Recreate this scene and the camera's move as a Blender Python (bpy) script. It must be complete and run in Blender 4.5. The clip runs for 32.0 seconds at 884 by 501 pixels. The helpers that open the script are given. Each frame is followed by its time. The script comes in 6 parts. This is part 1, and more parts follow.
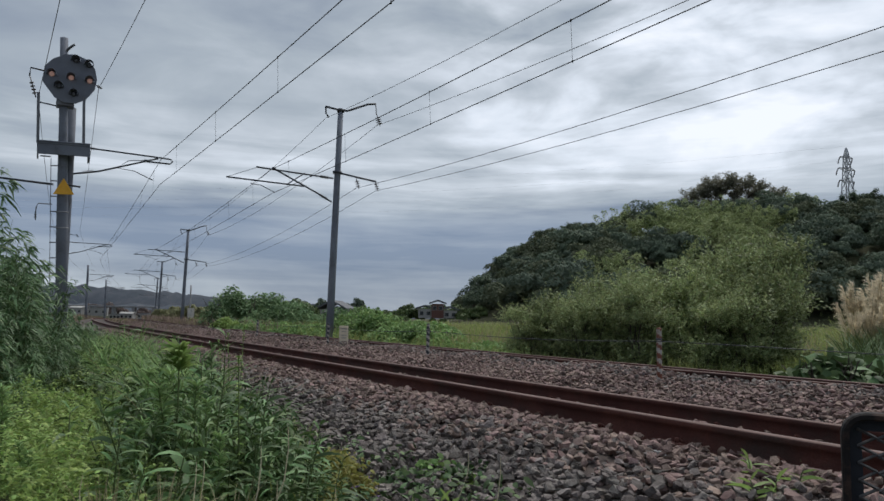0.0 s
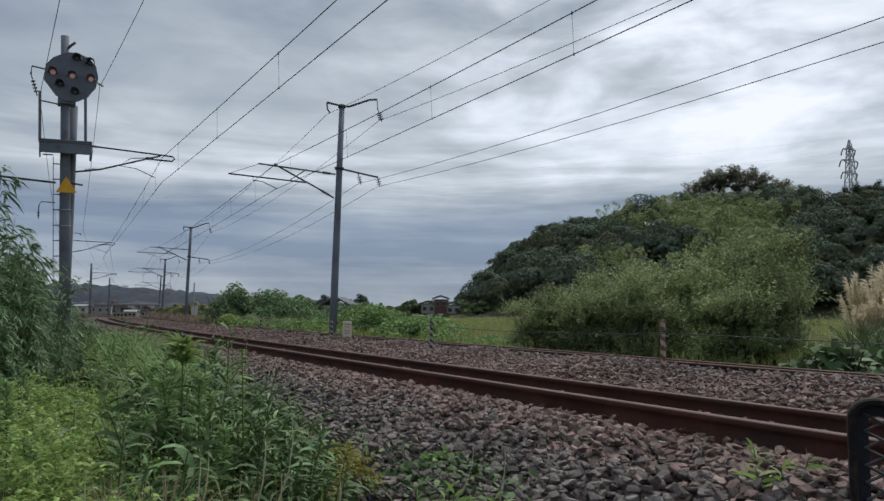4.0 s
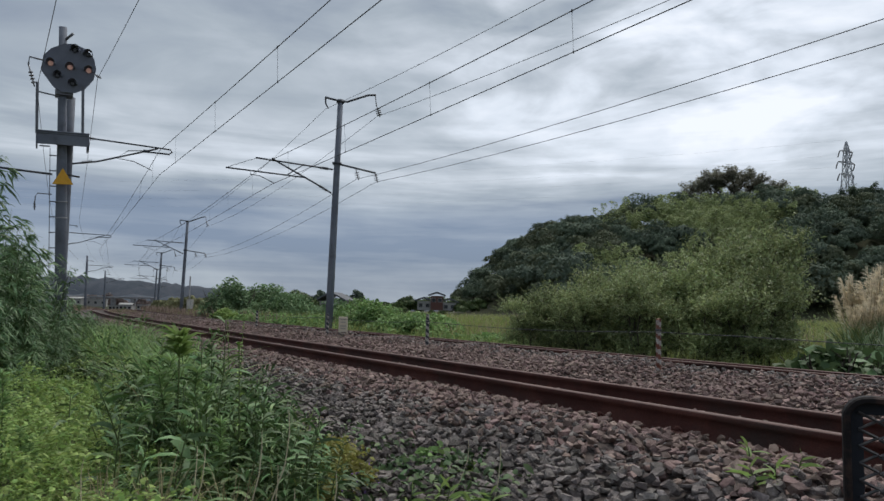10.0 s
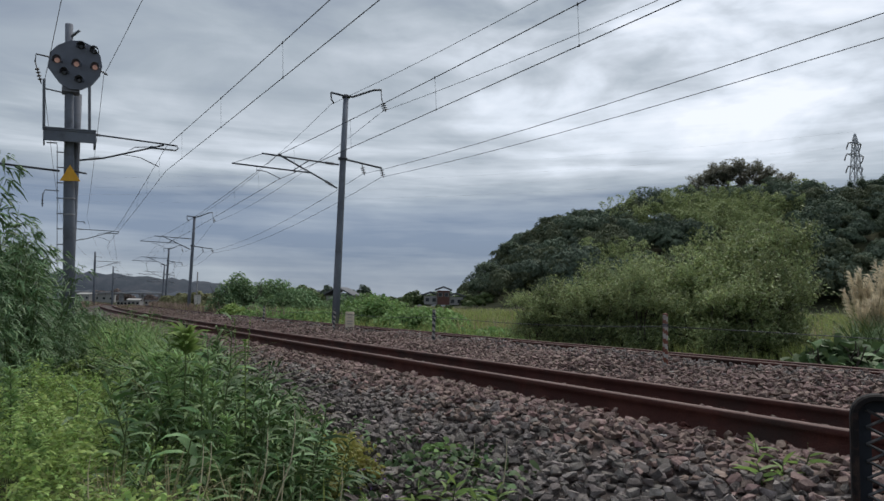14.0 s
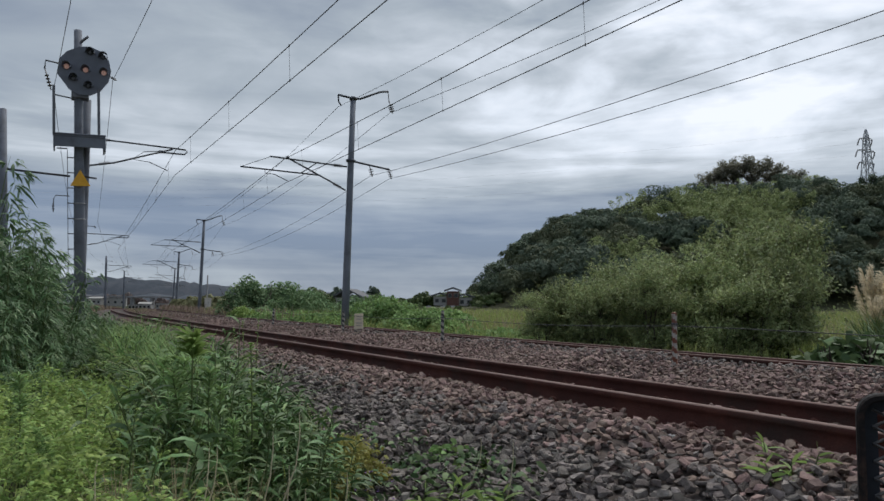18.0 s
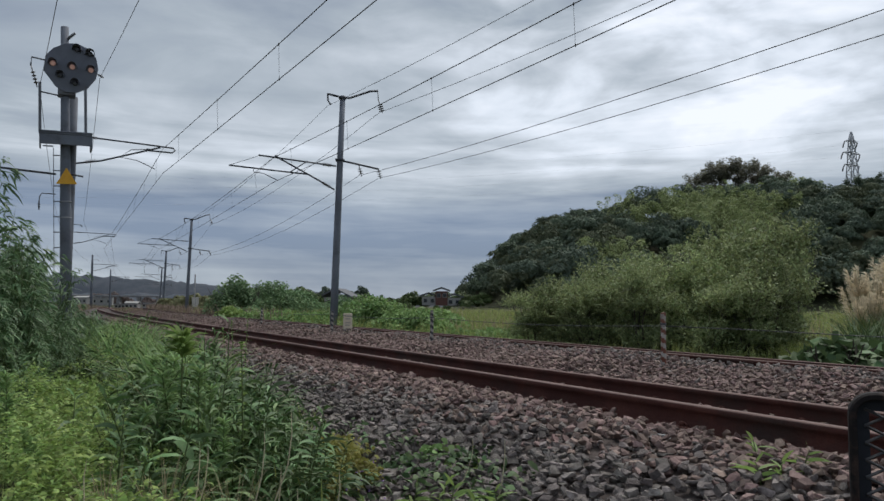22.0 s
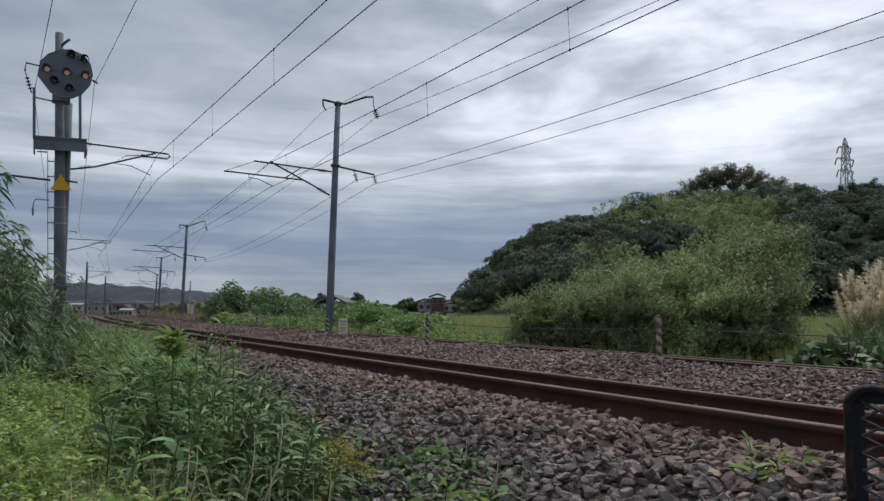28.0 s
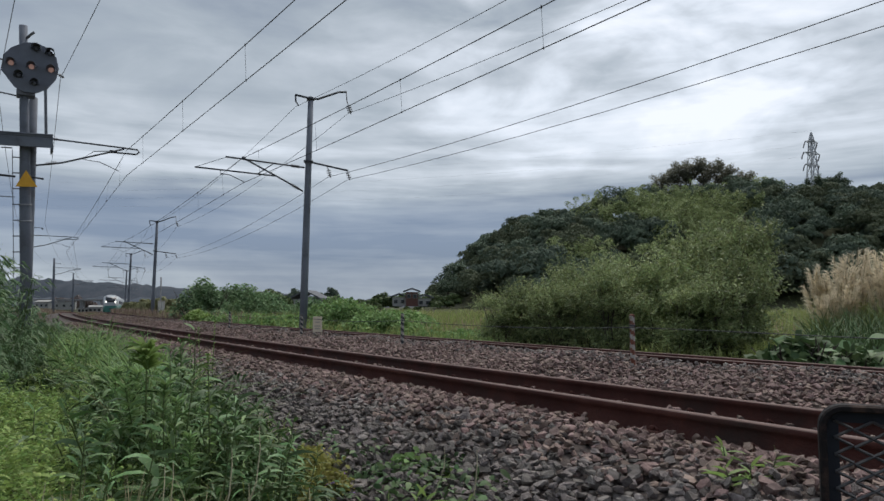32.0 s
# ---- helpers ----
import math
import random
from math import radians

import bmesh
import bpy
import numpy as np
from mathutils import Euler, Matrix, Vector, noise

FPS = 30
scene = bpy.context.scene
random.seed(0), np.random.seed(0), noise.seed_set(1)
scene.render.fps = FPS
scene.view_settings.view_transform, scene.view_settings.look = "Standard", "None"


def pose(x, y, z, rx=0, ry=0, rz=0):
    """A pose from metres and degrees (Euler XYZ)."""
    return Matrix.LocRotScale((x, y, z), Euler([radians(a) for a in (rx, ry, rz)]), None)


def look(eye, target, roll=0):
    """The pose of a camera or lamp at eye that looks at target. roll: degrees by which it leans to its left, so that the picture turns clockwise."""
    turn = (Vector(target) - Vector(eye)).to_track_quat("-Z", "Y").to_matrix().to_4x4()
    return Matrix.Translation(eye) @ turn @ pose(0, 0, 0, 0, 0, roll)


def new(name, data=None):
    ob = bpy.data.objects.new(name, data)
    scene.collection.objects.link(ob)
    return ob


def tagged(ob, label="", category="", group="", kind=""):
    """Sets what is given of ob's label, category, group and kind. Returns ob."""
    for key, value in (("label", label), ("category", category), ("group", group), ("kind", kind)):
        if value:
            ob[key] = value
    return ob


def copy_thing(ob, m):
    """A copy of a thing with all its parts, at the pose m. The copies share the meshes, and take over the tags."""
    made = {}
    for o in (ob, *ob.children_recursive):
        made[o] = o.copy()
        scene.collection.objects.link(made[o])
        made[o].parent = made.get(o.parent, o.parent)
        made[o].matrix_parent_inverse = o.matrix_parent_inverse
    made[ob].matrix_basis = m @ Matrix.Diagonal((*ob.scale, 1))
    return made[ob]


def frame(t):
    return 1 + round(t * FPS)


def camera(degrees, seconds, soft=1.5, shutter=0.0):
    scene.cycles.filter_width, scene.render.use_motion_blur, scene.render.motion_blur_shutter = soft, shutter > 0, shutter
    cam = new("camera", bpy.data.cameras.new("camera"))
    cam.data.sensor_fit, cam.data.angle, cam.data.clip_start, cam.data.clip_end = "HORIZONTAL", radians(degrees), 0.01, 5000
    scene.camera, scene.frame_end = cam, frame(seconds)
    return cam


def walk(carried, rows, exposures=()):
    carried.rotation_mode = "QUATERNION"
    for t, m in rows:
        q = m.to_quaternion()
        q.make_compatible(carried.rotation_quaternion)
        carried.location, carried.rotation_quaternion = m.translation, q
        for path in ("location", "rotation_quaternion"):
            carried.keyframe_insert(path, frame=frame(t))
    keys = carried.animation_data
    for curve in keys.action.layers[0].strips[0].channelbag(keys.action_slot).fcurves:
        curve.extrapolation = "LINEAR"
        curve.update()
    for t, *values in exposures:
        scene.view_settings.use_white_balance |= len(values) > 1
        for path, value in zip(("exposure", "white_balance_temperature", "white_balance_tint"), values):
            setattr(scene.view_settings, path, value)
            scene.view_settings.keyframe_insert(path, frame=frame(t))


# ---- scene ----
cam = camera(64.2, 32.0, soft=1.5)
PATH = [
    (0, pose(-0.005, -0.011, 1.018, 95.571, -1.072, -0.364)),
    (0.5, pose(-0.005, -0.011, 1.015, 95.525, -1.047, -0.322)),
    (1, pose(-0.008, -0.012, 1.012, 95.468, -0.943, -0.329)),
    (1.5, pose(-0.011, -0.015, 1.009, 95.387, -0.901, -0.312)),
    (2, pose(-0.010, -0.020, 1.005, 95.297, -0.807, -0.266)),
    (2.5, pose(-0.010, -0.021, 1.002, 95.196, -0.749, -0.185)),
    (3, pose(-0.010, -0.012, 1.001, 95.155, -0.649, -0.155)),
    (3.5, pose(-0.008, -0.005, 1.001, 95.193, -0.607, -0.116)),
    (5.5, pose(0.000, 0.001, 1.001, 95.208, -0.663, -0.063)),
    (6, pose(-0.001, -0.001, 1.001, 95.187, -0.656, -0.064)),
    (6.5, pose(-0.002, -0.003, 1.001, 95.213, -0.786, -0.152)),
    (7, pose(-0.004, -0.004, 1.002, 95.247, -0.919, -0.221)),
    (7.5, pose(-0.002, -0.002, 1.001, 95.290, -1.034, -0.270)),
    (8, pose(-0.003, 0.000, 1.001, 95.301, -1.159, -0.319)),
    (8.5, pose(-0.007, -0.002, 1.000, 95.287, -1.235, -0.380)),
    (9, pose(-0.010, -0.005, 0.998, 95.251, -1.341, -0.409)),
    (9.5, pose(-0.011, -0.006, 0.996, 95.214, -1.288, -0.415)),
    (10, pose(-0.012, -0.005, 0.994, 94.943, -1.287, -0.442)),
    (10.5, pose(-0.013, -0.004, 0.993, 94.555, -1.292, -0.438)),
    (11, pose(-0.013, -0.004, 0.993, 94.311, -1.290, -0.429)),
    (11.5, pose(-0.014, -0.005, 0.994, 94.296, -1.308, -0.438)),
    (12, pose(-0.014, -0.004, 0.995, 94.316, -1.261, -0.442)),
    (12.5, pose(-0.013, -0.002, 0.995, 94.297, -1.283, -0.400)),
    (13, pose(-0.012, 0.001, 0.998, 94.313, -1.241, -0.368)),
    (13.5, pose(-0.010, 0.001, 1.001, 94.399, -1.128, -0.197)),
    (14, pose(-0.006, 0.001, 1.004, 94.486, -1.088, 0.099)),
    (14.5, pose(-0.005, -0.003, 1.004, 94.568, -1.016, 0.354)),
    (16.5, pose(0.000, -0.006, 1.012, 94.900, -0.915, 0.653)),
    (17, pose(0.005, -0.005, 1.011, 94.779, -0.806, 0.737)),
    (17.5, pose(0.011, 0.000, 1.009, 94.655, -0.654, 0.813)),
    (18, pose(0.015, 0.005, 1.008, 94.541, -0.567, 0.881)),
    (18.5, pose(0.016, 0.008, 1.007, 94.539, -0.593, 0.901)),
    (19, pose(0.013, 0.009, 1.007, 94.560, -0.643, 0.873)),
    (19.5, pose(0.009, 0.009, 1.007, 94.551, -0.652, 0.848)),
    (20, pose(0.005, 0.009, 1.007, 94.536, -0.685, 0.767)),
    (20.5, pose(0.001, 0.009, 1.007, 94.529, -0.709, 0.593)),
    (21, pose(-0.001, 0.007, 1.007, 94.549, -0.700, 0.387)),
    (21.5, pose(-0.002, 0.008, 1.006, 94.553, -0.688, 0.150)),
    (22, pose(-0.001, 0.010, 1.005, 94.546, -0.692, -0.047)),
    (22.5, pose(0.002, 0.010, 1.005, 94.541, -0.692, -0.097)),
    (23, pose(0.005, 0.008, 1.005, 94.530, -0.641, -0.104)),
    (23.5, pose(0.006, 0.007, 1.006, 94.522, -0.699, -0.109)),
    (24, pose(0.006, 0.007, 1.007, 94.537, -0.712, -0.144)),
    (24.5, pose(0.004, 0.006, 1.007, 94.544, -0.677, -0.189)),
    (25, pose(0.003, 0.005, 1.008, 94.547, -0.669, -0.253)),
    (25.5, pose(0.003, 0.002, 1.008, 94.538, -0.729, -0.291)),
    (27.5, pose(0.011, 0.030, 0.978, 95.181, -0.814, -0.204)),
    (28, pose(0.013, 0.035, 0.973, 95.063, -0.541, -0.366)),
    (28.5, pose(0.007, 0.039, 0.972, 94.632, -0.505, -0.590)),
    (29, pose(-0.002, 0.041, 0.976, 94.180, -0.523, -0.845)),
    (29.5, pose(-0.008, 0.043, 0.985, 93.933, -0.614, -1.199)),
    (30, pose(-0.012, 0.041, 0.998, 93.811, -0.485, -1.411)),
    (30.5, pose(-0.013, 0.035, 1.018, 93.763, -0.668, -1.756)),
    (31, pose(-0.009, 0.035, 1.034, 94.074, -0.518, -2.129)),
    (31.5, pose(-0.004, 0.038, 1.041, 94.404, -0.170, -2.367)),
    (32, pose(-0.003, 0.037, 1.043, 94.600, -0.100, -2.446)),
]
walk(cam, PATH, [(0, 0.72), (28.4, 0.74), (29.2, 0.88), (30.0, 0.93), (30.8, 0.87), (31.5, 0.78), (32, 0.74)])

# ---- sky and light: a broken overcast, brighter towards the veiled sun ----
SUN_AZ, SUN_EL = radians(30), radians(60)


def node(tree, kind, **values):
    n = tree.nodes.new(kind)
    for key, value in values.items():
        if key == "op":
            n.operation = value
        else:
            n.inputs[key.replace("_", " ")].default_value = value
    return n


def maths(tree, op, a, b=None, c=None):
    n = tree.nodes.new("ShaderNodeMath")
    n.operation = op
    for k, value in enumerate((a, b, c)):
        if value is None:
            continue
        if isinstance(value, (int, float)):
            n.inputs[k].default_value = value
        else:
            tree.links.new(value, n.inputs[k])
    return n.outputs[0]


def ramp(tree, value, stops):
    n = tree.nodes.new("ShaderNodeValToRGB")
    tree.links.new(value, n.inputs[0])
    while len(n.color_ramp.elements) < len(stops):
        n.color_ramp.elements.new(0.5)
    for e, (p, c) in zip(n.color_ramp.elements, stops):
        e.position, e.color = p, (*c, 1)
    return n.outputs[0]


def mix(tree, factor, a, b, kind="MIX"):
    n = tree.nodes.new("ShaderNodeMix")
    n.data_type, n.blend_type = "RGBA", kind
    for socket, value in ((n.inputs[0], factor), (n.inputs[6], a), (n.inputs[7], b)):
        if isinstance(value, (int, float)):
            socket.default_value = value
        elif isinstance(value, tuple):
            socket.default_value = (*value, 1)
        else:
            tree.links.new(value, socket)
    return n.outputs[2]


def build_world():
    world = bpy.data.worlds.new("overcast_sky")
    scene.world = world
    world.use_nodes = True
    t = world.node_tree
    t.nodes.clear()
    out, back = t.nodes.new("ShaderNodeOutputWorld"), t.nodes.new("ShaderNodeBackground")
    sky = t.nodes.new("ShaderNodeTexSky")
    sky.sky_type, sky.sun_disc = "NISHITA", False
    sky.sun_elevation, sky.sun_rotation = SUN_EL, SUN_AZ
    geo = t.nodes.new("ShaderNodeTexCoord")
    sep = t.nodes.new("ShaderNodeSeparateXYZ")
    t.links.new(geo.outputs["Generated"], sep.inputs[0])
    up = maths(t, "MAXIMUM", sep.outputs[2], 0.0)

    def clouds(scale, detail, rough, offset, flatten, warp=0.0, tilt=0.0):
        m = t.nodes.new("ShaderNodeMapping")
        m.inputs["Location"].default_value = offset
        m.inputs["Rotation"].default_value = (0, radians(tilt), 0)
        m.inputs["Scale"].default_value = (1, 1, flatten)
        t.links.new(geo.outputs["Generated"], m.inputs[0])
        n = node(t, "ShaderNodeTexNoise", Scale=scale, Detail=detail, Roughness=rough, Distortion=warp)
        t.links.new(m.outputs[0], n.inputs["Vector"])
        return maths(t, "SUBTRACT", n.outputs["Fac"], 0.5)

    def towards(az, el, power):
        way = Vector((math.sin(az) * math.cos(el), math.cos(az) * math.cos(el), math.sin(el)))
        dot = t.nodes.new("ShaderNodeVectorMath")
        dot.operation = "DOT_PRODUCT"
        t.links.new(geo.outputs["Generated"], dot.inputs[0])
        dot.inputs[1].default_value = way
        return maths(t, "POWER", maths(t, "MAXIMUM", dot.outputs["Value"], 0.0), power)

    # soft masses overhead, ragged puffs round the thin place where the veiled sun comes through, long streaks lower down
    mass = clouds(2.4, 3, 0.45, (3.1, 0.7, 0.2), 2.4, 0.2)
    puffs = clouds(5.2, 6, 0.52, (0.4, 2.3, 1.1), 2.7, 0.35, 6)
    streaks = clouds(3.0, 5, 0.55, (1.7, 0.3, 4.0), 12.0, 0.3, 3)
    wisps = clouds(11.0, 5, 0.5, (2.2, 5.1, 0.3), 2.6, 0.6, 8)
    glow_wide = towards(radians(21), radians(18), 14.0)
    glow_near = towards(radians(20), radians(19), 55.0)
    # lower down the cloud is thicker and hides the glow
    thin = ramp(t, up, [(0.17, (0.12, 0.12, 0.12)), (0.25, (1, 1, 1))])
    glow_wide, glow_near = maths(t, "MULTIPLY", glow_wide, thin), maths(t, "MULTIPLY", glow_near, thin)
    low_band = ramp(t, up, [(0.02, (0.45, 0.45, 0.45)), (0.10, (1, 1, 1)), (0.19, (0.9, 0.9, 0.9)), (0.30, (0, 0, 0))])
    bank = ramp(t, up, [(0.02, (0.15, 0.15, 0.15)), (0.06, (0.42, 0.42, 0.42)), (0.092, (0.95, 0.95, 0.95)), (0.130, (0.95, 0.95, 0.95)), (0.160, (0.2, 0.2, 0.2)), (0.185, (0, 0, 0))])
    pale = ramp(t, up, [(0.15, (0, 0, 0)), (0.19, (1, 1, 1)), (0.23, (0.8, 0.8, 0.8)), (0.29, (0, 0, 0))])
    bank = maths(t, "MULTIPLY", bank, maths(t, "SUBTRACT", 1.0, maths(t, "MULTIPLY", glow_near, 0.7)))
    level = maths(t, "MULTIPLY_ADD", glow_wide, 0.255, 0.40)
    level = maths(t, "MULTIPLY_ADD", ramp(t, up, [(0.25, (0, 0, 0)), (0.40, (1, 1, 1))]), -0.07, level)
    level = maths(t, "MULTIPLY_ADD", pale, 0.10, level)
    level = maths(t, "MULTIPLY_ADD", glow_near, 0.13, level)
    level = maths(t, "MULTIPLY_ADD", mass, 0.45, level)
    level = maths(t, "MULTIPLY_ADD", puffs, maths(t, "MULTIPLY_ADD", glow_wide, 0.85, 0.42), level)
    level = maths(t, "MULTIPLY_ADD", maths(t, "MULTIPLY", wisps, glow_wide), 0.4, level)
    level = maths(t, "MULTIPLY_ADD", maths(t, "MULTIPLY", streaks, low_band), 0.9, level)
    level = maths(t, "MULTIPLY_ADD", bank, -0.16, level)
    cover = ramp(t, level, [(0.16, (0.19, 0.245, 0.34)), (0.30, (0.31, 0.365, 0.445)), (0.42, (0.425, 0.485, 0.55)), (0.55, (0.59, 0.65, 0.725)),
                            (0.68, (0.79, 0.86, 0.96)), (0.82, (0.97, 1.02, 1.11))])
    low = mix(t, maths(t, "MULTIPLY", bank, 0.42), cover, (0.285, 0.365, 0.505))
    clear = mix(t, 1.0, sky.outputs[0], (0.08, 0.08, 0.08), "MULTIPLY")
    t.links.new(mix(t, 0.93, clear, low), back.inputs[0])
    back.inputs[1].default_value = 0.6
    t.links.new(back.outputs[0], out.inputs[0])
    sun = new("sun", bpy.data.lights.new("sun", "SUN"))
    sun.data.energy, sun.data.angle, sun.data.color = 1.5, radians(45), (1.0, 0.96, 0.9)
    sun.matrix_world = look((0, 0, 50), (-math.sin(SUN_AZ) * math.cos(SUN_EL) * 50, -math.cos(SUN_AZ) * math.cos(SUN_EL) * 50, 50 - math.sin(SUN_EL) * 50))


build_world()

# ---- materials ----


def surface(name, colours, rough=0.8, metal=0.0, scale=6.0, bump=0.3, bump_scale=40.0, vary=0.0, island=0.0, stain=None, translucent=0.0, spec=0.3):
    """A weathered surface: two scales of colour noise, fine relief, variation from object to object and from piece to piece."""
    mat = bpy.data.materials.new(name)
    mat.use_nodes = True
    t = mat.node_tree
    bsdf, out = t.nodes["Principled BSDF"], t.nodes["Material Output"]
    where = t.nodes.new("ShaderNodeTexCoord").outputs["Object"]
    wide = node(t, "ShaderNodeTexNoise", Scale=scale, Detail=5.0, Roughness=0.6)
    grain = node(t, "ShaderNodeTexNoise", Scale=bump_scale, Detail=4.0, Roughness=0.65)
    t.links.new(where, wide.inputs["Vector"])
    t.links.new(where, grain.inputs["Vector"])
    level = maths(t, "ADD", maths(t, "MULTIPLY", wide.outputs["Fac"], 0.7), maths(t, "MULTIPLY", grain.outputs["Fac"], 0.3))
    stops = [(0.3 + 0.4 * k / max(1, len(colours) - 1), c) for k, c in enumerate(colours)]
    colour = ramp(t, level, stops)
    shift = None
    if vary:
        info = t.nodes.new("ShaderNodeObjectInfo")
        shift = maths(t, "MULTIPLY_ADD", info.outputs["Random"], vary, 1.0 - vary / 2)
    if island:
        piece = t.nodes.new("ShaderNodeNewGeometry")
        own = maths(t, "MULTIPLY_ADD", piece.outputs["Random Per Island"], island, 1.0 - island / 2)
        shift = maths(t, "MULTIPLY", shift, own) if shift else own
        hue = node(t, "ShaderNodeHueSaturation")
        t.links.new(maths(t, "MULTIPLY_ADD", maths(t, "FRACT", maths(t, "MULTIPLY", piece.outputs["Random Per Island"], 7.31)), island * 0.05, 0.5 - island * 0.025), hue.inputs["Hue"])
        t.links.new(colour, hue.inputs["Color"])
        colour = hue.outputs[0]
    if shift:
        h = node(t, "ShaderNodeHueSaturation")
        t.links.new(shift, h.inputs["Value"])
        t.links.new(colour, h.inputs["Color"])
        colour = h.outputs[0]
    if stain:
        blot = node(t, "ShaderNodeTexNoise", Scale=stain[1], Detail=6.0, Roughness=0.7)
        t.links.new(where, blot.inputs["Vector"])
        colour = mix(t, ramp(t, blot.outputs["Fac"], [(0.48, (0, 0, 0)), (0.66, (1, 1, 1))]), colour, stain[0])
    t.links.new(colour, bsdf.inputs["Base Color"])
    bsdf.inputs["Metallic"].default_value = metal
    bsdf.inputs["Specular IOR Level"].default_value = spec
    t.links.new(maths(t, "MULTIPLY_ADD", grain.outputs["Fac"], 0.3, rough - 0.15), bsdf.inputs["Roughness"])
    if bump:
        b = node(t, "ShaderNodeBump", Strength=bump, Distance=0.02)
        t.links.new(grain.outputs["Fac"], b.inputs["Height"])
        t.links.new(b.outputs[0], bsdf.inputs["Normal"])
    if translucent:
        thin = t.nodes.new("ShaderNodeBsdfTranslucent")
        t.links.new(colour, thin.inputs[0])
        both = t.nodes.new("ShaderNodeMixShader")
        both.inputs[0].default_value = translucent
        t.links.new(bsdf.outputs[0], both.inputs[1])
        t.links.new(thin.outputs[0], both.inputs[2])
        t.links.new(both.outputs[0], out.inputs[0])
    return mat


def leafy(name, dark, light, island=0.7, rough=0.5, translucent=0.3, vary=0.25):
    return surface(name, [dark, light], rough=rough, scale=0.9, bump=0.15, bump_scale=60, island=island, vary=vary, translucent=translucent, spec=0.25)


def glow(name, colour, strength):
    mat = bpy.data.materials.new(name)
    mat.use_nodes = True
    b = mat.node_tree.nodes["Principled BSDF"]
    b.inputs["Base Color"].default_value = (*colour, 1)
    b.inputs["Emission Color"].default_value = (*colour, 1)
    b.inputs["Emission Strength"].default_value = strength
    return mat


RUST = surface("rusty_rail_web", [(0.048, 0.016, 0.013), (0.08, 0.028, 0.022), (0.125, 0.048, 0.036)], 0.85, 0.1, 3.0, 0.4, 60, stain=((0.05, 0.03, 0.025), 1.3))
RAIL_TOP = surface("rail_head_worn", [(0.110, 0.066, 0.058), (0.175, 0.112, 0.098)], 0.72, 0.15, 2.0, 0.1, 50)
STONE = surface("ballast_stone", [(0.066, 0.056, 0.052), (0.160, 0.139, 0.128), (0.32, 0.286, 0.264)], 0.9, 0, 14.0, 0.6, 70, vary=0.5, island=0.95)
RUSTY_STONE = surface("rust_dusted_stone", [(0.118, 0.078, 0.067), (0.212, 0.150, 0.131), (0.325, 0.247, 0.218)], 0.9, 0, 12.0, 0.5, 70, vary=0.4, island=0.85)
# darker than the stones: shade of the gaps between them is in the colour
BED = surface("gap_shaded_ballast_bed", [(0.028, 0.023, 0.021), (0.078, 0.062, 0.056), (0.17, 0.14, 0.128)], 0.95, 0, 7.0, 1.0, 26)
CONCRETE = surface("weathered_concrete", [(0.20, 0.20, 0.21), (0.30, 0.30, 0.31), (0.36, 0.36, 0.36)], 0.85, 0, 2.2, 0.25, 50, vary=0.2, stain=((0.16, 0.16, 0.165), 0.8))
# mast concrete with stains; bluish haze is mixed into its grey
POLE = surface("hazed_mast_concrete", [(0.112, 0.125, 0.155), (0.178, 0.195, 0.232), (0.245, 0.265, 0.305)], 0.8, 0, 1.4, 0.2, 45, vary=0.15, stain=((0.085, 0.090, 0.104), 0.7))
STEEL = surface("dull_galvanised_steel", [(0.12, 0.125, 0.14), (0.20, 0.205, 0.22)], 0.55, 0.6, 5.0, 0.1, 60, vary=0.15)
DARK_STEEL = surface("dark_painted_steel", [(0.050, 0.055, 0.066), (0.090, 0.096, 0.110)], 0.6, 0.2, 4.0, 0.1, 60)
BLACK = surface("matt_black_paint", [(0.032, 0.034, 0.041), (0.060, 0.063, 0.072)], 0.6, 0, 4.0, 0.1, 60)
PORCELAIN = surface("brown_grey_insulator", [(0.12, 0.11, 0.11), (0.2, 0.19, 0.19)], 0.35, 0, 5.0, 0.05, 40)
WIRE = surface("weathered_wire", [(0.040, 0.042, 0.048), (0.065, 0.066, 0.072)], 0.7, 0.1, 2.0, 0, 30)
# black board raised to blue-grey: the air's haze painted in
BOARD_HAZED = surface("hazed_signal_board", [(0.130, 0.140, 0.172), (0.185, 0.198, 0.236)], 0.75, 0, 3.0, 0.1, 60)
AMBER = glow("amber_signal_lens", (0.55, 0.33, 0.28), 0.13)
# dark glass, lightened by the same painted haze
LENS = surface("hazed_unlit_lens", [(0.05, 0.052, 0.062), (0.085, 0.088, 0.10)], 0.25, 0, 8, 0, 40)
YELLOW = surface("yellow_sign_paint", [(0.72, 0.36, 0.03), (0.85, 0.45, 0.05)], 0.5, 0, 5, 0.05, 40)
WHITE = surface("off_white_paint", [(0.52, 0.50, 0.46), (0.68, 0.66, 0.62)], 0.7, 0, 5, 0.15, 40, stain=((0.35, 0.31, 0.26), 2.5))
RED = surface("faded_red_paint", [(0.14, 0.05, 0.03), (0.20, 0.075, 0.05)], 0.7, 0, 8, 0.1, 50, stain=((0.2, 0.1, 0.07), 4))
SOIL = surface("grassy_soil", [(0.03, 0.031, 0.018), (0.055, 0.060, 0.028), (0.09, 0.09, 0.045)], 0.95, 0, 0.35, 0.7, 9)

# ---- shared builders ----


def part(name, bm, material, parent=None, label=""):
    """Links a bmesh as one mesh object, under a thing or a part when one is given."""
    me = bpy.data.meshes.new(name)
    bm.to_mesh(me)
    bm.free()
    return link(name, me, material, parent, label)


def link(name, me, material, parent=None, label=""):
    if not me.materials:
        me.materials.append(material)
    ob = new(name, me)
    ob.parent = parent
    if label:
        ob["label"] = label
    return ob


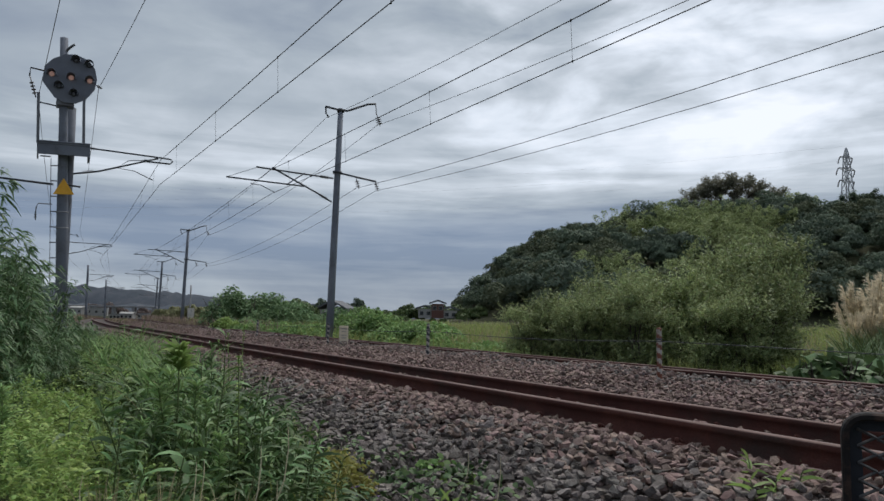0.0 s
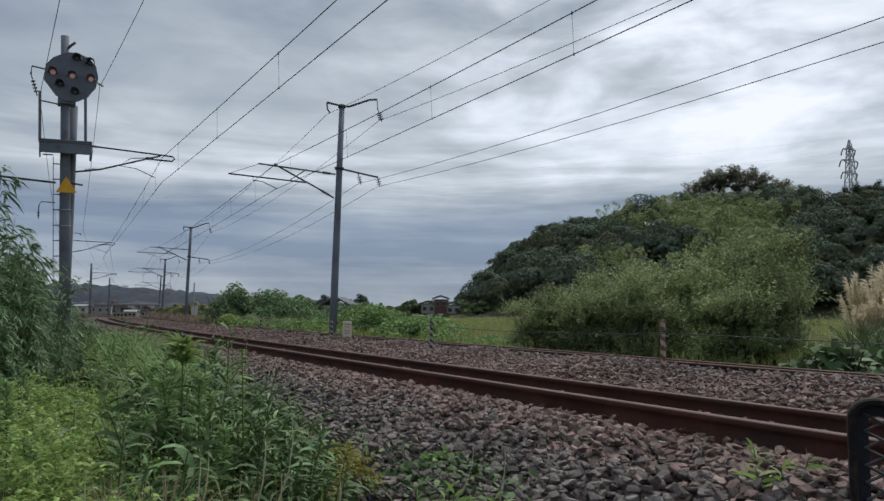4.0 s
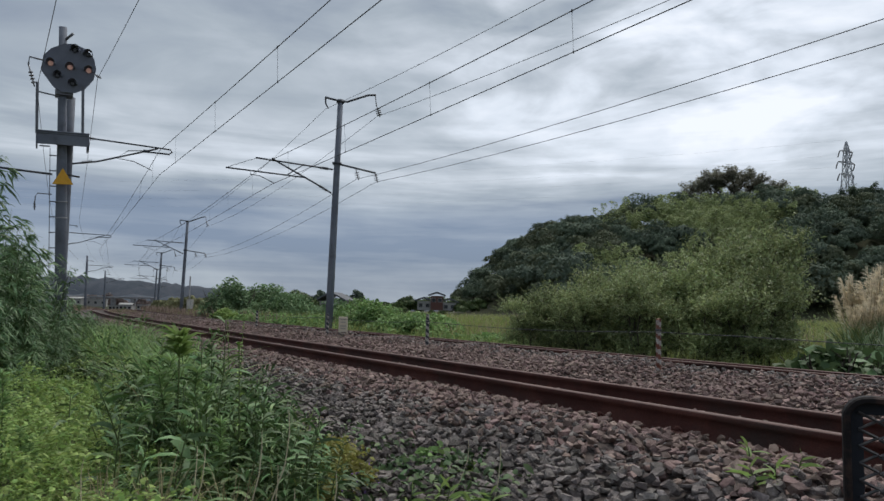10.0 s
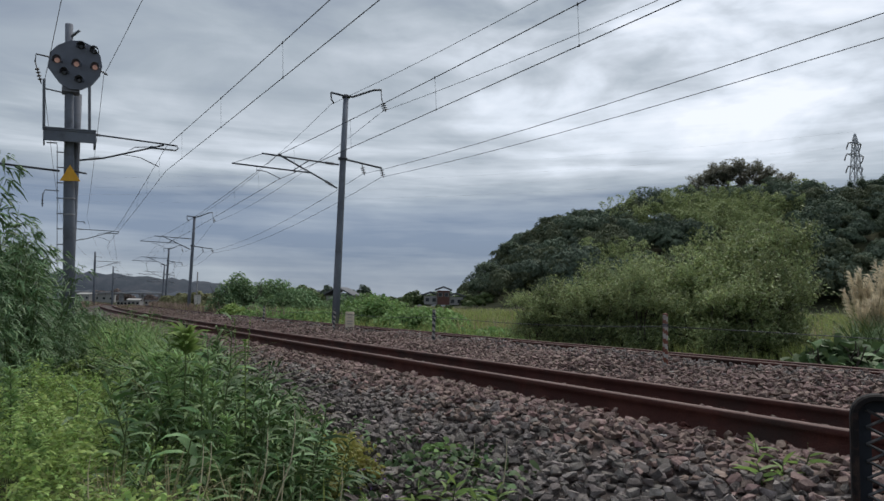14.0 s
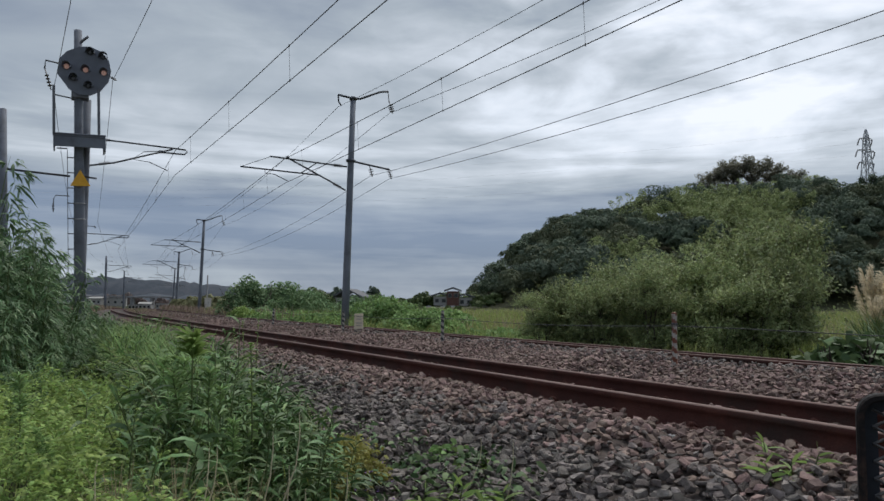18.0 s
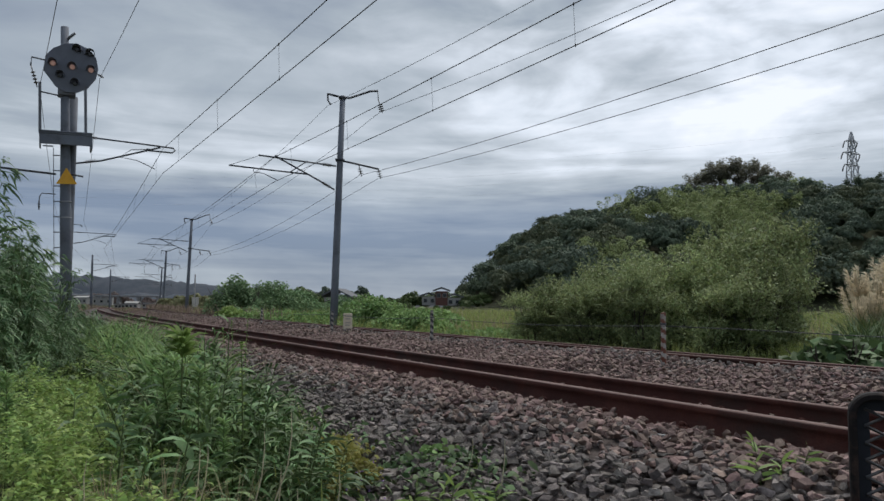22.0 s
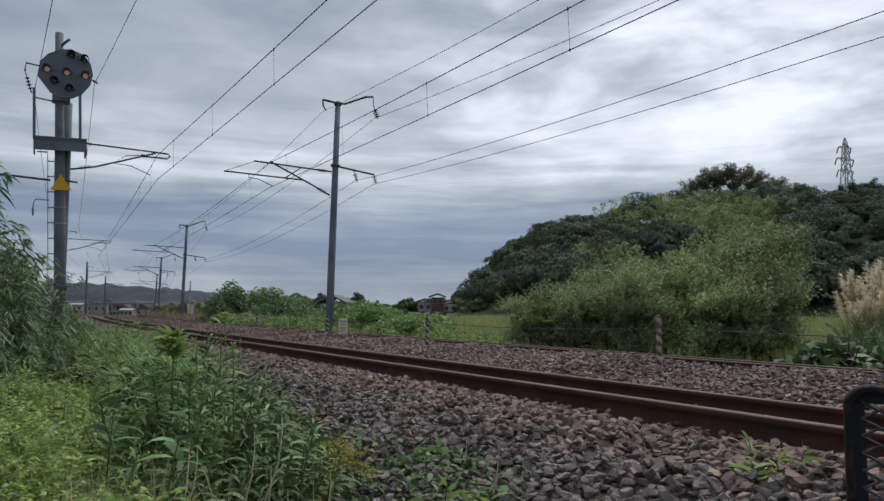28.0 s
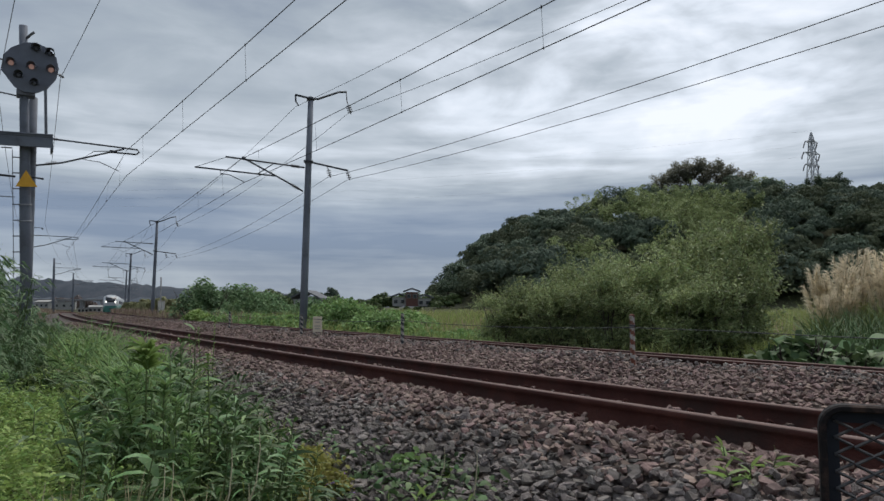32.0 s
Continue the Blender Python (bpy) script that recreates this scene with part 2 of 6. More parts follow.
def thing(name, label, category, m=None, group="", kind=""):
    ob = new(name)
    ob.empty_display_size = 0.1
    if m is not None:
        ob.matrix_basis = m
    return tagged(ob, label, category, group, kind)


def tube(bm, points, radius, sides=8, caps=True):
    """A round bar along the points; radius is one number or one for each point."""
    pts = [Vector(p) for p in points]
    radii = radius if isinstance(radius, (list, tuple)) else [radius] * len(pts)
    rings = []
    for k, p in enumerate(pts):
        way = (pts[min(k + 1, len(pts) - 1)] - pts[max(k - 1, 0)]).normalized()
        side = way.cross(Vector((0, 0, 1)) if abs(way.z) < 0.9 else Vector((1, 0, 0))).normalized()
        up = side.cross(way)
        rings.append([bm.verts.new(p + radii[k] * (side * math.cos(a) + up * math.sin(a))) for a in (2 * math.pi * i / sides for i in range(sides))])
    for r1, r2 in zip(rings, rings[1:]):
        for i in range(sides):
            bm.faces.new((r1[i], r1[(i + 1) % sides], r2[(i + 1) % sides], r2[i])).smooth = sides > 5
    if caps:
        bm.faces.new(rings[0][::-1])
        bm.faces.new(rings[-1])
    return bm


def block(bm, size, at=(0, 0, 0), turn=None, bevel=0.0):
    """A box of the given size round its middle, with worn edges."""
    made = bmesh.ops.create_cube(bm, size=1.0)["verts"]
    m = Matrix.Translation(at) @ (turn or Matrix()) @ Matrix.Diagonal((*size, 1))
    bmesh.ops.transform(bm, matrix=m, verts=made)
    if bevel:
        edges = list({e for v in made for e in v.link_edges})
        bmesh.ops.bevel(bm, geom=edges, offset=bevel, segments=1, affect="EDGES")
    return bm


def disc(bm, centre, axis, radius, thick, sides=12):
    c, a = Vector(centre), Vector(axis).normalized()
    return tube(bm, [c - a * thick / 2, c + a * thick / 2], radius, sides)


def arrays_mesh(name, verts, faces, flat=False):
    """A mesh out of arrays: verts (n, 3) and faces (m, k) of one size."""
    verts, faces = np.asarray(verts, np.float32), np.asarray(faces, np.int32)
    me = bpy.data.meshes.new(name)
    n, k = faces.shape
    me.vertices.add(len(verts))
    me.vertices.foreach_set("co", verts.ravel())
    me.loops.add(n * k)
    me.loops.foreach_set("vertex_index", faces.ravel())
    me.polygons.add(n)
    me.polygons.foreach_set("loop_start", np.arange(0, n * k, k, dtype=np.int32))
    me.polygons.foreach_set("loop_total", np.full(n, k, dtype=np.int32))
    if flat:
        me.polygons.foreach_set("use_smooth", np.zeros(n, dtype=bool))
    me.update(calc_edges=True)
    return me


# ---- the line of the tracks: two tracks on one wide curve ----
BEND, FOOT, PHI = 761.0, 3.32, radians(58.716)
STRAIGHT = 138.0  # the curve runs out into a straight here
MID = (BEND + FOOT) * Vector((math.sin(PHI), math.cos(PHI)))
RAIL_Z = {0.0: 0.472, 1.132: 0.411, 3.8: 0.453, 4.932: 0.395}


def fall(a):
    """The line drops away gently round the far end of the curve."""
    return -0.45 * np.clip((a - 85.0) / 50.0, 0, 1.5) ** 1.5


def on_line(a, s, z=0.0):
    """The place a metres along the curve and s metres beyond the first rail."""
    w = min(a, STRAIGHT) / BEND
    x = MID.x + (BEND - s) * (-math.sin(PHI) * math.cos(w) - math.cos(PHI) * math.sin(w))
    y = MID.y + (BEND - s) * (-math.cos(PHI) * math.cos(w) + math.sin(PHI) * math.sin(w))
    on = max(a - STRAIGHT, 0.0)
    x += on * (math.sin(PHI) * math.sin(w) - math.cos(PHI) * math.cos(w))
    y += on * (math.cos(PHI) * math.sin(w) + math.sin(PHI) * math.cos(w))
    return Vector((x, y, z + float(fall(a))))


def line_turn(a):
    """The heading of the line there: local x runs along the rails towards the camera, local y away from the first rail."""
    w = min(a, STRAIGHT) / BEND
    t = Vector((math.sin(PHI) * math.sin(w) - math.cos(PHI) * math.cos(w), math.cos(PHI) * math.sin(w) + math.sin(PHI) * math.cos(w), 0))
    n = Vector((t.y, -t.x, 0))
    return Matrix(((-t.x, n.x, 0, 0), (-t.y, n.y, 0, 0), (0, 0, 1, 0), (0, 0, 0, 1)))


def to_line(x, y):
    vx, vy = x - MID.x, y - MID.y
    n, t = (-math.sin(PHI), -math.cos(PHI)), (-math.cos(PHI), math.sin(PHI))
    a, s = BEND * np.arctan2(vx * t[0] + vy * t[1], vx * n[0] + vy * n[1]), BEND - np.hypot(vx, vy)
    w = STRAIGHT / BEND
    u = (math.sin(PHI) * math.sin(w) - math.cos(PHI) * math.cos(w), math.cos(PHI) * math.sin(w) + math.sin(PHI) * math.cos(w))
    along, off = vx * u[0] + vy * u[1], BEND - (vx * -u[1] + vy * u[0])
    return np.where(a > STRAIGHT, STRAIGHT + along, a), np.where(a > STRAIGHT, off, s)


PROFILE_S = [-40, -2.6, -2.0, -1.35, -0.8, -0.5, -0.1, 1.2, 1.7, 2.4, 3.3, 3.7, 5.1, 5.8, 6.9, 9, 30]
PROFILE_Z = [0.0, 0.0, 0.03, 0.15, 0.29, 0.335, 0.325, 0.265, 0.285, 0.34, 0.375, 0.385, 0.25, 0.22, 0.02, -0.05, -0.1]


def bed_height(s):
    return np.interp(s, PROFILE_S, PROFILE_Z)


RIDGE_X = [3, 11, 16, 23, 37, 51, 67, 76, 85, 96, 110, 127, 170, 240, 330]
RIDGE_Z = [0, 2, 8.5, 16.5, 22.0, 25.0, 27.2, 29, 30, 30, 29.5, 31, 33, 27, 0]


def smooth(v):
    v = np.clip(v, 0, 1)
    return v * v * (3 - 2 * v)


def hill_height(x, y):
    """The wooded ridge beyond the fields."""
    return np.interp(x, RIDGE_X, RIDGE_Z) * smooth((y - 105) / 95.0) * smooth((360 - y) / 90.0)


def ground_height(x, y):
    a, s = to_line(x, y)
    z = np.where(np.abs(s - 2) < 40, bed_height(s) - 0.06, -0.1 + 0 * s) + fall(a) * np.clip(1.2 - np.abs(s - 2) / 30.0, 0, 1)
    far = np.hypot(x, y)
    z = z + 0.6 * np.clip((far - 25) / 120.0, 0, 1.6) * smooth((np.abs(s - 2) - 5) / 8.0)
    return z + hill_height(x, y)


def build_ground():
    r = np.concatenate([[0.0], np.geomspace(0.6, 4500, 190)])
    w = np.linspace(0, 2 * math.pi, 300, endpoint=False)
    rr, ww = np.meshgrid(r, w, indexing="ij")
    x, y = rr * np.sin(ww), rr * np.cos(ww)
    z = ground_height(x, y)
    for i in range(0, len(r), 1):
        if 4 < r[i] < 400:
            z[i] += 0.05 * np.sin(x[i] * 0.9 + np.sin(y[i] * 0.5)) * (np.abs(to_line(x[i], y[i])[1] - 2) > 6)
    verts = np.stack([x, y, z], -1).reshape(-1, 3)
    i, j = np.meshgrid(np.arange(len(r) - 1), np.arange(len(w)), indexing="ij")
    n = len(w)
    faces = np.stack([i * n + j, i * n + (j + 1) % n, (i + 1) * n + (j + 1) % n, (i + 1) * n + j], -1).reshape(-1, 4)
    tagged(link("ground", arrays_mesh("ground", verts, faces[:, ::-1]), SOIL), "green grassy ground with bare earth patches", "ground", kind="structure")


def build_bed():
    along = np.concatenate([np.arange(-30, 60, 0.5), np.arange(60, 460, 4.0)])
    across = np.linspace(-2.5, 7.2, 60)
    verts = [on_line(a, s, bed_height(s) - 0.012) for a in along for s in across]
    verts = np.array(verts)
    verts[:, 2] += np.random.normal(0, 0.008, len(verts))
    i, j = np.meshgrid(np.arange(len(along) - 1), np.arange(len(across) - 1), indexing="ij")
    n = len(across)
    faces = np.stack([i * n + j, i * n + j + 1, (i + 1) * n + j + 1, (i + 1) * n + j], -1).reshape(-1, 4)
    return tagged(link("trackbed", arrays_mesh("trackbed", verts, faces), BED), "grey-brown crushed stone ballast of a double railway track, bed darkened as gap shade", "ballast", kind="structure")


def stone_shapes(count):
    """Angular broken stones, each about one metre across before scaling: (points, triangles)."""
    rng = np.random.default_rng(4)
    shapes = []
    for _ in range(count):
        size = rng.uniform((0.50, 0.36, 0.20), (0.70, 0.52, 0.34))
        corners = np.array([(x, y, z) for x in (-1, 1) for y in (-1, 1) for z in (-1, 1)]) * rng.uniform(0.3, 0.82, (8, 3))
        extra = rng.normal(size=(4, 3))
        extra = extra / np.linalg.norm(extra, axis=1)[:, None] * rng.uniform(0.85, 1.1, (4, 1))
        bm = bmesh.new()
        for p in np.concatenate([corners, extra]) * size:
            bm.verts.new(p)
        got = bmesh.ops.convex_hull(bm, input=bm.verts)
        bmesh.ops.delete(bm, geom=[v for v in got["geom_interior"] if isinstance(v, bmesh.types.BMVert)], context="VERTS")
        bmesh.ops.triangulate(bm, faces=bm.faces)
        bm.verts.index_update()
        shapes.append((np.array([v.co[:] for v in bm.verts]), np.array([[v.index for v in f.verts] for f in bm.faces])))
        bm.free()
    return shapes


def turns(rng, n):
    yaw, tip = rng.uniform(0, math.pi, n), rng.normal(0, 0.2, (n, 2))
    q = np.stack([np.cos(yaw), tip[:, 0], tip[:, 1], np.sin(yaw)], -1)
    q /= np.linalg.norm(q, axis=1)[:, None]
    w, x, y, z = q.T
    return np.stack([1 - 2 * (y * y + z * z), 2 * (x * y - z * w), 2 * (x * z + y * w), 2 * (x * y + z * w), 1 - 2 * (x * x + z * z), 2 * (y * z - x * w),
                     2 * (x * z - y * w), 2 * (y * z + x * w), 1 - 2 * (x * x + y * y)], -1).reshape(n, 3, 3)


def build_stones(bed):
    rng = np.random.default_rng(11)
    shapes = stone_shapes(18)
    meshes = [arrays_mesh("stone", p, f, True) for p, f in shapes]
    for me in meshes:
        me.materials.append(STONE)

    def scatter(a0, a1, s0, s1, density):
        n = int((a1 - a0) * (s1 - s0) * density)
        return np.stack([rng.uniform(a0, a1, n), rng.uniform(s0, s1, n)], -1)

    spots = np.concatenate([scatter(-0.4, 8, -2.3, -0.07, 760), scatter(8, 17, -2.3, -0.07, 560), scatter(17, 34, -1.8, -0.07, 190), scatter(0.5, 30, 0.1, 1.03, 60),
                            scatter(1.0, 14, 1.2, 3.72, 500), scatter(14, 32, 1.2, 3.72, 220), scatter(32, 60, 1.2, 3.72, 60), scatter(2, 40, 5.0, 6.4, 60), scatter(-9, -0.4, -2.2, -0.07, 330), scatter(-9, 1.0, 0.1, 1.03, 50), scatter(-9, 1.0, 1.2, 3.72, 150)])
    keep = (spots[:, 1] > -1.75 + 0.25 * np.sin(spots[:, 0] * 1.7)) | (rng.random(len(spots)) < 0.25)
    spots = spots[keep]
    size = rng.uniform(0.036, 0.070, len(spots)) * np.where(rng.random(len(spots)) < 0.12, 1.3, 1.0)
    heap = np.where((spots[:, 1] > 1.3) & (spots[:, 1] < 3.6), 0.03 * np.sin(spots[:, 0] * 2.1) + 0.02, 0.0)
    z = bed_height(spots[:, 1]) + rng.uniform(-0.012, 0.038, len(spots)) + heap
    place = np.array([on_line(a, s, h) for (a, s), h in zip(spots, z)])
    spin = turns(rng, len(spots))
    kind = rng.integers(0, len(shapes), len(spots))
    near = np.where((spots[:, 0] > 1.2) & (spots[:, 0] < 4.2) & (spots[:, 1] > -1.5) & (spots[:, 1] < -0.3))[0][:300]
    for i in near:
        ob = new("stone", meshes[kind[i]])
        ob.parent = bed
        ob.matrix_basis = Matrix.Translation(place[i]) @ Matrix(spin[i].tolist()).to_4x4() @ Matrix.Diagonal((size[i],) * 3 + (1,))
    rest = np.setdiff1d(np.arange(len(spots)), near)
    dusty = (spots[:, 1] > -0.75 + rng.normal(0, 0.18, len(spots))) & (spots[:, 1] < 3.4 + rng.normal(0, 0.5, len(spots)))
    joined(bed, rest[~dusty[rest]], "ballast_stones", STONE, spin, shapes, kind, size, place)
    joined(bed, rest[dusty[rest]], "rusty_ballast_stones", RUSTY_STONE, spin, shapes, kind, size, place)


def joined(bed, rest, name, material, spin, shapes, kind, size, place):
    verts, faces, count = [], [], 0
    for k, (points, tris) in enumerate(shapes):
        own = rest[kind[rest] == k]
        verts.append((np.einsum("nij,kj->nki", spin[own], points) * size[own][:, None, None] + place[own][:, None, :]).reshape(-1, 3))
        faces.append((tris[None] + (np.arange(len(own)) * len(points))[:, None, None] + count).reshape(-1, 3))
        count += len(own) * len(points)
    me = arrays_mesh(name, np.concatenate(verts), np.concatenate(faces), True)
    ob = link(name, me, material, bed)
    ob["kind"] = "stuff"


def rail_section():
    """Half-outline of a 153 mm flat-bottomed rail, from the head's middle round to the foot."""
    half = [(0.0, 0.0), (0.024, -0.0012), (0.0315, -0.007), (0.0325, -0.028), (0.028, -0.036), (0.009, -0.046), (0.0075, -0.075), (0.009, -0.118),
            (0.035, -0.135), (0.0635, -0.142), (0.0635, -0.153)]
    return half + [(-y, z) for y, z in half[:0:-1]]


def build_rails():
    along = [-30 + 0.75 * k for k in range(120)] + [60 + 3 * k for k in range(134)]
    outline = rail_section()
    clip = bmesh.new()
    block(clip, (0.10, 0.05, 0.022), (0, 0, 0.008), bevel=0.006)
    tube(clip, [(-0.035, 0.012, 0.02), (0, 0.02, 0.034), (0.035, 0.012, 0.02)], 0.009, 6)
    tube(clip, [(0, 0.0, 0.0), (0, 0.0, 0.045)], 0.013, 6)
    clip_mesh = bpy.data.meshes.new("rail_clip")
    clip.to_mesh(clip_mesh)
    clip.free()
    clip_mesh.materials.append(RUST)
    for s, z in RAIL_Z.items():
        bm = bmesh.new()
        rings = [[bm.verts.new(on_line(a, s + y, z + dz)) for y, dz in outline] for a in along]
        n = len(outline)
        for r1, r2 in zip(rings, rings[1:]):
            for k in range(n):
                f = bm.faces.new((r1[k], r2[k], r2[(k + 1) % n], r1[(k + 1) % n]))
                f.smooth = True
                f.material_index = 1 if k in (0, 1, n - 1, n - 2) else 0
        rail = part("rail", bm, RUST)
        rail.data.materials.append(RAIL_TOP)
        tagged(rail, "rust-brown steel rail with a worn pinkish head, on ballast", "rail", "rails of the double track")
        for k in range(0, 42):
            for side in (-1, 1):
                if s > 2 and (k > 26 or side > 0):
                    continue
                a = 0.3 + 0.61 * k
                ob = new("rail_clip", clip_mesh)
                ob.parent = rail
                ob.matrix_basis = Matrix.Translation(on_line(a, s + side * 0.075, z - 0.138)) @ line_turn(a) @ pose(0, 0, 0, 0, 0, 0 if side < 0 else 180)
    # concrete sleepers, buried to their tops
    bm = bmesh.new()
    block(bm, (0.22, 2.0, 0.16), (0, 0, -0.08), bevel=0.02)
    first = tagged(part("sleeper", bm, CONCRETE), "grey concrete sleeper buried in the ballast", "sleeper", "sleepers under the tracks")
    for s0, count in ((0.566, 60), (4.366, 40)):
        z1, z2 = RAIL_Z[0.0 if s0 < 2 else 3.8] - 0.153, RAIL_Z[1.132 if s0 < 2 else 4.932] - 0.153
        for k in range(count):
            a = 0.3 + 0.61 * (k - 6)
            m = Matrix.Translation(on_line(a, s0, (z1 + z2) / 2 - 0.002)) @ line_turn(a) @ pose(0, 0, 0, math.degrees(math.atan2(z2 - z1, 1.132)))
            if k == 0 and s0 < 2:
                first.matrix_basis = m
            else:
                copy_thing(first, m)


build_ground()
BALLAST = build_bed()
build_rails()

# ---- overhead line: masts, signal, wires ----


def insulator(bm, top, bottom, sheds=4, radius=0.075):
    a, b = Vector(top), Vector(bottom)
    tube(bm, [a, b], 0.02, 6)
    for k in range(sheds):
        p = a.lerp(b, 0.35 + 0.6 * k / sheds)
        disc(bm, p, b - a, radius, 0.03, 10)
    return bm


def mast_frame(a, s, z):
    return Matrix.Translation(on_line(a, s, z)) @ line_turn(a)


def far_mast(a, height=9.55, lean=1.2, feeder=6.88):
    """A concrete mast beyond the second track: local y points away from the tracks, z is height above its foot."""
    m = thing("catenary_mast", "grey concrete railway mast with steel crossarm and bracket arm", "mast", mast_frame(a, 7.2, 0.0) @ pose(0, 0, 0, -lean), "catenary masts")
    bm = bmesh.new()
    tube(bm, [(0, 0, -0.3), (0, 0, 3), (0, 0, 6.5), (0, 0, height)], [0.155, 0.145, 0.128, 0.108], 14)
    part("pole", bm, POLE, m)
    bm = bmesh.new()
    tube(bm, [(0, -0.65, height - 0.02), (0, 0, height - 0.06), (0, 0.3, height - 0.03), (0, 1.2, height + 0.42), (0, 1.55, height + 0.5)], 0.045, 8)
    tube(bm, [(0, -0.65, height - 0.02), (0, -0.62, height - 0.3), (0, -0.5, height - 0.45)], 0.035, 6)
    disc(bm, (0, 0, height - 0.08), (0, 0, 1), 0.16, 0.1, 12)
    part("crossarm", bm, DARK_STEEL, m)
    bm = bmesh.new()
    tube(bm, [(0, 1.55, height + 0.5), (0, 1.6, height + 0.05)], 0.02, 6)
    insulator(bm, (0, 1.6, height + 0.1), (0, 1.8, height - 0.42), 4, 0.115)
    part("insulator_string", bm, PORCELAIN, m)
    bm = bmesh.new()
    tube(bm, [(0, -0.2, feeder + 0.02), (0, 1.72, feeder - 0.15)], 0.04, 8)
    disc(bm, (0, 0, feeder), (0, 0, 1), 0.19, 0.09, 12)
    part("feeder_bracket", bm, DARK_STEEL, m)
    for y0, y1 in ((0.82, 0.97), (1.68, 1.83)):
        bm = bmesh.new()
        insulator(bm, (0, y0, feeder - 0.1), (0, y1, feeder - 0.55), 3, 0.09)
        part("insulator_string", bm, PORCELAIN, m)
    bm = bmesh.new()
    tube(bm, [(0, -0.17, 6.62), (0, -3.3, 6.65)], 0.032, 8)
    tube(bm, [(0, -0.19, 5.65), (0, -0.9, 5.97), (0, -2.62, 6.68)], 0.034, 8)
    tube(bm, [(0, -1.37, 6.67), (0, -2.04, 6.15)], 0.022, 6)
    tube(bm, [(0, -1.37, 6.14), (0, -4.4, 6.12)], 0.03, 8)
    tube(bm, [(0, -3.27, 6.64), (0, -4.35, 6.14)], 0.01, 5)
    tube(bm, [(0, -3.47, 6.12), (0, -3.47, 5.98), (0, -3.1, 5.97), (0, -2.54, 5.76)], 0.016, 6)
    disc(bm, (0, -2.62, 6.68), (0, 1, 0), 0.06, 0.12, 8)
    part("cantilever", bm, DARK_STEEL, m)
    for y, z, w in ((-0.55, 6.625, (0, 1, -0.01)), (-0.55, 5.81, (0, 1, -0.45))):
        bm = bmesh.new()
        v = Vector(w).normalized()
        for k in range(5):
            disc(bm, Vector((0, y, z)) + v * (k - 2) * 0.07, v, 0.06, 0.03, 10)
        part("rod_insulator", bm, PORCELAIN, m)
    return m


def near_mast(a, height=9.2, lean=3.4, feeder=True):
    """A mast on the camera's side of the line, with a bracket arm over the first track."""
    m = thing("catenary_mast", "grey concrete railway mast with bracket arm over the near track", "mast", mast_frame(a, -2.25, 0.0) @ pose(0, 0, 0, lean), "catenary masts")
    bm = bmesh.new()
    tube(bm, [(0, 0, -0.4), (0, 0, 3), (0, 0, 6.5), (0, 0, height)], [0.19, 0.18, 0.155, 0.13], 14)
    part("pole", bm, POLE, m)
    k = math.tan(radians(lean))
    bm = bmesh.new()
    tube(bm, [(0, 0.15, 6.93), (0, 2.9 + 6.8 * k, 6.86), (0, 3.35 + 6.8 * k, 6.84), (0, 3.42 + 6.8 * k, 6.76), (0, 3.32 + 6.8 * k, 6.66), (0, 2.4 + 6.7 * k, 6.66)], 0.03, 8)
    tube(bm, [(0, 0.15, 5.93), (0, 0.9 + 6 * k, 6.1), (0, 2.9 + 6.8 * k, 6.82)], 0.032, 8)
    tube(bm, [(0, 2.5 + 6.7 * k, 6.7), (0, 1.9 + 6.6 * k, 6.62), (0, 1.5 + 6.3 * k, 6.3), (0, 2.1 + 6.2 * k, 6.25), (0, 2.75 + 6 * k, 5.98)], 0.016, 6)
    disc(bm, (0, 2.5 + 6.7 * k, 6.68), (0, 1, 0), 0.055, 0.16, 8)
    part("cantilever", bm, DARK_STEEL, m)
    for y, z, w in ((0.62, 6.92, (0, 1, -0.02)), (0.62, 6.05, (0, 1, 0.25))):
        bm = bmesh.new()
        v = Vector(w).normalized()
        for j in range(5):
            disc(bm, Vector((0, y, z)) + v * (j - 2) * 0.07, v, 0.06, 0.03, 10)
        part("rod_insulator", bm, PORCELAIN, m)
    if feeder:
        bm = bmesh.new()
        tube(bm, [(0, 0, height - 0.7), (0, 0.75, height - 0.75)], 0.03, 6)
        insulator(bm, (0, 0.75, height - 0.7), (0, 0.9, height - 0.9), 3, 0.06)
        part("feeder_arm", bm, DARK_STEEL, m)
    return m


